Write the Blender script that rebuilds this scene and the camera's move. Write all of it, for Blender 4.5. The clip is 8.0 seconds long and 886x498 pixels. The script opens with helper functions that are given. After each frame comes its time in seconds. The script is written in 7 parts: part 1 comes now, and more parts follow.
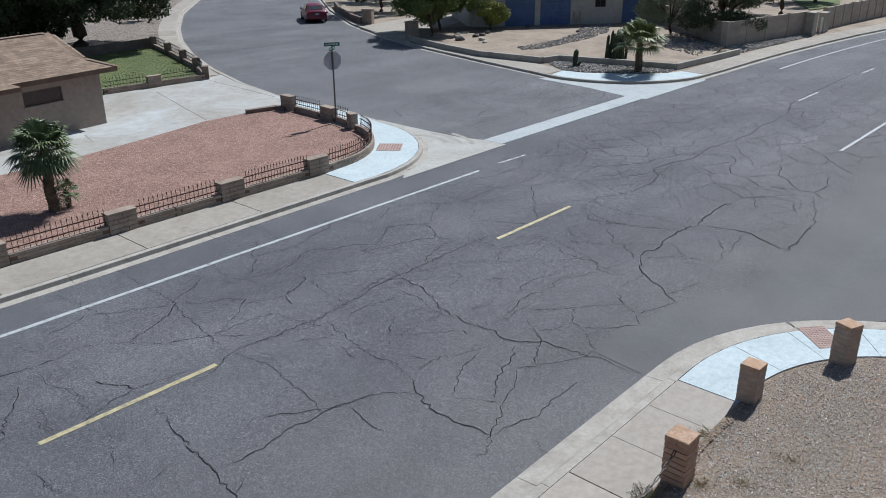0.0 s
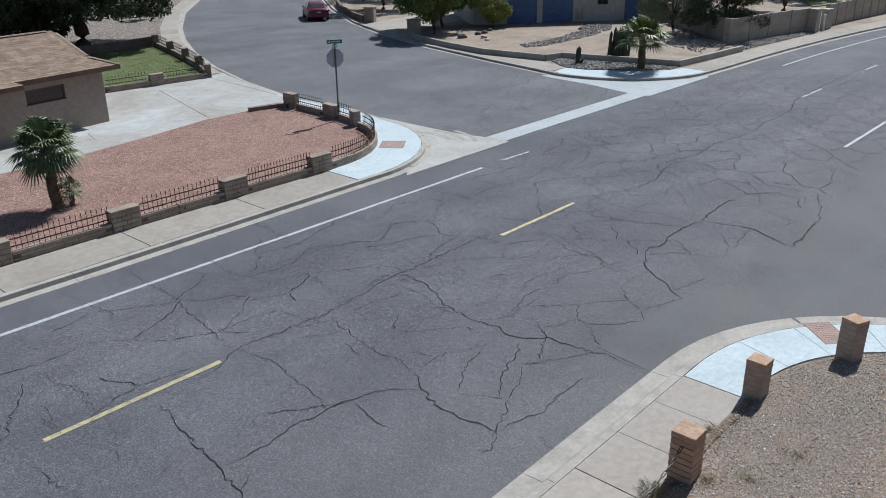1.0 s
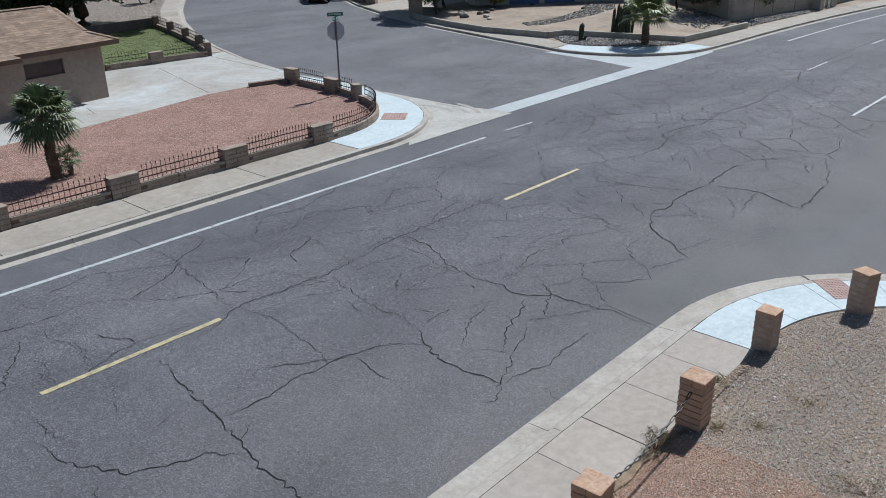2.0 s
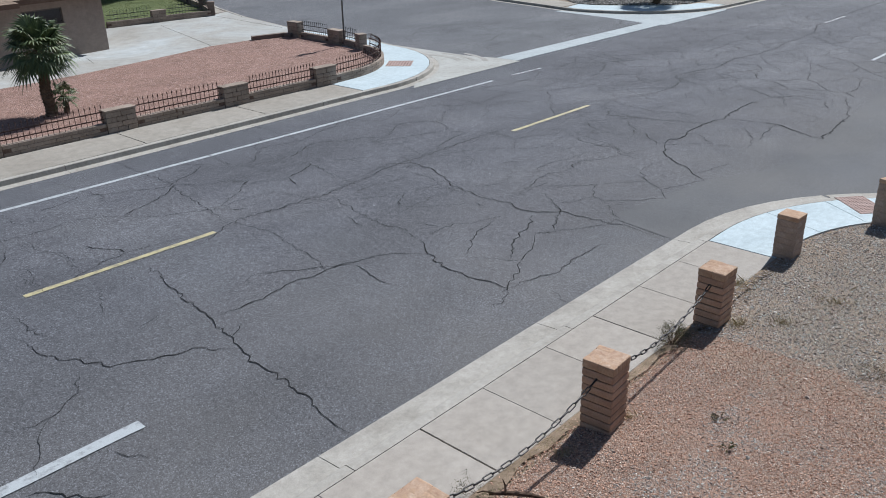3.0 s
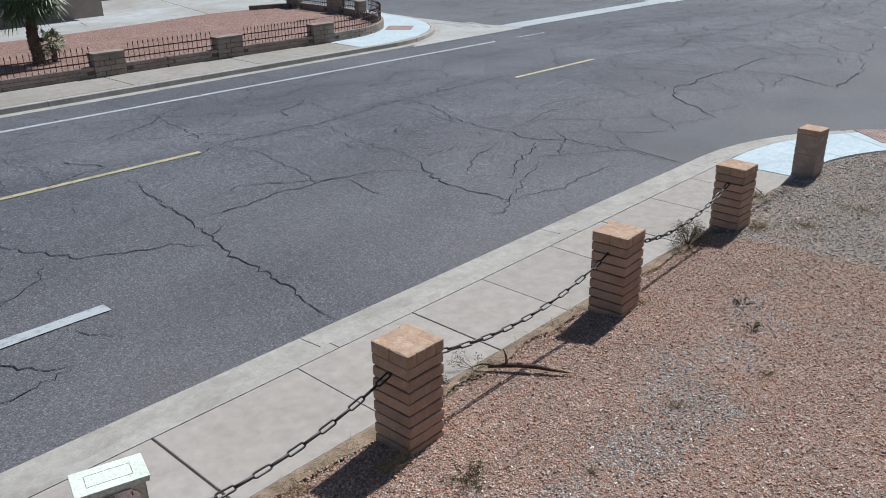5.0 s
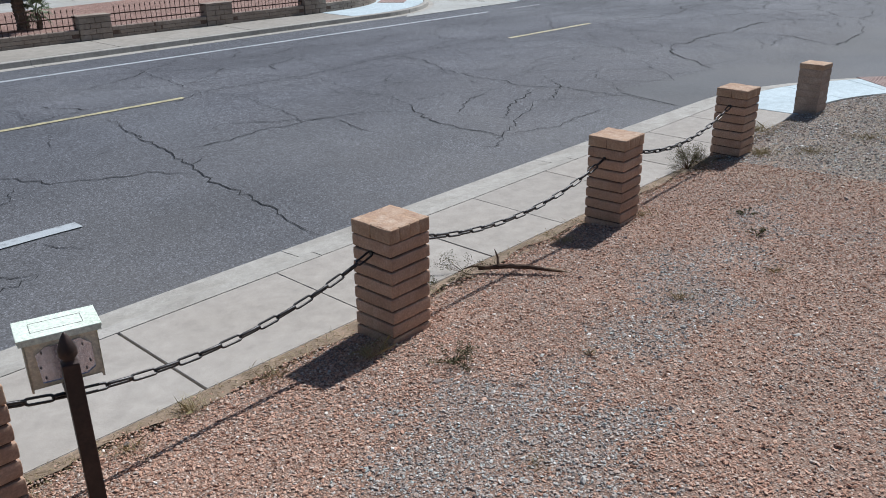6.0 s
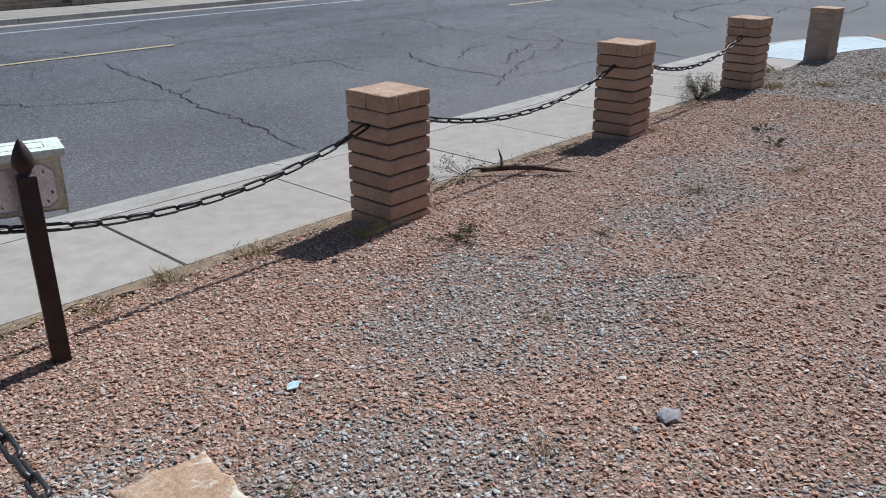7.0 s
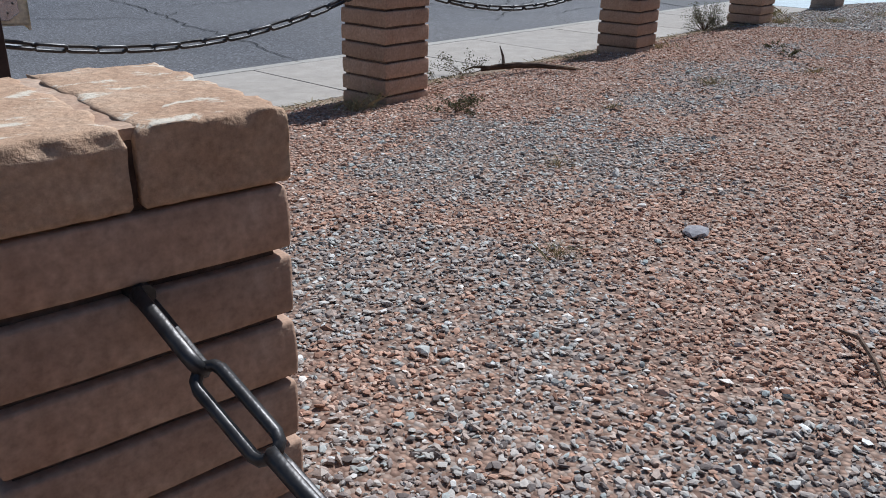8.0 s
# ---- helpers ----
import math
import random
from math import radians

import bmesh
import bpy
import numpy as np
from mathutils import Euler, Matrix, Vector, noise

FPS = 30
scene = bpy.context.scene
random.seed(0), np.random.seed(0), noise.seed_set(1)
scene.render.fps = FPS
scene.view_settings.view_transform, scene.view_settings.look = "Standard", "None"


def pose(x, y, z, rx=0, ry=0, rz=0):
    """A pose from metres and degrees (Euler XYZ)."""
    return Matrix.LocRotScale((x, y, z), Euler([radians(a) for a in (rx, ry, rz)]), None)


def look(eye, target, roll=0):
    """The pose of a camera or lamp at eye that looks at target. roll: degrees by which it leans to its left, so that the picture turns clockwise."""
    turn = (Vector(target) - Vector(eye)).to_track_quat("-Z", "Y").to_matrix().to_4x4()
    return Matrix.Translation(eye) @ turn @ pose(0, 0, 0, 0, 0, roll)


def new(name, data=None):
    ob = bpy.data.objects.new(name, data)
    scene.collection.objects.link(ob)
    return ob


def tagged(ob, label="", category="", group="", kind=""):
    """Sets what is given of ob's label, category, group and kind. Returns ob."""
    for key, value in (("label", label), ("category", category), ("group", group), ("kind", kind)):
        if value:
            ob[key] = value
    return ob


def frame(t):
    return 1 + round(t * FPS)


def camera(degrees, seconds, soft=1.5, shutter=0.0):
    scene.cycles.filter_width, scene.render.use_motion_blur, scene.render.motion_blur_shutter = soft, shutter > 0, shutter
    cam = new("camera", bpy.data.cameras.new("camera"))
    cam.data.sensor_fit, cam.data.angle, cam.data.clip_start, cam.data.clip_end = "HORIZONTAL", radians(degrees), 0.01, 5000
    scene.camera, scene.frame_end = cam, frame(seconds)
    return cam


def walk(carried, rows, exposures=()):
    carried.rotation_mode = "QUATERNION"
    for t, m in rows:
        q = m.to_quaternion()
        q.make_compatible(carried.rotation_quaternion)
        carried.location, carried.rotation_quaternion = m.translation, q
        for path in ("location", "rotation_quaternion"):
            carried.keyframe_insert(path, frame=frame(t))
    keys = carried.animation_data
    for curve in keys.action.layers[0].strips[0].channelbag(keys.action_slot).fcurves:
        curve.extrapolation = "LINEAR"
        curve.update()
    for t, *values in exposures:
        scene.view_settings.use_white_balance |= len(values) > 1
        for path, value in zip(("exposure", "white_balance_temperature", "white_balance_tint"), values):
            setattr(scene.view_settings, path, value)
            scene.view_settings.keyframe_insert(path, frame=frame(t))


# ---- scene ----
cam = camera(56.62, 8.0, soft=0.95)
# seconds, eye, target, roll
PATH = [
    (0, (-0.536, -0.197, 8.398), (0.843, 1.039, 7.643), -0.42),
    (0.5, (-0.542, -0.173, 8.358), (0.834, 1.064, 7.598), -0.61),
    (1, (-0.552, -0.143, 8.333), (0.823, 1.096, 7.575), -0.60),
    (1.5, (-0.543, -0.140, 8.284), (0.821, 1.102, 7.510), -0.99),
    (1.7, (-0.551, -0.144, 8.036), (0.813, 1.097, 7.261), -0.99),
    (2.8, (-0.610, -0.177, 6.217), (0.752, 1.060, 5.432), -1.05),
    (3, (-0.473, -0.138, 5.845), (0.871, 1.112, 5.050), -1.24),
    (3.5, (-0.394, -0.066, 4.918), (0.948, 1.188, 4.125), -1.42),
    (4, (-0.339, -0.013, 4.161), (1.008, 1.244, 3.381), -0.83),
    (4.2, (-0.338, -0.016, 4.122), (1.010, 1.241, 3.346), -0.79),
    (5.3, (-0.334, -0.035, 3.903), (1.022, 1.225, 3.145), -0.60),
    (5.5, (-0.277, -0.044, 3.604), (1.075, 1.222, 2.851), -0.96),
    (6, (-0.255, -0.046, 2.987), (1.106, 1.207, 2.227), -0.71),
    (6.5, (-0.239, -0.030, 2.487), (1.124, 1.216, 1.722), -0.53),
    (7, (-0.228, 0.045, 1.997), (1.146, 1.293, 1.253), -0.11),
    (7.5, (-0.221, 0.088, 1.571), (1.158, 1.336, 0.835), 0.29),
    (8, (-0.204, 0.116, 1.181), (1.183, 1.343, 0.427), 1.28),
]
walk(cam, [(t, look(eye, target, roll)) for t, eye, target, roll in PATH], [(0.0, 0.12, 6000, 8), (1.7, 0.12, 6010, 8), (3.2, 0.12, 6020, 8), (6.0, 0.12, 5960, 8), (7.0, 0.11, 5850, 8), (8.0, 0.10, 5790, 8)])

# ---------------------------------------------------------------- sky and sun
SUN_AZ, SUN_EL = radians(8.0), radians(49.0)
world = bpy.data.worlds.new("sky")
scene.world = world
world.use_nodes = True
wn = world.node_tree.nodes
sky = wn.new("ShaderNodeTexSky")
sky.sky_type = "NISHITA"
sky.sun_disc = False
sky.sun_elevation = SUN_EL
sky.sun_rotation = radians(90) - SUN_AZ
wn["Background"].inputs["Strength"].default_value = 0.062
world.node_tree.links.new(sky.outputs["Color"], wn["Background"].inputs["Color"])
sun_data = bpy.data.lights.new("sun", "SUN")
sun_data.energy, sun_data.angle, sun_data.color = 4.95, radians(0.55), (1.0, 0.972, 0.94)
sun = new("sun", sun_data)
sun_way = Vector((math.cos(SUN_AZ) * math.cos(SUN_EL), math.sin(SUN_AZ) * math.cos(SUN_EL), math.sin(SUN_EL)))
sun.matrix_world = look(sun_way * 60, (0, 0, 0))


# ---------------------------------------------------------------- materials
def material(name, rough=0.85, metal=0.0, spec=0.3):
    m = bpy.data.materials.new(name)
    m.use_nodes = True
    n, l = m.node_tree.nodes, m.node_tree.links
    b = n["Principled BSDF"]
    b.inputs["Roughness"].default_value = rough
    b.inputs["Metallic"].default_value = metal
    b.inputs["Specular IOR Level"].default_value = spec
    return m, n, l, b


def coords(n, l, scale=(1, 1, 1), object_space=False):
    """World position (or the object's own space), scaled."""
    mp = n.new("ShaderNodeMapping")
    mp.inputs["Scale"].default_value = scale
    if object_space:
        l.new(n.new("ShaderNodeTexCoord").outputs["Object"], mp.inputs["Vector"])
    else:
        l.new(n.new("ShaderNodeNewGeometry").outputs["Position"], mp.inputs["Vector"])
    return mp.outputs["Vector"]


def noise_tex(n, l, vec, scale, detail=4.0, rough=0.6, distort=0.0):
    t = n.new("ShaderNodeTexNoise")
    t.inputs["Scale"].default_value, t.inputs["Detail"].default_value = scale, detail
    t.inputs["Roughness"].default_value, t.inputs["Distortion"].default_value = rough, distort
    l.new(vec, t.inputs["Vector"])
    return t.outputs["Fac"]


def ramp(n, l, fac, stops):
    r = n.new("ShaderNodeValToRGB")
    e = r.color_ramp.elements
    while len(e) < len(stops):
        e.new(0.5)
    for k, (p, c) in zip(e, stops):
        k.position, k.color = p, (*c, 1) if len(c) == 3 else c
    l.new(fac, r.inputs["Fac"])
    return r.outputs["Color"]


def blend(n, l, a, b, fac, mode="MIX"):
    m = n.new("ShaderNodeMix")
    m.data_type, m.blend_type = "RGBA", mode
    for sock, v in ((m.inputs["Factor"], fac), (m.inputs[6], a), (m.inputs[7], b)):
        if isinstance(v, (int, float)):
            sock.default_value = v
        elif isinstance(v, tuple):
            sock.default_value = (*v, 1)
        else:
            l.new(v, sock)
    return m.outputs[2]


def bump(n, l, b, height, strength=0.4, dist=0.01):
    k = n.new("ShaderNodeBump")
    k.inputs["Strength"].default_value, k.inputs["Distance"].default_value = strength, dist
    l.new(height, k.inputs["Height"])
    l.new(k.outputs["Normal"], b.inputs["Normal"])


def grey(v):
    return (v, v, v)


def stained(name, base, dark, light, rough=0.88, grain=160.0, broad=0.6, relief=0.25, island=0.0, spec=0.25, object_space=False, metal=0.0, random_by_object=0.0):
    """A plain mineral or painted surface: base colour, broad stains, fine grain and relief."""
    m, n, l, b = material(name, rough, metal, spec)
    v = coords(n, l, object_space=object_space)
    wide = ramp(n, l, noise_tex(n, l, v, broad, 5, 0.65, 0.6), [(0.3, dark), (0.5, base), (0.72, light)])
    mid = ramp(n, l, noise_tex(n, l, v, broad * 9, 4, 0.7), [(0.25, grey(0.78)), (0.6, grey(1.0)), (0.8, grey(1.1))])
    fine = ramp(n, l, noise_tex(n, l, v, grain, 2, 0.6), [(0.3, grey(0.8)), (0.55, grey(1.0)), (0.75, grey(1.12))])
    col = blend(n, l, blend(n, l, wide, mid, 1.0, "MULTIPLY"), fine, 1.0, "MULTIPLY")
    if island or random_by_object:
        src = n.new("ShaderNodeNewGeometry").outputs["Random Per Island"] if island else n.new("ShaderNodeObjectInfo").outputs["Random"]
        amt = island or random_by_object
        col = blend(n, l, col, ramp(n, l, src, [(0.0, grey(1 - amt)), (1.0, grey(1 + amt * 0.6))]), 1.0, "MULTIPLY")
    l.new(col, b.inputs["Base Color"])
    bump(n, l, b, noise_tex(n, l, v, grain * 0.5, 3, 0.7), relief, 0.006)
    return m


def make_asphalt(name, base, worn, coarse=1.0):
    m, n, l, b = material(name, 0.84, 0, 0.2)
    v = coords(n, l)
    # wheel paths and worn bands run along the road, x
    band = noise_tex(n, l, coords(n, l, (0.02, 0.55, 1)), 1.0, 3, 0.5)
    patch = noise_tex(n, l, v, 0.22, 5, 0.6, 0.4)
    col = ramp(n, l, patch, [(0.28, tuple(c * 0.80 for c in base)), (0.5, base), (0.75, worn)])
    col = blend(n, l, col, ramp(n, l, band, [(0.3, grey(0.86)), (0.55, grey(1.0)), (0.75, grey(1.13))]), 1.0, "MULTIPLY")
    # aggregate: small stones, some light, some dark
    ag = n.new("ShaderNodeTexVoronoi")
    ag.inputs["Scale"].default_value = 85
    l.new(v, ag.inputs["Vector"])
    cells = n.new("ShaderNodeSeparateColor")
    l.new(ag.outputs["Color"], cells.inputs["Color"])
    col = blend(n, l, col, ramp(n, l, cells.outputs[0], [(0.0, grey(0.42)), (0.4, grey(0.92)), (0.80, grey(1.14)), (0.9, grey(1.6)), (1.0, grey(2.3))]), coarse, "MULTIPLY")
    # coarser clusters of stone, seen from farther off
    lump = noise_tex(n, l, v, 32, 2, 0.5)
    col = blend(n, l, col, ramp(n, l, lump, [(0.32, grey(0.87)), (0.5, grey(1.0)), (0.68, grey(1.16))]), coarse, "MULTIPLY")
    fine = noise_tex(n, l, v, 14, 5, 0.8)
    col = blend(n, l, col, ramp(n, l, fine, [(0.3, grey(0.78)), (0.7, grey(1.2))]), 0.4 + 0.6 * coarse, "MULTIPLY")
    height = noise_tex(n, l, v, 55, 3, 0.7)
    axes = n.new("ShaderNodeSeparateXYZ")
    l.new(v, axes.inputs[0])
    # pale dust gathers in the lane beside the near kerb
    gather = n.new("ShaderNodeMapRange")
    gather.inputs[1].default_value, gather.inputs[2].default_value = 11.5, 6.3
    l.new(axes.outputs[1], gather.inputs[0])
    dust = blend(n, l, ramp(n, l, gather.outputs[0], [(0.0, grey(0)), (1.0, grey(0.7))]), ramp(n, l, noise_tex(n, l, v, 0.5, 4, 0.6), [(0.3, grey(0.35)), (0.65, grey(1))]), 1.0, "MULTIPLY")
    col = blend(n, l, col, blend(n, l, col, (0.16, 0.15, 0.14), 0.6), dust)
    l.new(col, b.inputs["Base Color"])
    bump(n, l, b, height, 0.25 + 0.3 * coarse, 0.008)
    return m


def make_gravel(name, stops, scale, relief=1.0, dust=(0.35, 0.25, 0.19), dusty=0.35, broad=None, gap_shade=0.35, east=None):
    """Loose stones seen as a bed: each cell has its own colour, with the shade of the gaps painted between."""
    m, n, l, b = material(name, 0.9, 0, 0.2)
    v = coords(n, l)
    a = n.new("ShaderNodeTexVoronoi")
    a.inputs["Scale"].default_value = scale
    l.new(v, a.inputs["Vector"])
    sep = n.new("ShaderNodeSeparateColor")
    l.new(a.outputs["Color"], sep.inputs["Color"])
    col = ramp(n, l, sep.outputs[0], stops)
    # shade between the stones, multiplied into the colour
    gap = ramp(n, l, a.outputs["Distance"], [(0.25, grey(1)), (0.62, grey(gap_shade))])
    col = blend(n, l, col, gap, 1.0, "MULTIPLY")
    col = blend(n, l, col, dust, ramp(n, l, noise_tex(n, l, v, 0.9, 5, 0.65), [(0.42, grey(0)), (0.75, grey(dusty))]))
    if broad:
        col = blend(n, l, col, ramp(n, l, noise_tex(n, l, v, 0.35, 4, 0.6), broad), 1.0, "MULTIPLY")
    if east:
        # another load of stone was spread towards the corner
        axes = n.new("ShaderNodeSeparateXYZ")
        l.new(v, axes.inputs[0])
        over = n.new("ShaderNodeMapRange")
        over.inputs[1].default_value, over.inputs[2].default_value = 7.5, 11.0
        l.new(axes.outputs[0], over.inputs[0])
        where = blend(n, l, over.outputs[0], noise_tex(n, l, v, 0.8, 4, 0.6), 0.35)
        tint = blend(n, l, (1, 1, 1), east, ramp(n, l, where, [(0.3, grey(0)), (0.65, grey(1))]))
        col = blend(n, l, col, tint, 1.0, "MULTIPLY")
    l.new(col, b.inputs["Base Color"])
    inv = n.new("ShaderNodeMath")
    inv.operation = "SUBTRACT"
    inv.inputs[0].default_value = 1.0
    l.new(a.outputs["Distance"], inv.inputs[1])
    bump(n, l, b, inv.outputs[0], relief, 0.6 / scale)
    return m


def make_island(name, stops, rough=0.85, spec=0.25, relief=0.3, grain=90.0, translucent=False):
    """Colour picked for each loose piece of one mesh (stones, leaves)."""
    m, n, l, b = material(name, rough, 0, spec)
    col = ramp(n, l, n.new("ShaderNodeNewGeometry").outputs["Random Per Island"], stops)
    v = coords(n, l)
    col = blend(n, l, col, ramp(n, l, noise_tex(n, l, v, grain, 3, 0.7), [(0.3, grey(0.78)), (0.7, grey(1.15))]), 1.0, "MULTIPLY")
    l.new(col, b.inputs["Base Color"])
    if relief:
        bump(n, l, b, noise_tex(n, l, v, grain, 3, 0.7), relief, 0.004)
    return m


def make_paint(name, base, worn, amount=0.45):
    """Road paint, worn through to the asphalt here and there."""
    m, n, l, b = material(name, 0.75, 0, 0.3)
    v = coords(n, l)
    wear = ramp(n, l, noise_tex(n, l, v, 5.5, 6, 0.75), [(amount, grey(0)), (amount + 0.22, grey(1))])
    col = blend(n, l, base, worn, wear)
    col = blend(n, l, col, ramp(n, l, noise_tex(n, l, v, 90, 3, 0.7), [(0.3, grey(0.8)), (0.7, grey(1.1))]), 1.0, "MULTIPLY")
    l.new(col, b.inputs["Base Color"])
    bump(n, l, b, noise_tex(n, l, v, 60, 3, 0.7), 0.4, 0.006)
    return m


ASPHALT = make_asphalt("asphalt", (0.104, 0.106, 0.117), (0.136, 0.137, 0.146))
ASPHALT_OLD = make_asphalt("old_asphalt", (0.120, 0.122, 0.131), (0.150, 0.150, 0.157))
ASPHALT_PATCH = make_asphalt("asphalt_patch", (0.108, 0.111, 0.119), (0.126, 0.128, 0.134), 0.3)
CRACK = stained("crack_fill", (0.011, 0.011, 0.012), (0.007, 0.007, 0.008), (0.018, 0.017, 0.017), 0.8, 60)
WHITE_PAINT = make_paint("white_road_paint", (0.41, 0.435, 0.45), (0.18, 0.18, 0.18), 0.50)
FADED_WHITE = make_paint("faded_white_paint", (0.40, 0.41, 0.42), (0.13, 0.13, 0.13), 0.42)
YELLOW_PAINT = make_paint("yellow_road_paint", (0.46, 0.405, 0.235), (0.22, 0.20, 0.15), 0.46)
CONCRETE = stained("concrete", (0.382, 0.345, 0.304), (0.362, 0.325, 0.284), (0.402, 0.366, 0.325), 0.9, 120, 0.7, 0.2, random_by_object=0.07)
KERB_CONCRETE = stained("kerb_concrete", (0.39, 0.365, 0.325), (0.31, 0.285, 0.25), (0.45, 0.42, 0.38), 0.9, 110, 1.4, 0.35)
FAR_CONCRETE = stained("pale_concrete", (0.35, 0.32, 0.277), (0.30, 0.27, 0.23), (0.40, 0.367, 0.324), 0.9, 80, 0.5, 0.2, random_by_object=0.06)
WHITE_CONCRETE = stained("new_white_concrete", (0.49, 0.565, 0.59), (0.445, 0.515, 0.54), (0.535, 0.61, 0.635), 0.85, 120, 0.8, 0.15)
GUTTER_WHITE = stained("white_gutter_concrete", (0.41, 0.445, 0.455), (0.36, 0.395, 0.405), (0.455, 0.495, 0.505), 0.88, 100, 0.8, 0.15)
PALE_GUTTER = stained("pale_gutter_concrete", (0.405, 0.40, 0.37), (0.35, 0.34, 0.31), (0.46, 0.46, 0.435), 0.9, 80, 0.9, 0.2)
SCUFF = stained("scuffed_concrete", (0.35, 0.335, 0.305), (0.30, 0.285, 0.26), (0.40, 0.385, 0.355), 0.9, 80, 1.6, 0.2)
DRIVE_CONCRETE = stained("driveway_concrete", (0.395, 0.388, 0.362), (0.325, 0.305, 0.27), (0.51, 0.55, 0.565), 0.88, 60, 0.22, 0.15)
JOINT = stained("joint_dirt", (0.055, 0.048, 0.04), (0.03, 0.027, 0.024), (0.09, 0.075, 0.06), 0.95, 90, 2.0, 0.4)
BRICK = stained("slump_brick", (0.475, 0.315, 0.225), (0.40, 0.25, 0.172), (0.54, 0.385, 0.29), 0.92, 70, 5.0, 0.5, random_by_object=0.14, object_space=True)
BRICK_TOP = stained("sunlit_cap_brick", (0.455, 0.305, 0.205), (0.39, 0.245, 0.16), (0.55, 0.41, 0.30), 0.92, 70, 6.0, 0.5, random_by_object=0.10, object_space=True)
def splashed_brick():
    """Cap brick with pale dried mortar smeared over its upper face."""
    m, n, l, b = material("splashed_cap_brick", 0.93, 0, 0.2)
    v = coords(n, l)
    col = ramp(n, l, noise_tex(n, l, v, 7, 5, 0.65, 0.5), [(0.3, (0.36, 0.225, 0.145)), (0.5, (0.45, 0.30, 0.20)), (0.72, (0.53, 0.39, 0.28))])
    col = blend(n, l, col, ramp(n, l, noise_tex(n, l, v, 85, 3, 0.7), [(0.3, grey(0.72)), (0.7, grey(1.14))]), 1.0, "MULTIPLY")
    up = n.new("ShaderNodeSeparateXYZ")
    l.new(n.new("ShaderNodeNewGeometry").outputs["Normal"], up.inputs[0])
    smear = blend(n, l, ramp(n, l, noise_tex(n, l, coords(n, l, (1.0, 1.5, 1)), 10.5, 6, 0.62, 0.35), [(0.555, grey(0)), (0.60, grey(0.85))]), ramp(n, l, up.outputs[2], [(0.55, grey(0)), (0.8, grey(1))]), 1.0, "MULTIPLY")
    col = blend(n, l, col, (0.60, 0.545, 0.45), smear)
    l.new(col, b.inputs["Base Color"])
    bump(n, l, b, noise_tex(n, l, v, 60, 4, 0.75), 0.9, 0.006)
    return m


SPLASHED = splashed_brick()
CAP_MORTAR = stained("pale_cap_mortar", (0.45, 0.31, 0.22), (0.33, 0.20, 0.135), (0.56, 0.43, 0.33), 0.95, 90, 9.0, 0.5)
BRICK_PALE = stained("dusty_brick", (0.40, 0.305, 0.245), (0.35, 0.255, 0.20), (0.46, 0.365, 0.30), 0.93, 70, 4.0, 0.4, random_by_object=0.05, object_space=True)
MORTAR = stained("mortar", (0.15, 0.10, 0.078), (0.10, 0.07, 0.055), (0.22, 0.16, 0.125), 0.95, 90, 5.0, 0.5)
IRON = stained("weathered_iron", (0.06, 0.057, 0.057), (0.035, 0.031, 0.03), (0.095, 0.086, 0.08), 0.42, 60, 9.0, 0.3, spec=0.5, metal=0.55)
RUST_IRON = stained("rusty_railing_iron", (0.075, 0.04, 0.032), (0.05, 0.026, 0.02), (0.11, 0.06, 0.045), 0.75, 50, 6.0, 0.3)
POLE_WOOD = stained("dark_painted_post", (0.040, 0.021, 0.016), (0.022, 0.012, 0.010), (0.062, 0.034, 0.025), 0.55, 40, 7.0, 0.35, spec=0.4)
BOX_PAINT = stained("cream_box_paint", (0.74, 0.69, 0.53), (0.66, 0.61, 0.46), (0.79, 0.74, 0.59), 0.7, 60, 5.0, 0.15)
BOX_LID = stained("pale_lid_paint", (0.74, 0.80, 0.68), (0.66, 0.73, 0.60), (0.80, 0.85, 0.75), 0.65, 60, 4.0, 0.1)
PLATE = stained("white_plate_metal", (0.62, 0.64, 0.72), (0.52, 0.55, 0.64), (0.70, 0.72, 0.78), 0.24, 60, 6.0, 0.05, spec=0.5, metal=0.85)
GRAVEL_BED = make_gravel("yard_gravel_bed", [(0.0, (0.15, 0.098, 0.076)), (0.3, (0.28, 0.182, 0.138)), (0.6, (0.365, 0.245, 0.185)), (0.85, (0.36, 0.285, 0.235)), (1.0, (0.48, 0.405, 0.35))], 66, 0.8, (0.43, 0.25, 0.17), 0.35, None, 0.58, (0.91, 1.05, 1.04))
STONES = make_island("yard_stones", [(0.0, (0.14, 0.115, 0.105)), (0.12, (0.26, 0.215, 0.195)), (0.3, (0.37, 0.32, 0.285)), (0.43, (0.42, 0.305, 0.245)), (0.6, (0.40, 0.375, 0.345)), (0.75, (0.49, 0.44, 0.395)), (0.88, (0.36, 0.395, 0.38)), (0.96, (0.56, 0.52, 0.475)), (1.0, (0.80, 0.79, 0.76))], 0.92, 0.15)
STONES_PINK = make_island("pink_yard_stones", [(0.0, (0.24, 0.13, 0.09)), (0.25, (0.43, 0.255, 0.18)), (0.5, (0.53, 0.325, 0.235)), (0.75, (0.56, 0.385, 0.295)), (0.9, (0.45, 0.355, 0.295)), (0.97, (0.58, 0.49, 0.42)), (1.0, (0.78, 0.72, 0.65))], 0.92, 0.15)
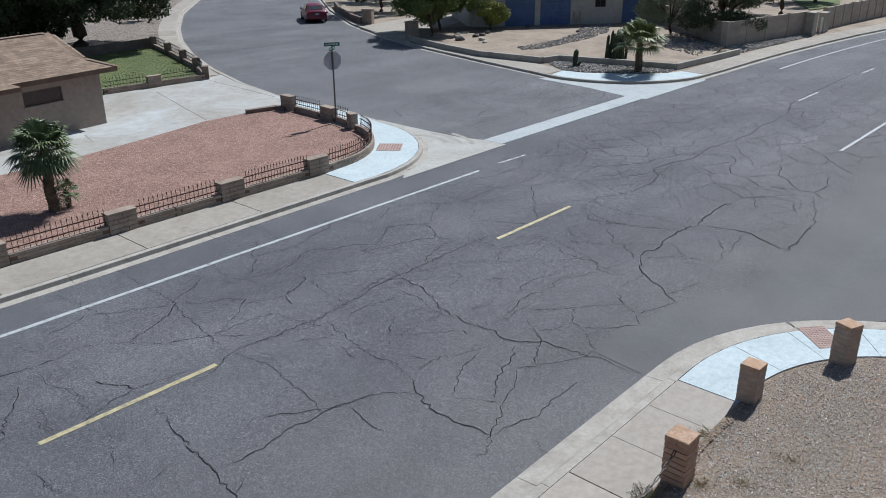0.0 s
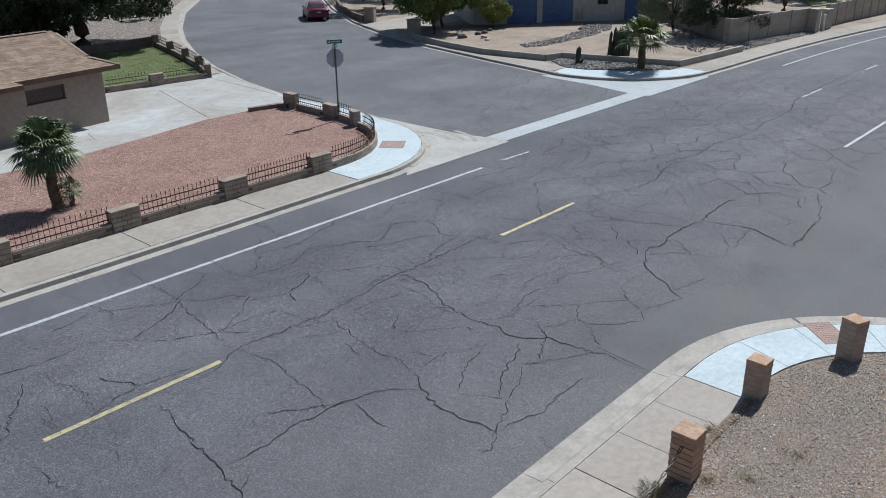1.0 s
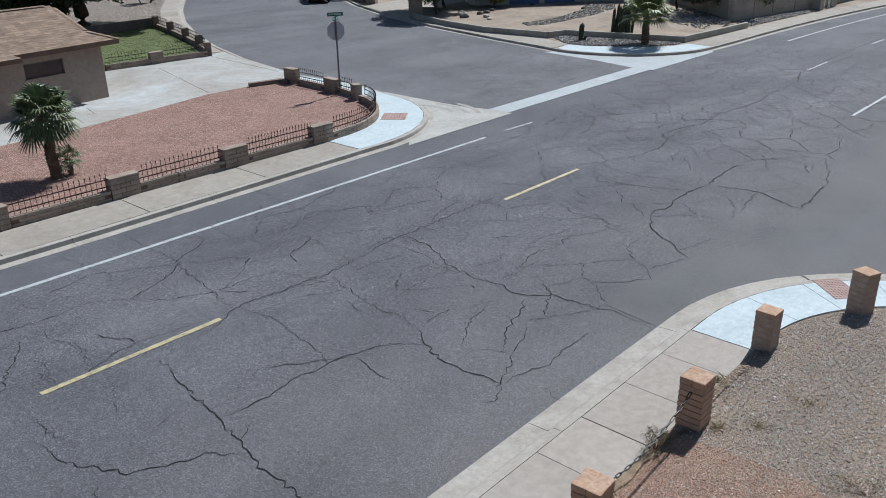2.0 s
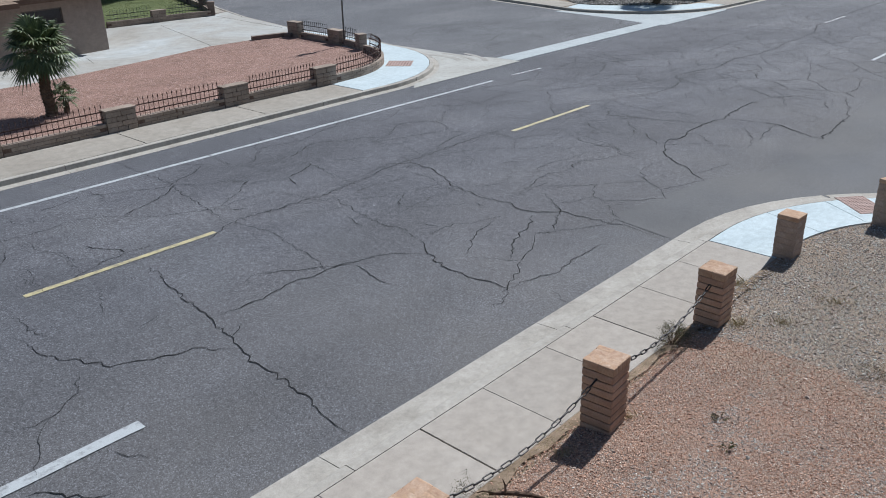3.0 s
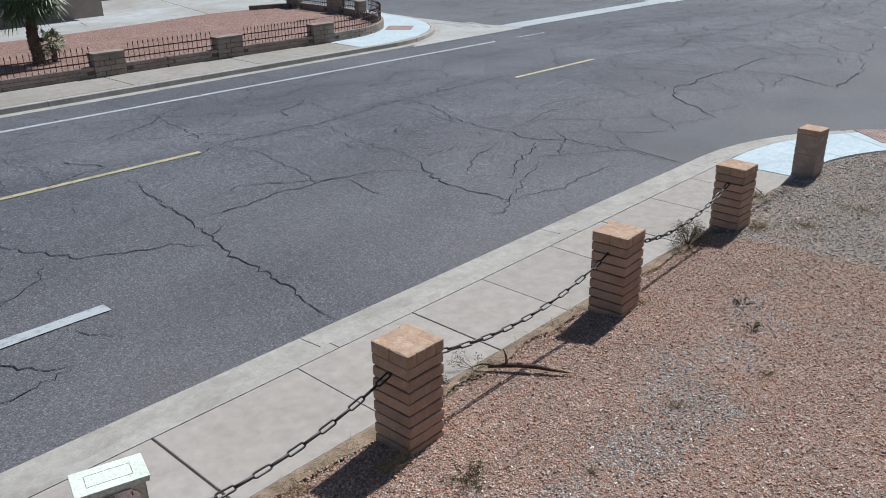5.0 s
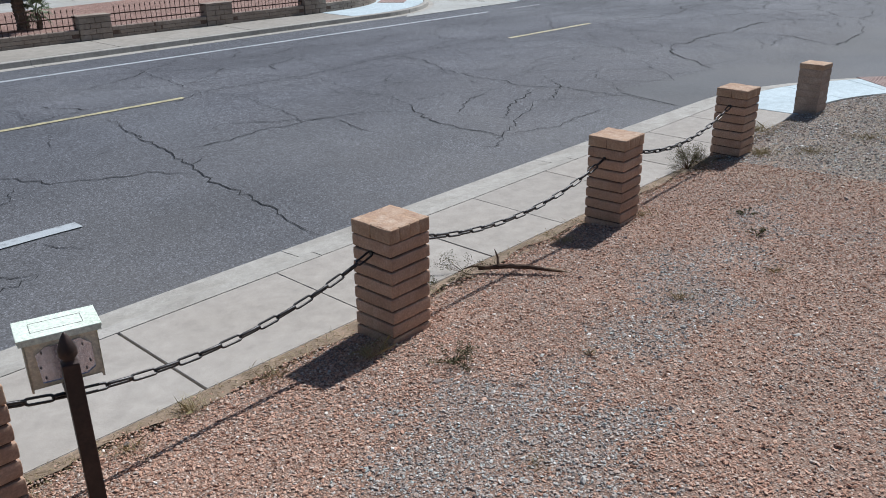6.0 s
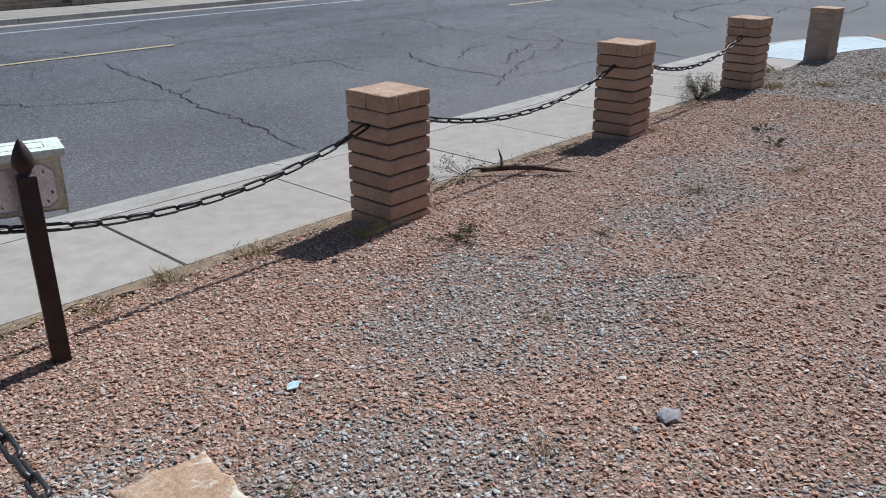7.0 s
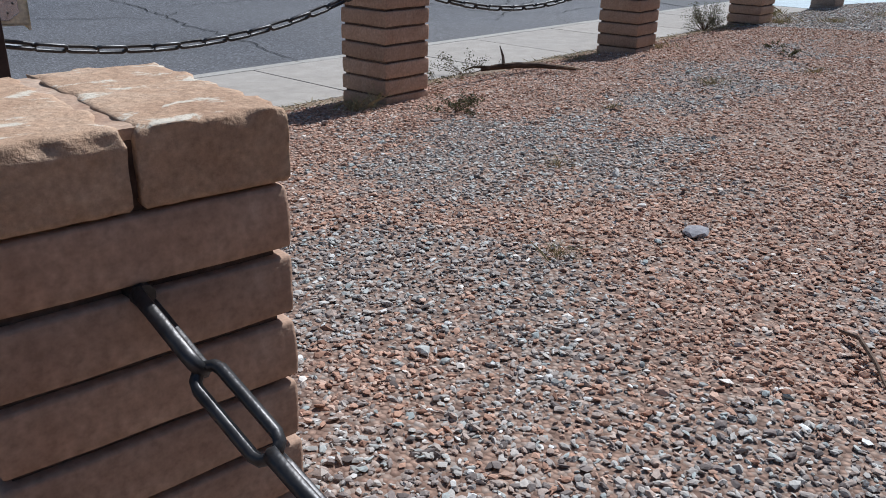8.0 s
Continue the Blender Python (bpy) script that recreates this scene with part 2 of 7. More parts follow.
PINK_BED = make_gravel("red_gravel_bed", [(0.0, (0.19, 0.115, 0.098)), (0.35, (0.31, 0.186, 0.146)), (0.7, (0.375, 0.24, 0.19)), (0.94, (0.44, 0.30, 0.255)), (1.0, (0.56, 0.42, 0.37))], 21, 0.8, (0.38, 0.24, 0.205), 0.35, [(0.35, grey(0.92)), (0.65, grey(1.06))], 0.6)
BEIGE_BED = make_gravel("beige_gravel_bed", [(0.0, (0.20, 0.17, 0.145)), (0.5, (0.34, 0.29, 0.25)), (1.0, (0.46, 0.41, 0.36))], 9, 0.8, (0.36, 0.30, 0.25), 0.4)
SAND = stained("sandy_soil", (0.31, 0.255, 0.20), (0.22, 0.175, 0.135), (0.38, 0.315, 0.25), 0.95, 40, 0.35, 0.5)
SOIL = stained("dry_soil", (0.30, 0.225, 0.16), (0.22, 0.16, 0.11), (0.40, 0.31, 0.225), 0.95, 50, 1.8, 0.6)
DRY_EDGE = stained("gritty_edge_soil", (0.27, 0.20, 0.14), (0.17, 0.125, 0.085), (0.40, 0.29, 0.205), 0.95, 60, 3.5, 1.0)
RIVER_ROCK = make_island("river_rock", [(0.0, (0.10, 0.095, 0.09)), (0.5, (0.235, 0.215, 0.195)), (0.9, (0.37, 0.35, 0.325)), (1.0, (0.60, 0.59, 0.57))], 0.85)
LAWN = stained("lawn_soil", (0.135, 0.165, 0.068), (0.095, 0.12, 0.048), (0.19, 0.205, 0.095), 0.95, 30, 0.6, 0.6)
GRASS = make_island("grass_blades", [(0.0, (0.13, 0.165, 0.06)), (0.6, (0.18, 0.21, 0.08)), (1.0, (0.26, 0.27, 0.125))], 0.75, relief=0)
DRY_GRASS = make_island("dry_grass", [(0.0, (0.30, 0.23, 0.12)), (0.6, (0.44, 0.36, 0.21)), (1.0, (0.34, 0.31, 0.15))], 0.8, relief=0)
WEED = make_island("weed_leaves", [(0.0, (0.07, 0.075, 0.04)), (0.6, (0.13, 0.13, 0.06)), (1.0, (0.24, 0.20, 0.11))], 0.8, relief=0)
BLOCK = stained("fence_block", (0.33, 0.265, 0.215), (0.26, 0.205, 0.165), (0.40, 0.33, 0.275), 0.93, 50, 1.5, 0.4, random_by_object=0.12)
# dark walls; also the lawn wall's side piers, whose shade is in this colour
BLOCK_DARK_AND_SHADED = stained("dark_and_shaded_block", (0.20, 0.155, 0.13), (0.15, 0.115, 0.095), (0.26, 0.205, 0.17), 0.93, 50, 1.0, 0.4, random_by_object=0.08)
STUCCO = stained("tan_stucco", (0.315, 0.255, 0.215), (0.28, 0.222, 0.188), (0.35, 0.285, 0.24), 0.93, 45, 0.5, 0.4)
STUCCO_WHITE = stained("pale_stucco", (0.48, 0.46, 0.43), (0.42, 0.40, 0.37), (0.53, 0.51, 0.48), 0.93, 45, 0.5, 0.4)
SHINGLE = stained("tan_shingles", (0.265, 0.195, 0.145), (0.205, 0.148, 0.11), (0.33, 0.245, 0.185), 0.92, 30, 0.9, 0.5, island=0.24)
FASCIA = stained("brown_fascia", (0.16, 0.105, 0.078), (0.12, 0.08, 0.06), (0.20, 0.135, 0.10), 0.8, 40, 2.0, 0.2)
BLUE_DOOR = stained("blue_garage_paint", (0.105, 0.16, 0.32), (0.085, 0.13, 0.27), (0.13, 0.19, 0.36), 0.6, 40, 0.8, 0.1)
WALL_TAN = stained("tan_block_wall", (0.43, 0.365, 0.305), (0.37, 0.31, 0.255), (0.49, 0.42, 0.355), 0.93, 45, 0.7, 0.35, random_by_object=0.07)
DARK_GLASS = stained("dark_window_glass", (0.035, 0.037, 0.042), (0.025, 0.027, 0.03), (0.05, 0.052, 0.058), 0.12, 20, 0.7, 0.0, spec=0.6)
TRIM = stained("dark_window_frame", (0.10, 0.085, 0.075), (0.08, 0.068, 0.06), (0.13, 0.11, 0.10), 0.6, 40, 3.0, 0.1)
BARK = stained("rough_bark", (0.10, 0.07, 0.05), (0.06, 0.042, 0.03), (0.15, 0.11, 0.08), 0.95, 25, 3.0, 0.9)
PALM_BARK = stained("palm_bark", (0.13, 0.095, 0.065), (0.08, 0.055, 0.038), (0.20, 0.15, 0.105), 0.95, 30, 4.0, 1.0)
FROND = make_island("palm_leaf", [(0.0, (0.07, 0.10, 0.04)), (0.6, (0.125, 0.165, 0.065)), (1.0, (0.23, 0.24, 0.115))], 0.5, 0.5, 0)
FROND_BRIGHT = make_island("bright_palm_leaf", [(0.0, (0.10, 0.135, 0.04)), (0.6, (0.18, 0.215, 0.06)), (1.0, (0.30, 0.30, 0.10))], 0.5, 0.5, 0)
LEAF_DARK = make_island("dark_leaves", [(0.0, (0.035, 0.048, 0.026)), (0.7, (0.075, 0.095, 0.048)), (1.0, (0.14, 0.16, 0.085))], 0.7, 0.3, 0)
LEAF_GREEN = make_island("green_leaves", [(0.0, (0.075, 0.11, 0.032)), (0.7, (0.165, 0.215, 0.062)), (1.0, (0.30, 0.33, 0.105))], 0.65, 0.3, 0)
LEAF_YELLOW = make_island("yellow_green_leaves", [(0.0, (0.12, 0.15, 0.035)), (0.6, (0.24, 0.26, 0.06)), (1.0, (0.36, 0.35, 0.10))], 0.65, 0.3, 0)
LEAF_GREY = make_island("grey_green_leaves", [(0.0, (0.10, 0.12, 0.07)), (0.6, (0.18, 0.205, 0.12)), (1.0, (0.28, 0.30, 0.19))], 0.7, 0.3, 0)
CACTUS = stained("cactus_skin", (0.045, 0.06, 0.035), (0.03, 0.042, 0.025), (0.07, 0.085, 0.05), 0.7, 30, 2.5, 0.4)
RED_PAINT = stained("red_car_paint", (0.15, 0.008, 0.028), (0.14, 0.007, 0.025), (0.165, 0.009, 0.03), 0.3, 30, 1.0, 0.0, spec=0.6)
TYRE = stained("tyre_rubber", (0.02, 0.02, 0.021), (0.015, 0.015, 0.016), (0.03, 0.03, 0.03), 0.8, 50, 5.0, 0.2)
ALLOY = stained("wheel_alloy", (0.42, 0.42, 0.43), (0.36, 0.36, 0.37), (0.48, 0.48, 0.49), 0.35, 40, 5.0, 0.1, spec=0.5, metal=0.8)
LAMP_RED = stained("red_lamp_lens", (0.40, 0.02, 0.02), (0.35, 0.015, 0.015), (0.45, 0.03, 0.03), 0.25, 40, 5.0, 0.0, spec=0.6)
NUMBER_PLATE = stained("pale_plate", (0.6, 0.58, 0.62), (0.55, 0.53, 0.57), (0.65, 0.63, 0.67), 0.5, 40, 5.0, 0.0)
SIGN_BACK = stained("bare_sign_metal", (0.40, 0.41, 0.45), (0.36, 0.37, 0.41), (0.45, 0.46, 0.50), 0.5, 40, 2.0, 0.05, spec=0.4, metal=0.3)
SIGN_GREEN = stained("green_sign", (0.012, 0.12, 0.085), (0.01, 0.10, 0.07), (0.016, 0.14, 0.10), 0.5, 40, 3.0, 0.05)
SIGN_WHITE = stained("white_sign_bars", (0.55, 0.62, 0.60), (0.5, 0.57, 0.55), (0.6, 0.67, 0.65), 0.5, 40, 3.0, 0.05)
STEEL = stained("galvanised_steel", (0.13, 0.12, 0.115), (0.10, 0.09, 0.085), (0.17, 0.16, 0.15), 0.55, 40, 4.0, 0.15, spec=0.5, metal=0.5)
TACTILE = stained("terracotta_tactile", (0.39, 0.285, 0.25), (0.34, 0.235, 0.205), (0.45, 0.345, 0.31), 0.9, 60, 3.0, 0.3)
BOULDER = stained("dark_boulder", (0.12, 0.105, 0.095), (0.075, 0.066, 0.06), (0.19, 0.17, 0.15), 0.92, 20, 2.0, 0.6)
PALE_BOULDER = stained("pale_boulder", (0.42, 0.385, 0.33), (0.33, 0.30, 0.255), (0.5, 0.46, 0.4), 0.92, 20, 2.0, 0.6)
CABINET_PAINT = stained("utility_cabinet_paint", (0.40, 0.355, 0.30), (0.35, 0.31, 0.26), (0.45, 0.40, 0.34), 0.7, 40, 1.5, 0.1)
DEAD_WOOD = stained("dead_branch_bark", (0.11, 0.07, 0.05), (0.06, 0.04, 0.028), (0.20, 0.14, 0.10), 0.92, 40, 8.0, 0.6)
PALE_WOOD = stained("broken_wood", (0.48, 0.36, 0.25), (0.40, 0.29, 0.19), (0.55, 0.43, 0.31), 0.9, 40, 8.0, 0.4)
LITTER = stained("pale_blue_paper", (0.55, 0.70, 0.72), (0.48, 0.63, 0.65), (0.62, 0.76, 0.78), 0.7, 40, 9.0, 0.1)


# ---------------------------------------------------------------- mesh helpers
def set_mat(me, mat):
    me.materials.clear()
    me.materials.append(mat)
    return me


def mesh_of(bm, name, mat, smooth=False):
    me = bpy.data.meshes.new(name)
    bm.normal_update()
    bm.to_mesh(me)
    bm.free()
    if smooth:
        for p in me.polygons:
            p.use_smooth = True
    return set_mat(me, mat)


def part(name, bm, mat, parent, label="", smooth=False):
    ob = new(name, mesh_of(bm, name, mat, smooth))
    ob.parent = parent
    return tagged(ob, label=label)


def thing(name, label, category, group="", m=None):
    ob = new(name)
    ob.empty_display_size = 0.1
    if m is not None:
        ob.matrix_basis = m
    return tagged(ob, label, category, group)


def solo(name, bm, mat, label="", category="", kind="", smooth=False, group=""):
    ob = new(name, mesh_of(bm, name, mat, smooth))
    return tagged(ob, label, category, group, kind)


def raw(name, verts, faces, mat, label="", category="", kind="", parent=None):
    me = bpy.data.meshes.new(name)
    me.from_pydata(verts, [], faces)
    ob = new(name, set_mat(me, mat))
    ob.parent = parent
    return tagged(ob, label, category, "", kind)


def box(bm, x0, x1, y0, y1, z0, z1, bevel=0.0):
    r = bmesh.ops.create_cube(bm, size=1.0, matrix=Matrix.LocRotScale(((x0 + x1) / 2, (y0 + y1) / 2, (z0 + z1) / 2), None, (x1 - x0, y1 - y0, z1 - z0)))
    vs = r["verts"]
    if bevel:
        es = list({e for v in vs for e in v.link_edges})
        bmesh.ops.bevel(bm, geom=es, offset=bevel, segments=2, profile=0.6, affect="EDGES")
    return vs


def cylinder(bm, a, b, r0, r1, seg=10, caps=True):
    a, b = Vector(a), Vector(b)
    d = b - a
    m = Matrix.Translation((a + b) / 2) @ d.to_track_quat("Z", "Y").to_matrix().to_4x4()
    return bmesh.ops.create_cone(bm, cap_ends=caps, segments=seg, radius1=r0, radius2=r1, depth=d.length, matrix=m)["verts"]


def tube(bm, points, radii, seg=8):
    """A round tapering limb along points."""
    rings = []
    for i, p in enumerate(points):
        d = (points[min(i + 1, len(points) - 1)] - points[max(i - 1, 0)]).normalized()
        q = d.to_track_quat("Z", "Y")
        rings.append([bm.verts.new(p + q @ Vector((math.cos(k * math.tau / seg), math.sin(k * math.tau / seg), 0)) * radii[i]) for k in range(seg)])
    for a, b in zip(rings, rings[1:]):
        for k in range(seg):
            bm.faces.new((a[k], a[(k + 1) % seg], b[(k + 1) % seg], b[k]))
    bm.faces.new(rings[0][::-1])
    bm.faces.new(rings[-1])


def slab(bm, pts, z0, z1):
    """A prism over a plan outline."""
    area = sum(a[0] * b[1] - b[0] * a[1] for a, b in zip(pts, pts[1:] + pts[:1]))
    pts = pts if area > 0 else pts[::-1]
    top = [bm.verts.new((x, y, z1)) for x, y in pts]
    low = [bm.verts.new((x, y, z0)) for x, y in pts]
    f = bm.faces.new(top)
    for i in range(len(pts)):
        j = (i + 1) % len(pts)
        bm.faces.new((low[i], low[j], top[j], top[i]))
    f.normal_update()
    bmesh.ops.triangulate(bm, faces=[f])


def arc(cx, cy, r, a0, a1, n=14):
    return [(cx + r * math.cos(radians(a0 + (a1 - a0) * i / n)), cy + r * math.sin(radians(a0 + (a1 - a0) * i / n))) for i in range(n + 1)]


def resample(pts, step):
    out, P = [], [Vector(p) for p in pts]
    for a, b in zip(P, P[1:]):
        k = max(1, round((b - a).length / step))
        out += [a + (b - a) * i / k for i in range(k)]
    return out + [P[-1]]


def normals(P):
    """Unit normals to the left of a plan path."""
    out = []
    for i in range(len(P)):
        d = (P[min(i + 1, len(P) - 1)] - P[max(i - 1, 0)]).normalized()
        out.append(Vector((-d.y, d.x)))
    return out


def offset(pts, d):
    P = [Vector(p) for p in pts]
    return [tuple(p + n * d) for p, n in zip(P, normals(P))]


def sweep(bm, pts, profile, closed_ends=True):
    """Sweep a profile of (distance to the left, height) along a plan path."""
    P = [Vector(p) for p in pts]
    N = normals(P)
    rows = [[bm.verts.new((*(p + n * d), z)) for d, z in profile] for p, n in zip(P, N)]
    k = len(profile)
    for a, b in zip(rows, rows[1:]):
        for i in range(k):
            j = (i + 1) % k
            bm.faces.new((a[i], b[i], b[j], a[j]))
    if closed_ends:
        bm.faces.new(rows[0])
        bm.faces.new(rows[-1][::-1])


def ico_unit():
    t = (1 + 5**0.5) / 2
    v = np.array([(-1, t, 0), (1, t, 0), (-1, -t, 0), (1, -t, 0), (0, -1, t), (0, 1, t), (0, -1, -t), (0, 1, -t), (t, 0, -1), (t, 0, 1), (-t, 0, -1), (-t, 0, 1)], float)
    v /= np.linalg.norm(v[0])
    f = [(0, 11, 5), (0, 5, 1), (0, 1, 7), (0, 7, 10), (0, 10, 11), (1, 5, 9), (5, 11, 4), (11, 10, 2), (10, 7, 6), (7, 1, 8), (3, 9, 4), (3, 4, 2), (3, 2, 6), (3, 6, 8), (3, 8, 9), (4, 9, 5), (2, 4, 11), (6, 2, 10), (8, 6, 7), (9, 8, 1)]
    return v, np.array(f)


def octa_unit():
    v = np.array([(1, 0, 0), (-1, 0, 0), (0, 1, 0), (0, -1, 0), (0, 0, 1), (0, 0, -1)], float) * 1.15
    return v, np.array([(0, 2, 4), (2, 1, 4), (1, 3, 4), (3, 0, 4), (2, 0, 5), (1, 2, 5), (3, 1, 5), (0, 3, 5)])


def scatter_stones(name, centres, sizes, mat, label, category, flat=0.46, seed=1, unit=ico_unit):
    """Many loose angular stones as one mesh."""
    rng = np.random.default_rng(seed)
    v, f = unit()
    n = len(centres)
    s = np.asarray(sizes)[:, None, None] * np.stack([rng.uniform(0.8, 1.5, n), rng.uniform(0.55, 1.05, n), rng.uniform(flat * 0.7, flat * 1.2, n)], -1)[:, None, :]
    pts = v[None] * (1 + rng.uniform(-0.45, 0.3, (n, len(v), 1))) * s
    yaw, tip = rng.uniform(0, math.tau, n), rng.normal(0, 0.42, n)
    c, sn, ct, st = np.cos(yaw)[:, None], np.sin(yaw)[:, None], np.cos(tip)[:, None], np.sin(tip)[:, None]
    x, y, z = pts[..., 0], pts[..., 1], pts[..., 2]
    y, z = y * ct - z * st, y * st + z * ct
    x, y = x * c - y * sn, x * sn + y * c
    pts = np.stack([x, y, z], -1) + np.asarray(centres)[:, None, :]
    faces = (f[None] + (np.arange(n) * len(v))[:, None, None]).reshape(-1, 3)
    me = bpy.data.meshes.new(name)
    me.vertices.add(n * len(v))
    me.vertices.foreach_set("co", pts.astype(np.float32).ravel())
    me.loops.add(len(faces) * 3)
    me.loops.foreach_set("vertex_index", faces.astype(np.int32).ravel())
    me.polygons.add(len(faces))
    me.polygons.foreach_set("loop_start", np.arange(0, len(faces) * 3, 3, dtype=np.int32))
    me.update(calc_edges=True)
    me.shade_flat()
    return tagged(new(name, set_mat(me, mat)), label, category, kind="stuff")


def leaf_cloud(name, blobs, count, size, mat, parent, seed, droop=0.0, narrow=0.5):
    """A crown of many small leaves round the given clumps (x, y, z, radius, height)."""
    rng = np.random.default_rng(seed)
    w = np.array([b[3] ** 2 * b[4] for b in blobs])
    pick = rng.choice(len(blobs), count, p=w / w.sum())
    B = np.array(blobs)[pick]
    d = rng.normal(size=(count, 3))
    d /= np.linalg.norm(d, axis=1)[:, None]
    rad = rng.uniform(0.35, 1.0, count) ** 0.45 * (1 + 0.25 * np.sin(d[:, 0] * 7 + pick) * np.sin(d[:, 1] * 6 + d[:, 2] * 5))
    c = B[:, :3] + d * rad[:, None] * np.stack([B[:, 3], B[:, 3], B[:, 4]], -1)
    a = rng.normal(size=(count, 3)) + np.array([0, 0, -droop])
    a /= np.linalg.norm(a, axis=1)[:, None]
    b = np.cross(a, rng.normal(size=(count, 3)))
    b /= np.linalg.norm(b, axis=1)[:, None]
    s = rng.uniform(0.6, 1.3, count)[:, None] * size
    a, b = a * s, b * s * narrow
    k = np.cross(a, b)
    k = k / np.linalg.norm(k, axis=1)[:, None] * s * 0.18
    verts = np.stack([c - a, c + b + k, c + a, c - b + k], 1).reshape(-1, 3)
    idx = np.arange(count)[:, None] * 4
    faces = np.concatenate([idx + np.array([0, 1, 2]), idx + np.array([0, 2, 3])]).astype(int)
    me = bpy.data.meshes.new(name)
    me.from_pydata(verts.tolist(), [], faces.tolist())
    ob = new(name, set_mat(me, mat))
    ob.parent = parent
    return ob


# ---------------------------------------------------------------- plan
ROAD_Z = -0.14
CROWN, CROWN_Y, HALF = 0.19, 12.5, 6.2  # rise of the carriageway, its middle and half width


def road_z(x, y):
    """The carriageway is cambered; the gutters and side streets lie level."""
    return ROAD_Z + CROWN * max(0.0, 1 - ((y - CROWN_Y) / HALF) ** 2)


def near_back(x):
    """Back of the near kerb."""
    return 5.64


def near_inner(x):
    """Yard edge of the near pavement."""
    return 4.41


CORNER = (13.3, 0.6)  # centre of the near corner's curve
NEAR_KERB = [(-90, near_back(-90)), (-20, near_back(-20)), (0, near_back(0)), (13.3, near_back(13.3))] + arc(*CORNER, 5.04, 90, 0)[1:] + [(18.34, -12), (18.34, -70)]
WEST = (18.2, 25.5)  # centre of the far west corner


def bend(x, y):
    """The road leans gently away beyond the crossing."""
    d = max(0.0, x - 45.0)
    return (x, y - (0.0029 * d * d if d < 40 else 0.0029 * 40 * 40 + 0.232 * (d - 40)))


FAR_WEST_KERB = [(-110, 19.58), (-20, 19.58), (7.9, 19.62), (17.8, 19.8)] + arc(*WEST, 5.72, -90, -2, 16)[1:] + [(24.43, 27.86), (24.3, 32.11), (25.48, 38.1), (27.12, 43.47), (29.37, 49.1), (32.41, 55.27), (36.11, 61.66), (42.24, 70.93), (50.61, 81.26), (65.21, 96.61), (95, 122)]
FAR_EAST_KERB = [(112, 120), (80.41, 92.52), (62.21, 74.46), (52.83, 61.59), (47.09, 52.3), (43.62, 45.11), (41.22, 38.52), (39.35, 31.45), (38.47, 27.61)] + arc(43.6, 25.35, 5.6, 168, 270, 16)[1:] + [bend(x, 19.65) for x in (46, 50, 55, 60, 66, 72, 78, 85, 100, 130, 240)]
KERB_PROFILE = [(0.0, 0.0), (-0.135, -0.001), (-0.152, -0.014), (-0.168, -0.129), (-0.44, ROAD_Z + 0.0065), (-0.44, -0.4), (0.0, -0.4)]
# softer nose and a wide gutter pan on the near side
NEAR_PROFILE = [(0.0, 0.0), (-0.13, -0.003), (-0.165, -0.012), (-0.20, -0.04), (-0.235, -0.085), (-0.27, -0.108), (-0.66, ROAD_Z + 0.0065), (-0.66, -0.4), (0.0, -0.4)]

# ---------------------------------------------------------------- ground and roads
bm = bmesh.new()
slab(bm, [(-3000, -3000), (3000, -3000), (3000, 3000), (-3000, 3000)], -0.6, -0.45)
solo("ground", bm, SOIL, "dry sandy soil reaching the horizon", "ground", "structure")

xs = [-110 + 4 * k for k in range(90)]
ys = [-70, -40, -20, -8, 0, 4] + [5.0 + 0.5 * k for k in range(31)] + [21.5, 24, 30, 40, 60, 90, 120]
bm = bmesh.new()
grid = [[bm.verts.new((x, bend(x, y)[1], road_z(x, y) + 0.004 * noise.noise((x * 0.3, y * 0.3, 0)))) for y in ys] for x in xs]
for r, s in zip(grid, grid[1:]):
    for k in range(len(ys) - 1):
        bm.faces.new((r[k], s[k], s[k + 1], r[k + 1]))
solo("road", bm, ASPHALT, "worn grey asphalt with a net of cracks", "road", "structure", True)


bm = bmesh.new()
slab(bm, [(12, 20.35), (64, 20.35), (150, 130), (12, 130)], -0.3, ROAD_Z + 0.0068)
solo("side_street", bm, ASPHALT_OLD, "older paler asphalt of the side street", "road", "structure")


def paint_line(x0, x1, y0, y1, width, mat, label, seed):
    """A painted stripe with slightly ragged edges, a few millimetres thick."""
    rng = random.Random(seed)
    bm = bmesh.new()
    n = max(2, int((x1 - x0) / 0.35))
    rows = []
    for i in range(n + 1):
        x, y = x0 + (x1 - x0) * i / n, y0 + (y1 - y0) * i / n
        z = road_z(x, y) + 0.009
        x, y = bend(x, y)
        a, b = rng.uniform(-0.006, 0.006), rng.uniform(-0.006, 0.006)
        rows.append([bm.verts.new((x, y - width / 2 + a, z)), bm.verts.new((x, y + width / 2 + b, z))])
    for r, s in zip(rows, rows[1:]):
        bm.faces.new((r[0], s[0], s[1], r[1]))
    return solo("road_marking", bm, mat, label, "road marking", "structure")


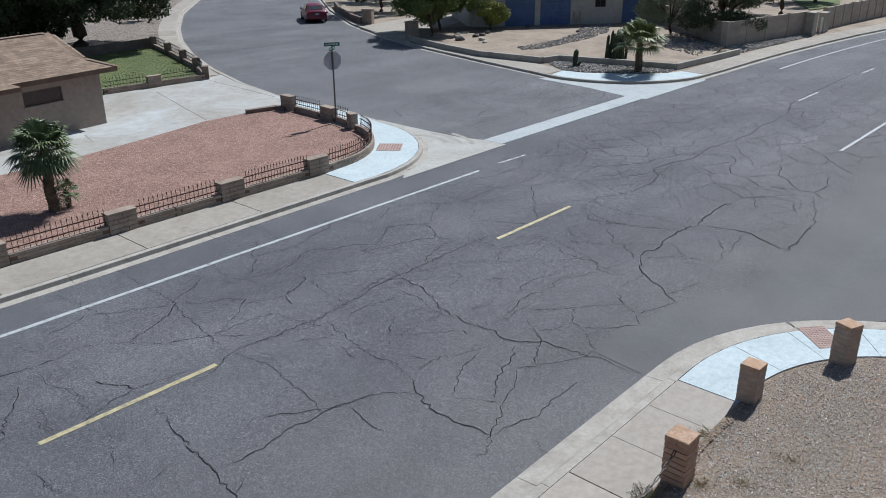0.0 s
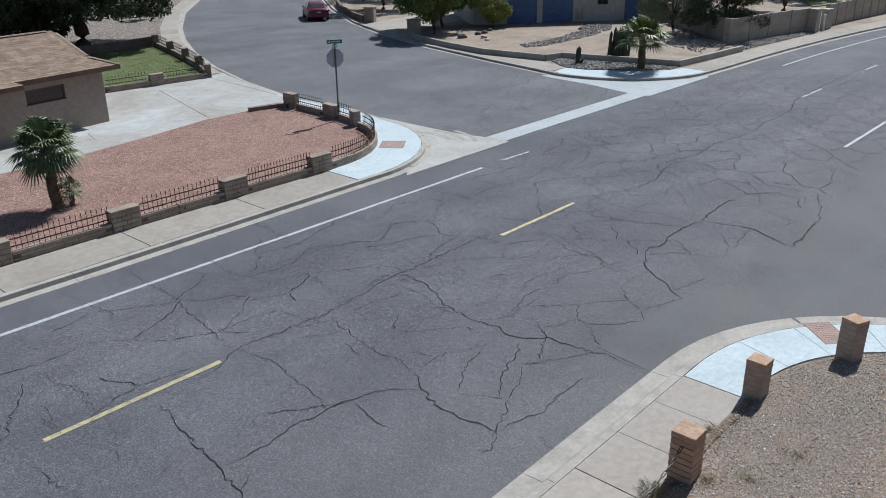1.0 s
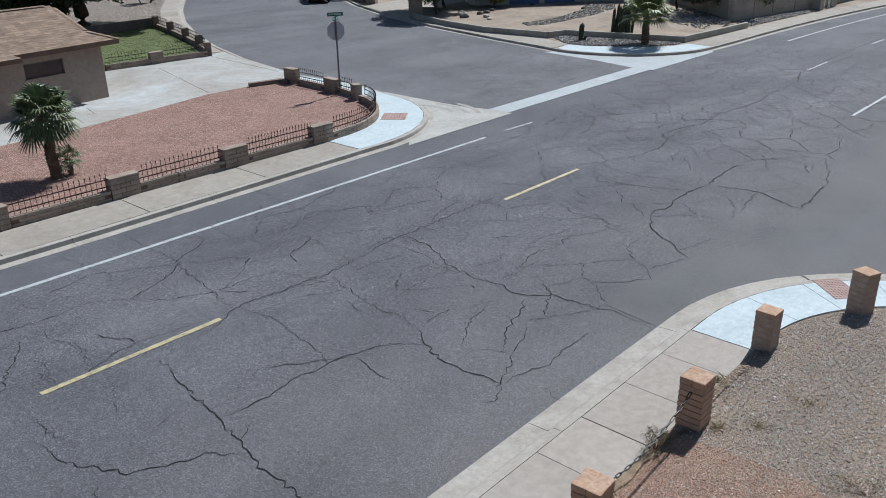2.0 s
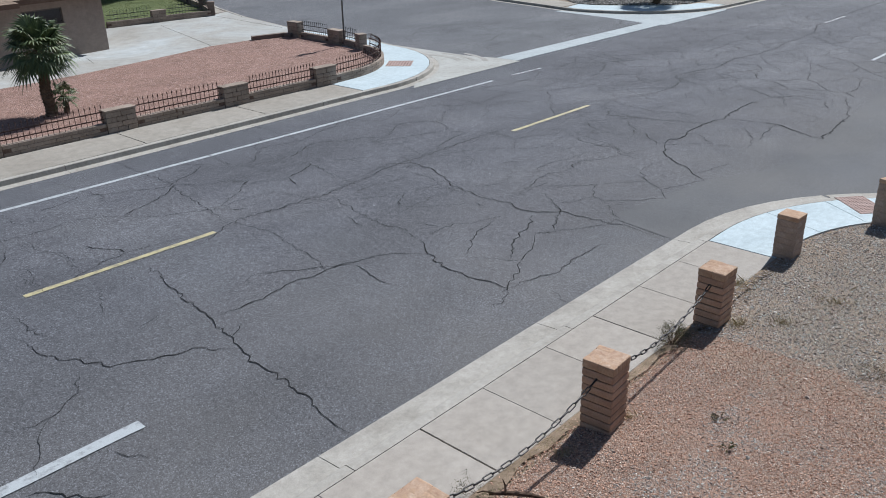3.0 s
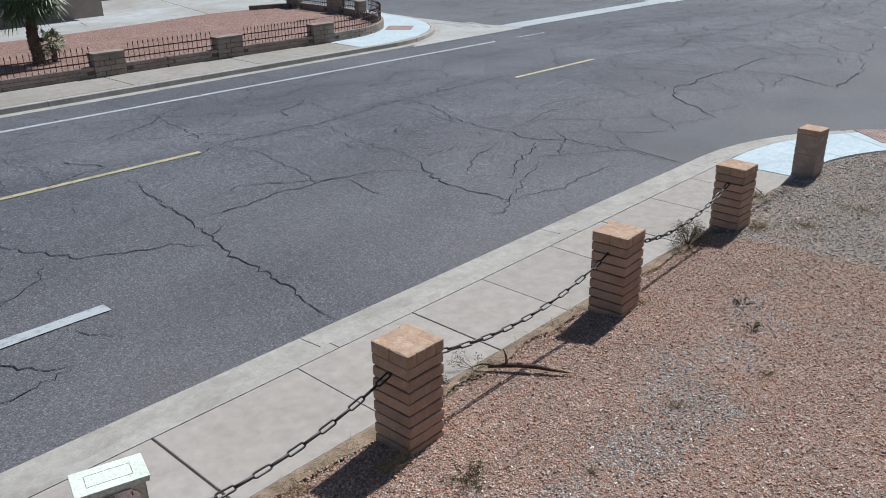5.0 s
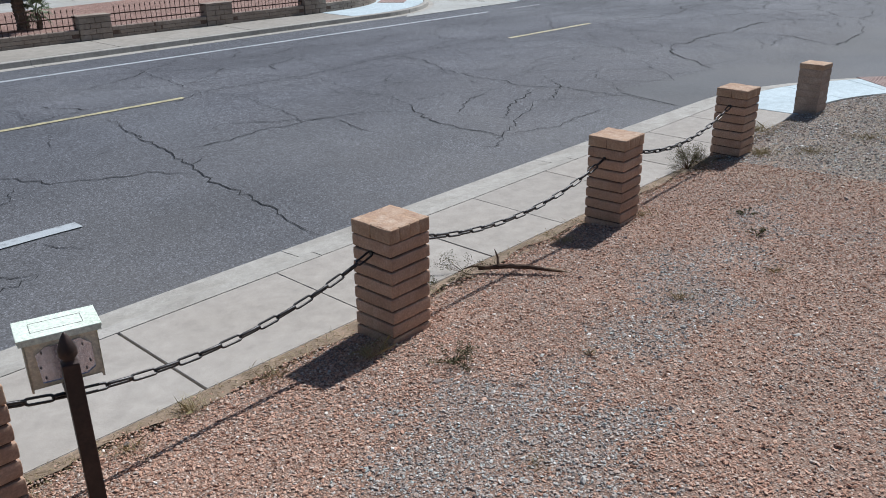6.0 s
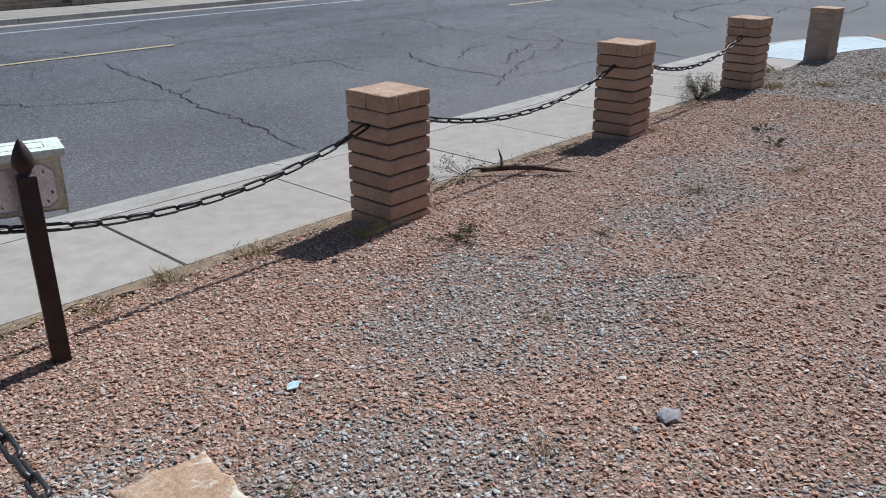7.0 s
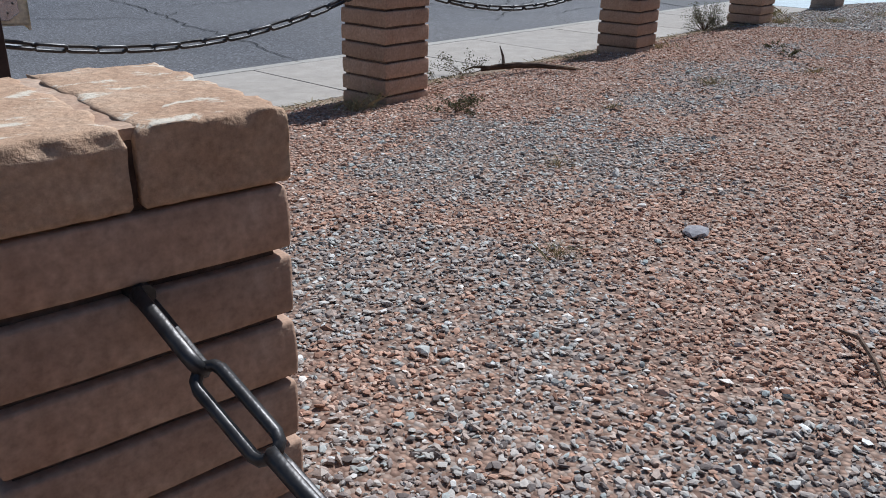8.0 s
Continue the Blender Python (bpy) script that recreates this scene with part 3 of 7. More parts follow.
paint_line(-80, 21.28, 17.63, 17.61, 0.13, WHITE_PAINT, "white edge line along the far lane", 1)
paint_line(22.46, 24.01, 17.67, 17.58, 0.10, FADED_WHITE, "faded white edge line dash", 2)
paint_line(48.21, 150, 17.27, 17.27, 0.12, WHITE_PAINT, "white edge line along the far lane", 3)
for k, (a, b) in enumerate(((-34.34, -30.8), (-21.69, -18.15), (-9.04, -5.5), (3.61, 7.15), (16.26, 19.85))):
    paint_line(a, b, 12.82, 12.82, 0.12, YELLOW_PAINT, "worn yellow centre line dash", 10 + k)
for k, (a, b) in enumerate(((39.63, 42.25), (49.1, 51.06), (66.5, 69.8), (79, 82.5), (92, 95))):
    paint_line(a, b, 13.08, 13.08, 0.12, FADED_WHITE, "faded centre line dash", 20 + k)
paint_line(-60, 3.14, 8.23, 8.31, 0.19, WHITE_PAINT, "broad white lane line beside the near kerb", 30)
paint_line(32, 120, 8.72, 8.72, 0.12, WHITE_PAINT, "white lane line along the near side", 31)


def jagged(P, amount, rng):
    """Kinked path: straight bits a hand or two long, each with a finer tremor."""
    knots = []
    for a, b in zip(P, P[1:]):
        k = max(1, int((b - a).length / rng.uniform(0.07, 0.15)))
        side = Vector((-(b - a).y, (b - a).x)).normalized()
        knots += [a + (b - a) * (i / k) + side * (rng.uniform(-amount, amount) if i else 0) for i in range(k)]
    knots.append(P[-1])
    out = []
    for a, b in zip(knots, knots[1:]):
        k = max(1, int((b - a).length / 0.05))
        out += [a + (b - a) * (i / k) + Vector((rng.uniform(-0.009, 0.009), rng.uniform(-0.009, 0.009))) for i in range(k)]
    return out + [knots[-1]]


def ribbon(bm, run, wide, seed, z):
    """A thin strip of dark filler of uneven width, tapering at its ends."""
    rows = []
    for i, (p, nn) in enumerate(zip(run, normals(run))):
        w = wide * (0.5 + 0.8 * abs(noise.noise((i * 0.17, seed, 3)))) * min(1, 0.25 + 5 * min(i, len(run) - 1 - i) / len(run)) / 2
        rows.append([bm.verts.new((*(p - nn * w), road_z(*p) + z)), bm.verts.new((*(p + nn * w), road_z(*p) + z))])
    for r, s in zip(rows, rows[1:]):
        bm.faces.new((r[0], s[0], s[1], r[1]))


TRACED = []


def crack(points, width, seed, wander=0.16):
    """One crack in the asphalt with its short side branches, just proud of the road."""
    rng = random.Random(seed)
    width *= 0.78 if points[0][0] < 15 else 0.85
    TRACED.extend(resample(points, 0.3))
    path = jagged([Vector(p) for p in points], wander * 1.15, rng)
    bm = bmesh.new()
    z = 0.0085 + 0.0003 * (seed % 9)
    ribbon(bm, path, width, seed, z)
    for k in range(int(len(path) * 0.05 / 4.5)):
        i = rng.randrange(1, max(2, len(path) - 1))
        d = path[min(i + 1, len(path) - 1)] - path[i - 1]
        a = math.atan2(d.y, d.x) + rng.choice((-1, 1)) * rng.uniform(0.8, 1.9)
        q = [path[i].copy()]
        for step in range(rng.randrange(1, 4)):
            a += rng.uniform(-0.7, 0.7)
            q.append(q[-1] + Vector((math.cos(a), math.sin(a))) * rng.uniform(0.18, 0.42))
        ribbon(bm, jagged(q, wander * 0.4, rng), width * 0.55, seed, z)
    return solo("road_crack", bm, CRACK, "dark wandering crack in the asphalt", "road crack", "structure")


def crack_net(x0, x1, y0, y1, cell, kept, width, seed):
    """Hair cracks between plates of tired asphalt: an uneven honeycomb, broken off here and there."""
    rng = random.Random(seed)
    bm = bmesh.new()
    at = {}

    def node(i, j):
        if (i, j) not in at:
            at[i, j] = Vector((x0 + cell * 0.5 * i + rng.uniform(-0.24, 0.24) * cell, y0 + cell * 0.54 * j + (0.16 if (i + j) % 2 else -0.16) * cell + rng.uniform(-0.22, 0.22) * cell))
        return at[i, j]

    nx, ny = int((x1 - x0) / (cell * 0.5)), int((y1 - y0) / (cell * 0.54))
    for i in range(nx):
        for j in range(ny):
            for q in ((i + 1, j),) + (((i, j + 1),) if (i + j) % 2 else ()):
                a, b = node(i, j), node(*q)
                mid = (a + b) / 2
                if min((mid - q).length_squared for q in TRACED) < 0.06:
                    continue
                if rng.random() < kept + 0.6 * noise.noise((mid.x * 0.22, mid.y * 0.3, seed)):
                    side = Vector((a.y - b.y, b.x - a.x))
                    bow = [a, a.lerp(b, 0.35) + side * rng.uniform(-0.07, 0.07), a.lerp(b, 0.7) + side * rng.uniform(-0.07, 0.07), b]
                    ribbon(bm, jagged(bow, 0.05, rng), width * rng.uniform(0.55, 1.1), seed, 0.0085)
    return solo("road_crack", bm, CRACK, "net of hair cracks in the tired asphalt", "road crack", "structure")


# the long joint beside the centre line, then the cracks that cross the lanes
crack([(5.5, 12.27), (5.42, 11.68), (5.3, 11.05), (5.24, 10.39), (5.18, 9.88), (5.07, 9.45), (5, 8.95), (4.9, 8.42), (4.92, 8.07), (4.94, 7.74), (4.9, 7.35), (4.79, 6.95), (4.76, 6.71), (4.77, 6.34)], 0.037, 101, 0.05)
crack([(5.23, 9.96), (5.55, 9.89), (5.95, 9.9), (6.5, 9.93), (6.89, 10), (7.28, 9.91), (7.77, 9.91), (8.26, 9.75), (8.66, 9.62), (8.83, 9.38), (9.06, 9.14)], 0.032, 102, 0.05)
crack([(8.59, 12.88), (9.1, 12.82), (9.81, 12.53), (9.69, 11.79), (9.47, 10.99), (9.49, 10.48), (9.59, 10.14), (9.43, 9.66)], 0.025, 103, 0.05)
crack([(9.43, 9.66), (9.12, 9.19), (8.89, 8.52), (8.88, 8.02), (9.01, 7.66), (9.03, 7.27)], 0.041, 104, 0.05)
crack([(9.03, 7.27), (9.46, 7.21), (9.78, 7.16), (10, 7.04), (10.33, 7.1), (10.8, 7.14), (11.29, 7.12), (11.77, 7.01)], 0.028, 105, 0.05)
crack([(9.03, 7.27), (8.71, 7.13), (8.38, 7.03)], 0.021, 106, 0.05)
crack([(9.53, 9.76), (9.7, 9.67), (10.19, 9.7), (10.48, 9.61), (10.74, 9.42), (11.06, 9.34), (11.46, 9.25)], 0.023, 107, 0.05)
crack([(2.93, 11.46), (3.02, 11.1), (3.04, 10.7), (3.17, 10.4), (3.39, 10.06), (3.5, 9.78), (3.69, 9.73), (3.99, 9.53), (4.32, 9.39), (4.64, 9.28), (4.68, 9.13), (4.91, 8.95), (5.01, 8.89)], 0.03, 108, 0.05)
crack([(3.16, 9.97), (2.98, 9.64), (2.78, 9.45), (2.45, 9.24), (2.24, 9.2), (2.08, 9.28)], 0.021, 109, 0.05)
crack([(2.45, 9.24), (2.23, 9.04), (2.03, 8.6), (1.85, 8.27)], 0.017, 110, 0.05)
crack([(2.65, 8.09), (2.72, 7.86), (2.87, 7.65)], 0.016, 111, 0.05)
crack([(7.37, 9.81), (7.59, 10.26), (7.64, 10.64), (7.72, 11.3), (7.82, 11.83), (7.77, 12.28), (7.72, 12.76), (7.67, 13.04)], 0.023, 112, 0.05)
crack([(6.15, 12.49), (6.9, 12.62), (7.63, 12.98), (8.27, 12.99), (8.89, 12.91), (9.56, 12.85), (9.98, 12.83), (11.05, 12.96), (12.23, 13.12), (13.37, 13.13), (14.18, 13.15), (15.49, 13.17), (16.48, 13.12)], 0.039, 113, 0.05)
crack([(11.21, 13.13), (12.25, 13.33), (12.61, 12.86), (12.53, 12.17), (12.19, 11.52), (11.96, 11.15), (11.91, 10.49), (11.9, 10.04), (11.99, 9.67), (11.87, 9.29), (11.96, 8.95), (12.33, 8.55), (12.44, 7.98), (12.55, 7.43), (12.64, 7.12), (12.61, 6.75), (12.69, 6.4)], 0.039, 114, 0.05)
crack([(12.31, 9.85), (12.79, 9.71), (13.3, 9.73), (13.73, 9.74)], 0.023, 115, 0.05)
crack([(13.61, 10.18), (14.23, 10.48), (14.74, 10.46), (15.1, 10.32), (15.94, 10.34), (16.16, 9.94)], 0.023, 116, 0.05)
crack([(9.86, 7.92), (10.61, 8.39), (11.09, 8.5), (11.82, 8.85)], 0.039, 117, 0.05)
crack([(12.28, 8.51), (12.64, 8.97), (12.97, 9.41)], 0.021, 118, 0.05)
crack([(17.29, 11.82), (17.05, 11.15), (16.88, 10.46), (16.65, 9.93), (16.47, 9.52), (16.66, 9.17)], 0.023, 119, 0.05)
crack([(16.42, 12.44), (16.85, 12.4), (17.29, 11.82)], 0.021, 120, 0.05)
crack([(20.14, 12.8), (19.95, 12.39), (19.54, 11.68), (19.5, 10.96), (19.71, 10.4), (19.38, 9.81)], 0.023, 121, 0.05)
crack([(9.78, 10.78), (11.08, 10.98), (12.05, 10.92)], 0.018, 122, 0.05)
crack([(3.89, 12.62), (3.87, 13.2), (3.85, 13.61)], 0.016, 123, 0.05)
crack([(4.56, 13.12), (4.8, 13.88), (4.81, 14.11), (4.43, 14.62)], 0.014, 124, 0.05)
crack([(13.26, 15.39), (13.14, 14.44), (12.61, 12.86)], 0.016, 125, 0.05)
crack([(12.19, 11.52), (11.59, 11.46), (11.23, 11.52)], 0.021, 126, 0.05)
crack([(9.14, 6.05), (9.33, 6.36), (9.51, 6.75)], 0.018, 127, 0.05)
crack([(4.16, 11.32), (4.38, 11.86), (4.63, 12.27)], 0.016, 128, 0.05)
crack([(19.74, 12.22), (20.46, 12.58), (21.16, 12.61), (21.87, 12.22), (22.74, 12.1), (23.59, 12.05), (24.45, 12.3), (25.05, 12.84), (26.08, 12.72), (27.35, 12.37), (29.01, 12.59), (30.6, 12.28), (31.81, 12.22), (33.49, 12.44), (34.86, 12.38), (36.86, 12.53), (38.71, 13.09), (42.02, 13.2), (45.77, 13.33), (50.23, 13.24), (53.95, 13.22)], 0.057, 129, 0.05)
crack([(19.74, 12.22), (19.22, 11.7), (19.41, 11.14), (19.68, 10.38), (19.97, 9.82), (20.21, 9.32)], 0.039, 130, 0.05)
crack([(20.96, 9.17), (20.52, 9.31), (19.59, 9.35), (18.64, 9.19), (18.1, 9.32), (17.79, 9.26)], 0.063, 131, 0.05)
crack([(20.96, 9.17), (21.78, 9.3), (23.07, 9.35), (23.56, 9.21)], 0.063, 132, 0.05)
crack([(21.02, 9.11), (21.31, 8.39), (21.45, 7.78), (21.12, 7), (21.02, 6.58)], 0.052, 133, 0.05)
crack([(21.02, 6.58), (21.78, 6.63), (22.71, 6.73), (23.43, 6.74)], 0.063, 134, 0.05)
crack([(17.79, 9.26), (17.02, 8.8), (16.72, 8.4), (16.4, 7.84), (16.03, 7.31)], 0.055, 135, 0.05)
crack([(17.01, 12.04), (16.99, 11.55), (16.59, 10.82), (16.58, 10.28), (16.67, 9.91), (16.27, 9.58), (16.33, 9.13), (16.56, 8.94)], 0.03, 136, 0.05)
crack([(16.27, 9.58), (15.59, 9.81), (15.16, 10.02), (14.62, 9.9), (14.61, 10.14)], 0.025, 137, 0.05)
crack([(12.57, 9.77), (13.18, 9.92), (13.87, 10.03), (14.35, 9.96), (14.73, 9.56)], 0.025, 138, 0.05)
crack([(21.48, 17.72), (21.73, 16.64), (22.59, 16.05), (22.29, 14.65), (22.37, 13.8), (21.77, 12.78)], 0.03, 139, 0.05)
crack([(20.93, 12.88), (20.46, 11.78), (20.37, 11.14), (20.73, 10.4), (20.64, 9.63)], 0.03, 140, 0.05)
crack([(26.78, 17.53), (25.64, 15.88), (24.15, 15.17), (23.29, 15.08)], 0.034, 141, 0.05)
crack([(27.58, 18.2), (26.67, 16.27), (26.85, 15.37)], 0.032, 142, 0.05)
crack([(25.05, 12.84), (24.3, 11.7), (24.95, 10.8), (25.15, 9.9), (25.53, 9.11), (25.64, 8.23), (25.91, 7.61)], 0.032, 143, 0.05)
crack([(30.6, 12.28), (29.17, 11.44), (28.37, 10.67), (27.5, 10.11)], 0.03, 144, 0.05)
crack([(31.89, 12.14), (32.05, 11.29), (30.96, 10.64), (29.16, 9.84), (27.63, 10.16)], 0.03, 145, 0.05)
crack([(36.23, 12.41), (35.66, 11.47), (35.15, 10.59), (35.03, 9.42)], 0.034, 146, 0.05)
crack([(26.53, 12.19), (25.65, 11.33), (25.69, 10.64)], 0.03, 147, 0.05)
crack([(29.21, 13.98), (30.53, 14.1), (31.92, 14.08), (31.71, 13.37)], 0.03, 148, 0.05)
crack([(29.08, 8.52), (28.86, 7.87), (28.69, 7.22)], 0.028, 149, 0.05)
crack([(24.61, 13.37), (23.53, 13.4), (23.1, 14.15)], 0.03, 150, 0.05)
crack([(21.54, 7.98), (20.43, 7.83), (19.65, 7.65)], 0.025, 151, 0.05)
crack([(23.43, 6.74), (24.43, 7.01), (25.91, 7.61)], 0.034, 152, 0.05)
crack([(24.43, 11.56), (23.52, 10.8), (22.84, 10.33)], 0.028, 153, 0.05)
crack([(12.64, 19.92), (12.69, 18.59), (12.45, 17.63), (12.34, 16.61), (12.34, 15.9)], 0.023, 154, 0.05)
crack([(8.43, 19.16), (8.37, 18.34), (8.29, 17.45), (8.26, 16.41), (8.12, 15.82), (7.91, 14.9), (7.76, 14.01), (7.63, 13.19), (7.51, 12.72)], 0.025, 155, 0.05)
crack([(6.69, 19.08), (6.76, 18.18), (6.79, 17.53), (6.86, 16.71), (6.6, 16.09)], 0.02, 156, 0.05)
crack([(10.11, 18.66), (10.17, 17.61), (9.91, 16.52), (10.13, 15.64), (10.14, 14.96)], 0.018, 157, 0.05)
crack([(7.76, 14.01), (8, 13.93), (8.31, 13.97), (8.88, 13.93), (9.31, 13.87), (9.39, 13.46), (9.58, 12.81), (9.62, 12.11)], 0.023, 158, 0.05)
crack([(11.09, 15.29), (11.06, 14.48), (10.86, 13.92), (10.8, 13.25), (10.77, 12.82)], 0.023, 159, 0.05)
crack([(13.58, 15.69), (13.28, 15.02), (13.56, 14.34), (14.14, 14.27)], 0.018, 160, 0.05)
crack([(3.46, 14.08), (3.78, 14.13), (4.06, 13.95), (4.04, 13.55), (3.9, 12.91)], 0.016, 161, 0.05)
crack([(4.97, 17.32), (4.93, 16.51), (4.99, 16.23), (5.53, 16.37), (6.04, 16.14)], 0.016, 162, 0.05)
crack([(4.69, 15.28), (4.57, 14.74), (4.76, 14.19), (4.8, 13.82), (4.68, 13.36), (4.65, 12.97)], 0.016, 163, 0.05)
crack([(3.19, 12.28), (3.22, 11.82), (3.24, 11.28)], 0.021, 164, 0.05)
crack([(13.56, 14.34), (13.29, 13.45), (13.3, 12.87), (13.94, 12.67)], 0.023, 165, 0.05)
crack([(14.7, 17.65), (14.84, 16.8), (15.41, 16.44)], 0.021, 166, 0.05)
crack([(18.11, 17.09), (18.3, 16.28), (18.16, 15.46), (19.06, 15.04)], 0.023, 167, 0.05)
crack([(12.07, 12.64), (12.08, 12), (11.86, 11.35), (11.81, 10.78), (11.95, 10.24)], 0.021, 168, 0.05)
crack([(31.97, 27.68), (31.55, 26.14), (31.25, 24.58), (31.42, 23.46), (31.36, 22.2)], 0.038, 169, 0.07)
crack([(30.19, 26.33), (30.21, 25.36), (30.01, 24.23), (29.26, 23.01)], 0.038, 170, 0.07)
crack([(26.93, 26.2), (26.84, 24.67), (26.5, 23.15), (26.53, 22.01), (27.59, 21.85)], 0.038, 171, 0.07)
crack([(30.92, 29.46), (31.54, 28.2), (31.64, 26.54)], 0.038, 172, 0.07)
crack([(32.22, 26.34), (34.39, 25.84)], 0.038, 173, 0.07)
crack([(27.17, 23.88), (26.61, 22.64)], 0.038, 174, 0.07)
crack([(30.06, 22.88), (29.88, 21.86)], 0.038, 175, 0.07)

crack_net(9.0, 26.0, 7.8, 13.4, 1.7, 0.92, 0.025, 7)
crack_net(24.0, 46.0, 7.8, 18.4, 1.75, 1.0, 0.044, 10)
crack_net(0.0, 25.0, 13.2, 18.6, 2.3, 0.95, 0.028, 8)
crack_net(25.5, 38.0, 21.0, 30.0, 2.4, 0.75, 0.050, 9)
crack_net(1.0, 10.0, 7.4, 12.0, 2.3, 0.25, 0.019, 12)

# newer asphalt that spreads out of the near side street
bm = bmesh.new()
edge = resample([(12.72, 6.58), (12.75, 7.56), (13.15, 7.64), (13.97, 7.58), (15, 7.45), (16.05, 7.29), (17.01, 6.9), (17.74, 6.44), (18.67, 6.47), (20.91, 6.53), (23.43, 6.74), (27.02, 6.91), (33.01, 7.56), (60, 8.2), (60, 6.0), (19.2, 5.6), (17.6, 5.6), (16.0, 6.3), (13.2, 6.31)], 0.5)
rim = [(p.x + 0.05 * noise.noise((p.x, p.y, 1)), p.y + 0.05 * noise.noise((p.x, p.y, 7))) for p in edge]
# a thin skin over the camber: rows of quads between its rim and the level street mouth
for (x0, y0), (x1, y1) in zip(rim, rim[1:]):
    if x1 > x0 + 0.01 and min(y0, y1) > 6.3:
        cut = [[bm.verts.new((x, 6.3 + (y - 6.3) * k / 6, road_z(x, 6.3 + (y - 6.3) * k / 6) + 0.0075)) for k in range(7)] for x, y in ((x0, y0), (x1, y1))]
        for k in range(6):
            bm.faces.new((cut[0][k], cut[1][k], cut[1][k + 1], cut[0][k + 1]))
bmesh.ops.remove_doubles(bm, verts=bm.verts, dist=0.0005)
slab(bm, [(13.0, 6.3), (13.2, 5.9), (19.2, 3.0), (18.8, -60), (60, -60), (60, 6.3)], ROAD_Z - 0.05, ROAD_Z + 0.0075)
solo("road_patch", bm, ASPHALT_PATCH, "smoother darker asphalt patch at the side street", "road patch", "structure")


# ---------------------------------------------------------------- kerbs
def kerb(name, pts, piece, label, profile=None):
    """A kerb and gutter cast in lengths, with open joints between them."""
    P = resample(pts, 0.6)
    parent = thing(name, label, "kerb")
    tagged(parent, kind="structure")
    run, start, n = 0.0, 0, 0
    for i in range(1, len(P)):
        run += (P[i] - P[i - 1]).length
        if run >= piece or i == len(P) - 1:
            seg = [p.copy() for p in P[start : i + 1]]
            seg[0] += (seg[1] - seg[0]).normalized() * 0.006
            seg[-1] += (seg[-2] - seg[-1]).normalized() * 0.006
            bm = bmesh.new()
            sweep(bm, seg, profile or KERB_PROFILE)
            part("kerb_length", bm, KERB_CONCRETE, parent)
            start, run, n = i, 0.0, n + 1
    return parent


# the paths run so that the road lies on their right
kerb("kerb", NEAR_KERB[::-1], 3.9, "grey concrete kerb and gutter along the near pavement", NEAR_PROFILE)
kerb("kerb", FAR_WEST_KERB, 3.9, "grey concrete kerb and gutter along the far pavement")
kerb("kerb", FAR_EAST_KERB, 3.9, "grey concrete kerb and gutter at the far corner")

# ---------------------------------------------------------------- near pavement
pave = thing("pavement", "grey concrete pavement in jointed panels", "pavement")
tagged(pave, kind="structure")
bm = bmesh.new()
slab(bm, [(-80, near_inner(-80) + 0.01), (12.74, near_inner(12.74) + 0.01), (12.74, near_back(12.74) - 0.004), (-80, near_back(-80) - 0.004)], -0.3, -0.03)
part("bedding", bm, JOINT, pave)
PITCH = 1.52
# joints across the pavement; the wide dark ones are listed again
JOINTS = [2.19 - PITCH * k for k in range(16, 0, -1)] + [2.19, 3.7, 5.26, 6.42, 7.79, 8.99, 10.32, 11.6, 12.75]
WIDE = [2.19, 5.26, 8.99, 2.19 - 3 * PITCH, 2.19 - 6 * PITCH]
for k, (x0, x1) in enumerate(zip(JOINTS, JOINTS[1:])):
    x0 += 0.010 if x0 in WIDE else 0.002
    x1 -= 0.010 if x1 in WIDE else 0.002
    bm = bmesh.new()
    c = [(x0, near_inner(x0)), (x1, near_inner(x1)), (x1, near_back(x1) - 0.007), (x0, near_back(x0) - 0.007)]
    slab(bm, c, -0.12, 0.001 * math.sin(k * 2.3))
    bmesh.ops.bevel(bm, geom=[e for e in bm.edges if abs(e.verts[0].co.z) < 0.01 and abs(e.verts[1].co.z) < 0.01 and len(e.link_faces) == 2 and e.calc_face_angle(0) > 1], offset=0.004, segments=2, affect="EDGES")
    part("panel", bm, CONCRETE, pave)

ramp_walk = thing("corner_ramp", "new white concrete pavement curving round the corner", "pavement")
tagged(ramp_walk, kind="structure")
for k, (a0, a1) in enumerate(((90, 73), (73, 56), (56, 38), (38, 18), (18, 0))):
    o = arc(*CORNER, 5.02, a0 - 0.08, a1 + 0.08, 8)
    i = arc(*CORNER, 3.81, a0 - 0.08, a1 + 0.08, 8)
    if k == 0:
        o, i = [(12.77, near_back(0) - 0.02)] + o, [(12.77, near_inner(0))] + i
    bm = bmesh.new()
    slab(bm, o + i[::-1], -0.14, 0.003)
    part("panel", bm, WHITE_CONCRETE if k < 4 else CONCRETE, ramp_walk)
bm = bmesh.new()
slab(bm, [(18.32, 0.6), (17.11, 0.6), (17.11, -60), (18.32, -60)], -0.2, 0.002)
part("panel", bm, CONCRETE, ramp_walk)


def tactile(cx, cy, yaw, w, d, label):
    t = thing("tactile_plate", label, "tactile paving", m=pose(cx, cy, 0.004, 0, 0, yaw))
    bm = bmesh.new()
    box(bm, -w / 2, w / 2, -d / 2, d / 2, -0.03, 0.006, 0.004)
    part("plate", bm, TACTILE, t)
    n, q = 9, 12
    bm = bmesh.new()
    cylinder(bm, (0, 0, 0.005), (0, 0, 0.013), 0.028, 0.02, 8)
    me = mesh_of(bm, "dome", TACTILE)
    for i in range(q):
        for j in range(n):
            dome = new("dome", me)
            dome.parent, dome.matrix_basis = t, Matrix.Translation((-w / 2 + w * (i + 0.5) / q, -d / 2 + d * (j + 0.5) / n, 0))
    return t


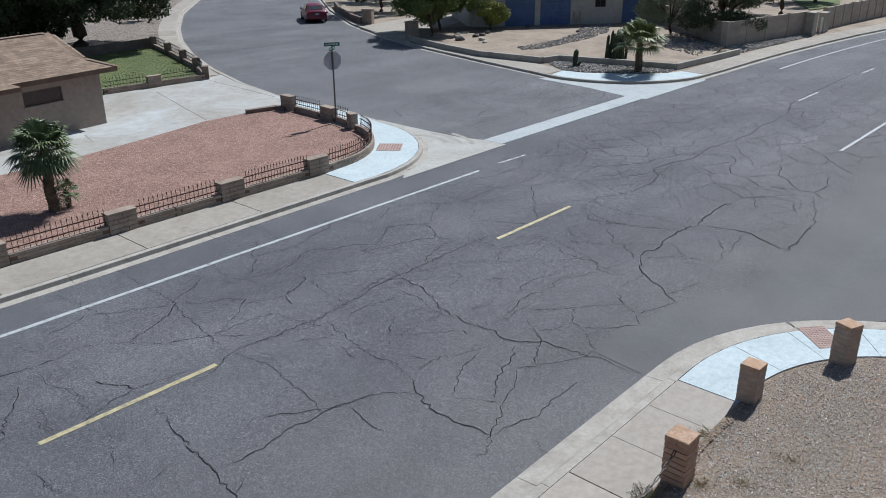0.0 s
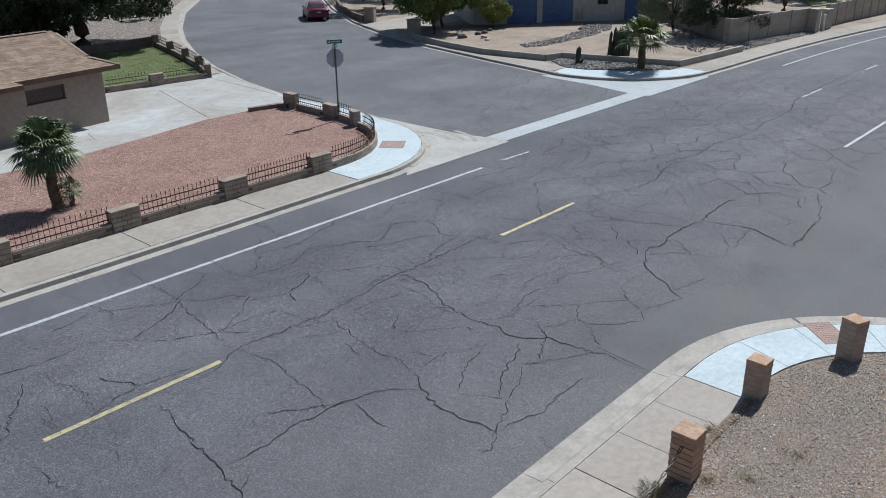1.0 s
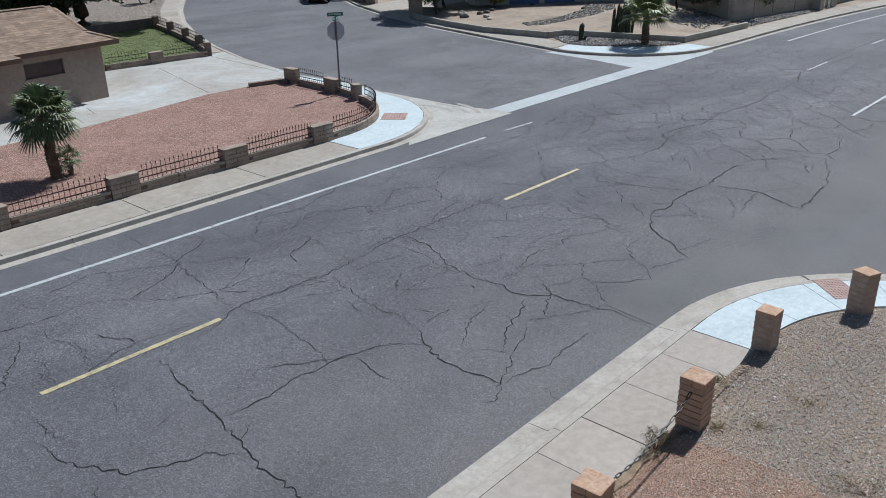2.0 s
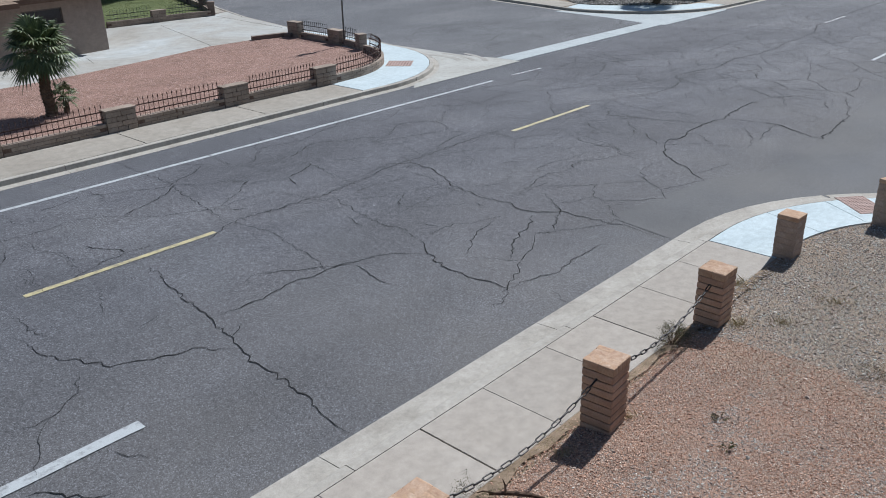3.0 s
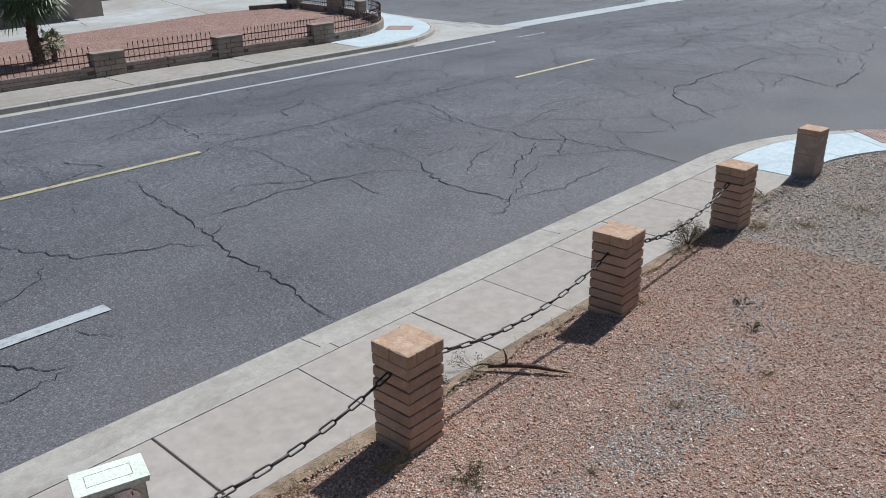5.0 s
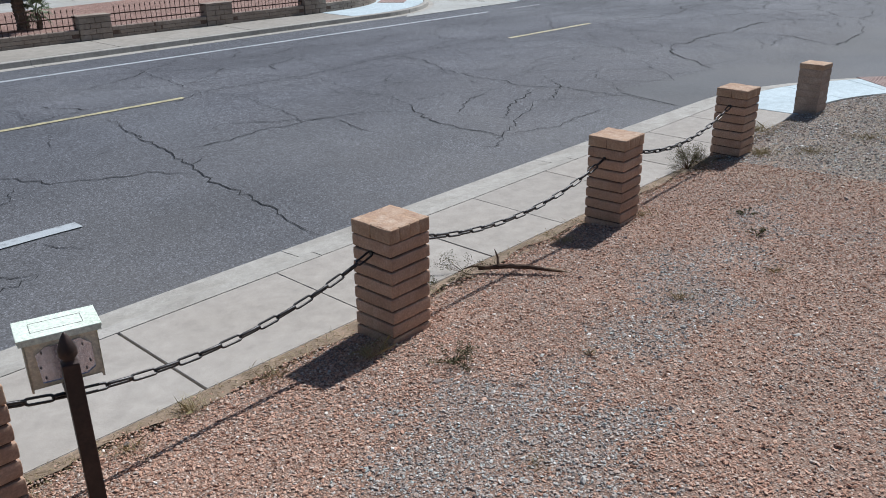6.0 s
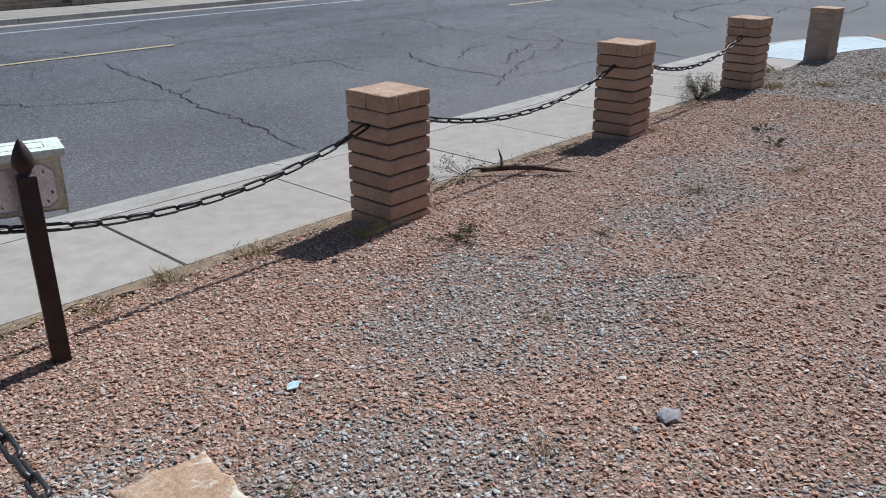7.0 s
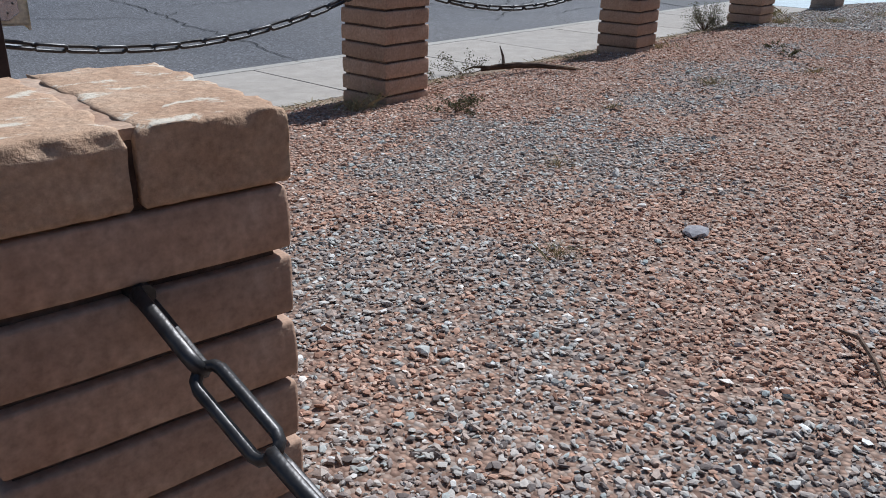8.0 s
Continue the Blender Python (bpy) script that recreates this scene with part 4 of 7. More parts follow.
tactile(16.35, 4.15, 48, 0.95, 0.6, "worn red tactile plate dusted with soil on the corner ramp")

# ---------------------------------------------------------------- near yard
def yard_z(x, y):
    """The yard rises gently from the pavement."""
    d = near_inner(x) - y if x < 13.3 else 3.81 - math.hypot(x - CORNER[0], max(0.0, y - CORNER[1]))
    d = max(0.0, d)
    return -0.012 + 0.145 * (1 - math.exp(-d / 0.9)) + 0.012 * noise.noise((x * 0.9, y * 0.9, 4)) * min(1, d)


def in_yard(x, y):
    if x < 13.3:
        return y < near_inner(x) - 0.03
    return (y < CORNER[1] and x < 17.08) or math.hypot(x - CORNER[0], y - CORNER[1]) < 3.77


bm = bmesh.new()
outline = [(-40, near_inner(-40)), (-10, near_inner(-10))] + [(x * 0.5, near_inner(x * 0.5)) for x in range(-10, 27)] + arc(*CORNER, 3.81, 90, 0, 30)[1:] + [(17.11, -3), (17.11, -40), (-40, -40)]
slab(bm, outline, -0.35, -0.03)
solo("yard_base", bm, SOIL, "dry soil under the near gravel yard", "soil", "structure")
verts, faces, ids = [], [], {}
STEP = 0.2
for i in range(-60, 91):
    for j in range(-60, 30):
        x, y = i * STEP, j * STEP
        if in_yard(x, y):
            ids[i, j] = len(verts)
            verts.append((x, y, yard_z(x, y)))
for (i, j), a in ids.items():
    q = [ids.get(k) for k in ((i + 1, j), (i + 1, j + 1), (i, j + 1))]
    if None not in q:
        faces.append((a, *q))
yard = raw("gravel_yard", verts, faces, GRAVEL_BED, "pink and grey gravel yard beside the pavement", "gravel yard", "structure")
# soil border between the pavement and the stones
bm = bmesh.new()
for a, b in (((-12, 13.0)),):
    n = 120
    rows = []
    for i in range(n + 1):
        x = a + (b - a) * i / n
        w = 0.15 + 0.16 * noise.noise((x * 1.7, 0, 2)) + 0.06 * noise.noise((x * 7, 0, 2))
        rows.append([bm.verts.new((x, near_inner(x) - 0.001, -0.004)), bm.verts.new((x, near_inner(x) - w * 0.5, 0.012 + 0.01 * noise.noise((x * 5, 1, 1)))), bm.verts.new((x, near_inner(x) - w, yard_z(x, near_inner(x) - w) + 0.004))])
    for r, s in zip(rows, rows[1:]):
        for k in range(2):
            bm.faces.new((r[k + 1], s[k + 1], s[k], r[k]))
solo("soil_border", bm, DRY_EDGE, "strip of bare soil along the pavement edge", "soil", "structure")

# ---------------------------------------------------------------- far pavements and yards
FENCE_C = (17.9, 25.95)  # centre of the curved fence


def panels(parent, front, back, step, mat, z=0.0, gap=0.012, top=0.0):
    """Pavement panels between two plan lines of equal point count."""
    for (a, b), (c, d) in zip(zip(front, front[1:]), zip(back, back[1:])):
        a, b, c, d = (Vector(p) for p in (a, b, c, d))
        n = max(1, round((b - a).length / step))
        for i in range(n):
            t0, t1 = i / n + gap / 2 / max(0.3, (b - a).length), (i + 1) / n - gap / 2 / max(0.3, (b - a).length)
            q = [a.lerp(b, t0), a.lerp(b, t1), c.lerp(d, t1), c.lerp(d, t0)]
            bm = bmesh.new()
            slab(bm, [tuple(p) for p in q], -0.2, top)
            part("panel", bm, mat, parent)


west = thing("pavement", "pale concrete pavement beside the block fence", "pavement")
tagged(west, kind="structure")
panels(west, [(-60, 19.58), (5.7, 19.62), (17.3, 19.79)], [(-60, 21.2), (5.7, 21.3), (17.3, 21.45)], 3.85, FAR_CONCRETE, gap=0.03)
kb = [(17.33, 19.8)] + arc(*WEST, 5.71, -90, -2, 9)
bk = [(17.33, 21.46)] + arc(*FENCE_C, 4.5, -88, 0, 9)
bm = bmesh.new()
slab(bm, kb + [(24.43, 27.86), (24.29, 31.69), (22.98, 31.01)] + bk[::-1], -0.2, 0.002)
part("corner_panel", bm, WHITE_CONCRETE, west, "new bluish white concrete")
tactile(21.28, 22.11, 38, 1.05, 0.95, "terracotta tactile plate set in white concrete")

bm = bmesh.new()
slab(bm, offset(FAR_WEST_KERB, -0.0) + [(70, 160), (-110, 160)], -0.45, -0.02)
solo("yard_base", bm, BEIGE_BED, "beige gravel covering the far corner plot", "gravel yard", "structure")

bm = bmesh.new()
drive_edge = [(22.93, 31.01), (21.54, 31.24), (19.05, 31.33), (17.02, 30.85), (15.43, 30.49), (12.41, 29.94), (9.48, 29.77), (-24.54, 29.24)]
slab(bm, [(-60, 21.25), (17.6, 21.5)] + arc(*FENCE_C, 4.42, -88, 0, 14)[1:] + [(22.88, 29.94)] + drive_edge + [(-60, 30.5)], -0.3, 0.03)
solo("red_gravel_yard", bm, PINK_BED, "reddish gravel front yard behind the block fence", "gravel yard", "structure")
bm = bmesh.new()
slab(bm, drive_edge[::-1] + [(24.3, 32.11), (25.43, 38.1), (26.17, 40.66), (24.81, 40.16), (19.01, 40.44), (16.8, 40.34), (16.26, 36.13), (-24.22, 34.62)], -0.3, 0.012)
solo("driveway", bm, DRIVE_CONCRETE, "pale stained concrete driveway", "driveway", "structure")
for a, b in (((21.12, 38.9), (19.23, 31.54)), ((14.43, 33.09), (14.12, 31.82)), ((24.77, 39.88), (24.29, 33.19))):
    d = (Vector(b) - Vector(a)).normalized()
    s = Vector((-d.y, d.x)) * 0.008
    bm = bmesh.new()
    slab(bm, [tuple(Vector(a) + s), tuple(Vector(a) - s), tuple(Vector(b) - s), tuple(Vector(b) + s)], 0.0, 0.016)
    solo("driveway_joint", bm, JOINT, "dark joint across the driveway slabs", "joint", "structure")
bm = bmesh.new()
slab(bm, [(18.94, 40.65), (24.86, 40.16), (26.26, 43.54), (27.76, 48.21), (29.16, 53.31), (24.87, 52.84), (19.71, 52.99), (18.27, 45.99)], -0.3, 0.03)
solo("lawn", bm, LAWN, "green lawn behind a low railing", "lawn", "structure")
rng = np.random.default_rng(5)
pts = []
poly = [(18.94, 40.65), (24.86, 40.16), (26.26, 43.54), (27.76, 48.21), (29.16, 53.31), (24.87, 52.84), (19.71, 52.99), (18.27, 45.99)]


def inside(poly, x, y):
    hit = False
    for (x0, y0), (x1, y1) in zip(poly, poly[1:] + poly[:1]):
        if (y0 > y) != (y1 > y) and x < (x1 - x0) * (y - y0) / (y1 - y0) + x0:
            hit = not hit
    return hit


def blades(name, spots, height, mat, label, category, seed, spread=0.35, width=0.012, parent=None, kind="stuff"):
    """Grass or weed blades as one mesh; spots are (x, y, z)."""
    rng = np.random.default_rng(seed)
    S = np.asarray(spots, float)
    n = len(S)
    h = rng.uniform(0.5, 1.2, n)[:, None] * height
    lean = rng.normal(0, spread, (n, 2)) * h
    a = rng.uniform(0, math.tau, n)
    w = np.stack([np.cos(a), np.sin(a), 0 * a], -1) * width / 2
    top = S + np.concatenate([lean, h], 1)
    mid = S + np.concatenate([lean * 0.35, h * 0.55], 1)
    V = np.stack([S - w, S + w, mid + w * 0.7, top, mid - w * 0.7], 1).reshape(-1, 3)
    F = [tuple(int(5 * i + k) for k in (0, 1, 2, 3, 4)) for i in range(n)]
    return raw(name, V.tolist(), F, mat, label, category, kind if parent is None else "", parent)


while len(pts) < 26000:
    x, y = rng.uniform(15, 34), rng.uniform(36, 60)
    if inside(poly, x, y):
        pts.append((x, y, 0.02))
blades("lawn_grass", pts, 0.035, GRASS, "short green lawn grass", "grass", 6, 0.9, 0.03)

# west side strip of pavement along the side street
wk = [(26.06, 40.65), (27.12, 43.47), (29.37, 49.1), (32.41, 55.27), (36.11, 61.66), (42.24, 70.93), (50.61, 81.26)]
wside = thing("pavement", "pale concrete pavement along the side street", "pavement")
tagged(wside, kind="structure")
panels(wside, wk, offset(wk, 1.3), 2.4, FAR_CONCRETE, gap=0.03)

# valley gutter across the side street, and its aprons
gut = thing("valley_gutter", "pale concrete gutter across the side street mouth", "gutter")
tagged(gut, kind="structure")
for k in range(3):
    x0, x1 = 24.9 + 3.75 * k, 24.9 + 3.75 * (k + 1) - 0.02
    bm = bmesh.new()
    slab(bm, [(x0, 19.38), (x1, 19.38), (x1, 20.34), (x0, 20.34)], -0.3, ROAD_Z + 0.014)
    part("gutter_length", bm, GUTTER_WHITE, gut)
for pts in (
    [(19.0, 19.15), (24.89, 19.2), (24.89, 20.32), (24.6, 21.3), (24.55, 23.0), (24.6, 26.2)] + arc(*WEST, 6.08, 3, -78, 12),
    [(36.15, 19.2), (42.6, 19.15)] + arc(43.6, 25.35, 5.98, 265, 172, 12) + [(37.3, 26.5), (36.8, 22.9), (36.15, 20.32)],
):
    bm = bmesh.new()
    slab(bm, pts, ROAD_Z - 0.1, ROAD_Z + 0.012)
    solo("gutter_apron", bm, PALE_GUTTER if pts[0][0] < 30 else GUTTER_WHITE, "pale tyre-marked concrete apron at the corner gutter", "apron", "structure")
# dark tyre scuffs swept round the west apron
for r, w, a0, a1 in ((2.0, 0.22, -30, 28), (2.5, 0.16, -38, 12), (2.95, 0.2, -42, -4)):
    bm = bmesh.new()
    slab(bm, arc(21.9, 22.2, r + w / 2, a0, a1, 12) + arc(21.9, 22.2, r - w / 2, a1, a0, 12), ROAD_Z, ROAD_Z + 0.0155)
    solo("tyre_scuff", bm, SCUFF, "grey tyre scuff on the concrete apron", "tyre scuff", "structure")

# north-east corner
bm = bmesh.new()
slab(bm, FAR_EAST_KERB + [(240, 160), (112, 160)], -0.45, -0.02)
solo("yard_base", bm, SAND, "sandy soil of the far corner plot", "soil", "structure")
eside = thing("pavement", "pale concrete pavement at the far corner", "pavement")
tagged(eside, kind="structure")
ex = (43.7, 48, 53, 58, 64, 70, 76, 83, 100, 130, 170)
panels(eside, [bend(x, 19.65) for x in ex], [bend(x, 21.1) for x in ex], 3.85, FAR_CONCRETE, gap=0.03)
bm = bmesh.new()
slab(bm, arc(43.6, 25.35, 5.6, 176, 270, 14) + [(43.69, 21.15), (42.75, 21.41), (41.67, 22.26), (40.5, 23.86), (39.74, 25.25), (39.61, 26.44), (38.18, 26.2)], -0.2, 0.002)
part("corner_panel", bm, WHITE_CONCRETE, eside, "new bluish white concrete")
bm = bmesh.new()
slab(bm, [(38.22, 26.47), (39.73, 26.5), (40.58, 28.85), (40.4, 33.36), (41.66, 38.42), (41.21, 38.4), (39.35, 31.45), (38.47, 27.61)], -0.2, 0.0)
part("panel", bm, FAR_CONCRETE, eside)


# ---------------------------------------------------------------- brick posts
def brick_mesh(name, sx, sy, sz, mat, seed, rough=0.004):
    """A slumped block: bulging sides, soft worn arrises, uneven faces."""
    bm = bmesh.new()
    box(bm, -sx / 2, sx / 2, -sy / 2, sy / 2, -sz / 2, sz / 2)
    bmesh.ops.bevel(bm, geom=list(bm.edges), offset=min(0.0065, sz * 0.1), segments=2, profile=0.6, affect="EDGES")
    bmesh.ops.subdivide_edges(bm, edges=[e for e in bm.edges if e.calc_length() > 0.07], cuts=3, use_grid_fill=True)
    for v in bm.verts:
        k = 1 + 0.010 * (1 - (2 * v.co.z / sz) ** 2)
        v.co.x *= k
        v.co.y *= k
        v.co += Vector((noise.noise(v.co * 14 + Vector((seed * 7, 0, 0))), noise.noise(v.co * 14 + Vector((0, seed * 5, 3))), noise.noise(v.co * 11 + Vector((9, 0, seed))))) * rough
    return mesh_of(bm, name, mat, True)


def chipped_cap(seed):
    """A cap block with a rough, chipped upper edge."""
    sx, sy, sz = 0.405, 0.196, 0.104
    bm = bmesh.new()
    box(bm, -sx / 2, sx / 2, -sy / 2, sy / 2, -sz / 2, sz / 2)
    bmesh.ops.subdivide_edges(bm, edges=list(bm.edges), cuts=31, use_grid_fill=True)
    for v in bm.verts:
        c = v.co.copy()
        edge = min(sx / 2 - abs(c.x), sy / 2 - abs(c.y))
        q = c * 21 + Vector((seed * 3.7, 0, 0))
        chip = max(0.0, noise.noise(q) + 0.35 + 0.45 * noise.noise(q * 2.2))
        near = max(0.0, 1 - edge / 0.014) * max(0.0, 1 - (sz / 2 - c.z) / 0.022)
        soft = max(0.0, 1 - edge / 0.006) * max(0.0, 1 - (c.z + sz / 2) / 0.006)
        v.co.x -= math.copysign(1, c.x) * (0.011 * chip * near + 0.004 * soft) * (1 if sx / 2 - abs(c.x) < 0.014 else 0)
        v.co.y -= math.copysign(1, c.y) * (0.011 * chip * near + 0.004 * soft) * (1 if sy / 2 - abs(c.y) < 0.014 else 0)
        v.co.z -= 0.009 * chip * near
        v.co += Vector((noise.noise(c * 34 + Vector((seed, 0, 0))), noise.noise(c * 34 + Vector((0, seed, 0))), 0.6 * noise.noise(c * 40 + Vector((0, 0, seed))))) * 0.0016
    return mesh_of(bm, "cap_brick", SPLASHED, True)


COURSE = [brick_mesh("brick", 0.395, 0.395, 0.092, BRICK, k) for k in range(3)]
CAP = [brick_mesh("cap_brick", 0.097, 0.198, 0.104, BRICK_TOP, 10 + k) for k in range(3)]
CHIPPED = [chipped_cap(40 + k) for k in range(2)]
PALE_COURSE = [brick_mesh("brick", 0.352, 0.352, 0.099, BRICK_PALE, 20 + k, 0.003) for k in range(2)]
PALE_CAP = [brick_mesh("cap_brick", 0.358, 0.358, 0.075, BRICK_TOP, 30, 0.003)]
PITCH_Z = 0.1055


def link_piece(name, mesh, parent, m):
    ob = new(name, mesh)
    ob.parent = parent
    ob.matrix_basis = m
    return ob


def brick_post(x, y, z, yaw, label, capped=True, courses=7, lean=(0, 0), caps=None, wide=1.0):
    post = thing("brick_post", label, "brick post", "brick posts round the yard", pose(x, y, z, lean[0], lean[1], yaw) @ Matrix.Diagonal((wide, wide, 1, 1)))
    rng = random.Random(int(x * 100))
    top = courses * PITCH_Z
    bm = bmesh.new()
    r = 0.181 if capped else 0.17
    box(bm, -r, r, -r, r, -0.2, top + 0.06)
    part("mortar_core", bm, MORTAR if capped else BRICK_PALE, post)
    for k in range(-1, courses):
        me = rng.choice(COURSE if capped else PALE_COURSE)
        link_piece("brick", me, post, pose(rng.uniform(-0.003, 0.003), rng.uniform(-0.003, 0.003), (k + 0.5) * PITCH_Z, 0, 0, 90 * rng.randrange(4) + rng.uniform(-0.8, 0.8)))
    zc = top + 0.052
    if capped:
        if caps:
            for j in range(2):
                link_piece("cap_brick", caps[j], post, pose(0, (j - 0.5) * 0.208, zc, 0, 0, 0))
        for i in range(0 if caps else 4):
            for j in range(2):
                link_piece("cap_brick", rng.choice(CAP), post, pose((i - 1.5) * 0.1015, (j - 0.5) * 0.203, zc + rng.uniform(-0.002, 0.002), 0, 0, 180 * rng.randrange(2) + rng.uniform(-1, 1)))
        bm = bmesh.new()
        box(bm, -0.186, 0.186, -0.186, 0.186, top + 0.012, top + 0.085)
        part("cap_core", bm, MORTAR, post)
        bm = bmesh.new()
        box(bm, -0.186, 0.186, -0.186, 0.186, top + 0.086, top + (0.1 if caps else 0.1046))
        part("cap_mortar", bm, CAP_MORTAR, post)
    else:
        link_piece("cap_brick", PALE_CAP[0], post, pose(0, 0, top + 0.045, 0, 0, 0))
    return post


P4B, P4, P3, P2, P1, P0, P5 = (0.6, 3.96), (3.59, 4.01), (6.73, 4.04), (9.93, 4.21), (12.98, 4.32), (15.5, 3.46), (0.285, 1.236)
brick_post(*P4B, 0.10, 0, "tan slump brick post with chain, near the mailbox")
brick_post(*P4, 0.105, 0.4, "tan slump brick post holding two chains")
brick_post(*P3, 0.095, 3.5, "tan slump brick post holding two chains")
brick_post(*P2, 0.045, 0, "tan slump brick post at the end of the chain")
brick_post(*P1, -0.045, -2, "plain dusty brick post with no chain", False, 7)
brick_post(*P0, 0.08, -22, "plain dusty brick post beside the corner ramp", False, 7)
near_post = brick_post(*P5, 0.097, 83, "tan brick post with mortar-splashed cap and a chain", caps=CHIPPED, wide=1.06)
brick_post(0.15, -1.9, 0.11, 90, "tan slump brick post holding a chain")


# ---------------------------------------------------------------- chains
def link_mesh(length=0.168, width=0.054, wire=0.0090):
    """One long welded chain link, flattened bar."""
    bm = bmesh.new()
    r = width / 2 - wire
    h = length / 2 - wire - r
    path = [Vector((h + r * math.cos(a), r * math.sin(a), 0)) for a in np.linspace(-math.pi / 2, math.pi / 2, 6)]
    path += [Vector((-h + r * math.cos(a), r * math.sin(a), 0)) for a in np.linspace(math.pi / 2, 3 * math.pi / 2, 6)]
    seg, rings, n = 6, [], len(path)
    for i, p in enumerate(path):
        d = (path[(i + 1) % n] - path[i - 1]).normalized()
        side = Vector((0, 0, 1)).cross(d)
        rings.append([bm.verts.new(p + (side * math.cos(k * math.tau / seg) * 0.9 + Vector((0, 0, 1)) * math.sin(k * math.tau / seg) * 1.15) * wire) for k in range(seg)])
    for i in range(n):
        a, b = rings[i], rings[(i + 1) % n]
        for k in range(seg):
            bm.faces.new((a[k], a[(k + 1) % seg], b[(k + 1) % seg], b[k]))
    return mesh_of(bm, "link", IRON, True)


LINK = link_mesh()


def chain(a, b, sag, label):
    """Links hung in a shallow curve from a to b, each turned a quarter from the last."""
    A, B = Vector(a), Vector(b)
    n = 200
    curve = [A.lerp(B, i / n) - Vector((0, 0, sag * 4 * (i / n) * (1 - i / n))) for i in range(n + 1)]
    length = sum((q - p).length for p, q in zip(curve, curve[1:]))
    count = round(length / 0.145)
    ob = thing("chain", label, "chain", "chains between the brick posts", Matrix.Translation(A))
    run, j = 0.0, 0
    for k in range(count):
        want = length * (k + 0.5) / count
        while j < n - 1 and run + (curve[j + 1] - curve[j]).length < want:
            run += (curve[j + 1] - curve[j]).length
            j += 1
        d = (curve[j + 1] - curve[j]).normalized()
        p = curve[j] + d * (want - run)
        q = d.to_track_quat("X", "Z").to_matrix().to_4x4()
        link_piece("link", LINK, ob, Matrix.Translation(p - A) @ q @ pose(0, 0, 0, 38 + 90 * ((k + 1) % 2), 0, 0))
    for e, s in ((A, 1), (B, -1)):
        bm = bmesh.new()
        d = ((B - A) * s).normalized()
        cylinder(bm, e - A - d * 0.05, e - A + d * 0.012, 0.018, 0.016, 10)
        part("anchor", bm, IRON, ob)
    return ob


HZ = 0.735
for a, b, z in ((P4B, P4, HZ), (P4, P3, HZ), (P3, P2, HZ - 0.055)):
    chain((a[0] + 0.196, a[1], HZ), (b[0] - 0.196, b[1], z), 0.205, "black iron chain hanging between two brick posts")
chain((P4B[0], P4B[1] - 0.196, HZ), (P5[0] + 0.02, P5[1] + 0.208, 0.725), 0.2, "black iron chain hanging between two brick posts")
chain((P5[0] - 0.035, P5[1] - 0.205, 0.725), (0.17, -1.7, 0.72), 0.28, "black iron chain hanging from the near brick post")

# ---------------------------------------------------------------- mailbox on its post
box_post = thing("mailbox", "cream metal mailbox with pale lid on a dark pointed wooden post", "mailbox", m=pose(1.09, 3.68, 0.0, 0, 0, -16))
bm = bmesh.new()
box(bm, -0.041, 0.041, -0.041, 0.041, -0.3, 0.975, 0.008)
part("post", bm, POLE_WOOD, box_post)
bm = bmesh.new()
prof = [(0.041, 0.975), (0.031, 0.987), (0.031, 0.996), (0.046, 1.013), (0.046, 1.045), (0.033, 1.083), (0.013, 1.122), (0.004, 1.135)]
rings = [[bm.verts.new((r * math.cos(k * math.tau / 12), r * math.sin(k * math.tau / 12), z)) for k in range(12)] for r, z in prof]
for a, b in zip(rings, rings[1:]):
    for k in range(12):
        bm.faces.new((a[k], a[(k + 1) % 12], b[(k + 1) % 12], b[k]))
bm.faces.new(rings[-1])
part("finial", bm, POLE_WOOD, box_post, "", True)
bm = bmesh.new()
box(bm, -0.03, 0.03, 0.02, 0.56, 0.63, 0.69, 0.006)
part("arm", bm, POLE_WOOD, box_post)
bm = bmesh.new()
X0, X1, Y0, Y1, Z0, Z1 = -0.18, 0.185, 0.335, 0.535, 0.69, 0.975
for q in ((X0, X1, Y0, Y0 + 0.012, Z0, Z1), (X0, X1, Y1 - 0.012, Y1, Z0, Z1), (X0, X0 + 0.012, Y0, Y1, Z0 - 0.02, Z1), (X1 - 0.012, X1, Y0, Y1, Z0 - 0.02, Z1), (X0, X1, Y0, Y1, Z0, Z0 + 0.012)):
    box(bm, *q, 0.002)
body = part("body", bm, BOX_PAINT, box_post)
bm = bmesh.new()
box(bm, X0 - 0.025, X1 + 0.025, Y0 - 0.03, Y1 + 0.02, 0.978, 0.998, 0.004)
box(bm, X0 - 0.02, X1 + 0.02, Y0 - 0.03, Y0 - 0.022, 0.96, 0.985, 0.002)
lid = part("lid", bm, BOX_LID, box_post, "pale greenish white flat lid")
bm = bmesh.new()
for q in ((-0.13, 0.13, 0.372, 0.374), (-0.13, 0.13, 0.486, 0.488), (-0.13, -0.128, 0.372, 0.488), (0.128, 0.13, 0.372, 0.488)):
    box(bm, *q, 0.997, 0.9995)
part("seam", bm, STEEL, lid)
bm = bmesh.new()
slab(bm, [(X0 + 0.06, 0.72), (X0 + 0.28, 0.715), (X0 + 0.325, 0.745), (X0 + 0.325, 0.885), (X0 + 0.275, 0.93), (X0 + 0.10, 0.925), (X0 + 0.05, 0.89)], -0.004, 0.004)
for v in bm.verts:
    v.co = Vector((v.co.x, Y0 - 0.006 + v.co.z, v.co.y))
plate = part("back_plate", bm, PLATE, body, "shiny white metal backing plate with screws")
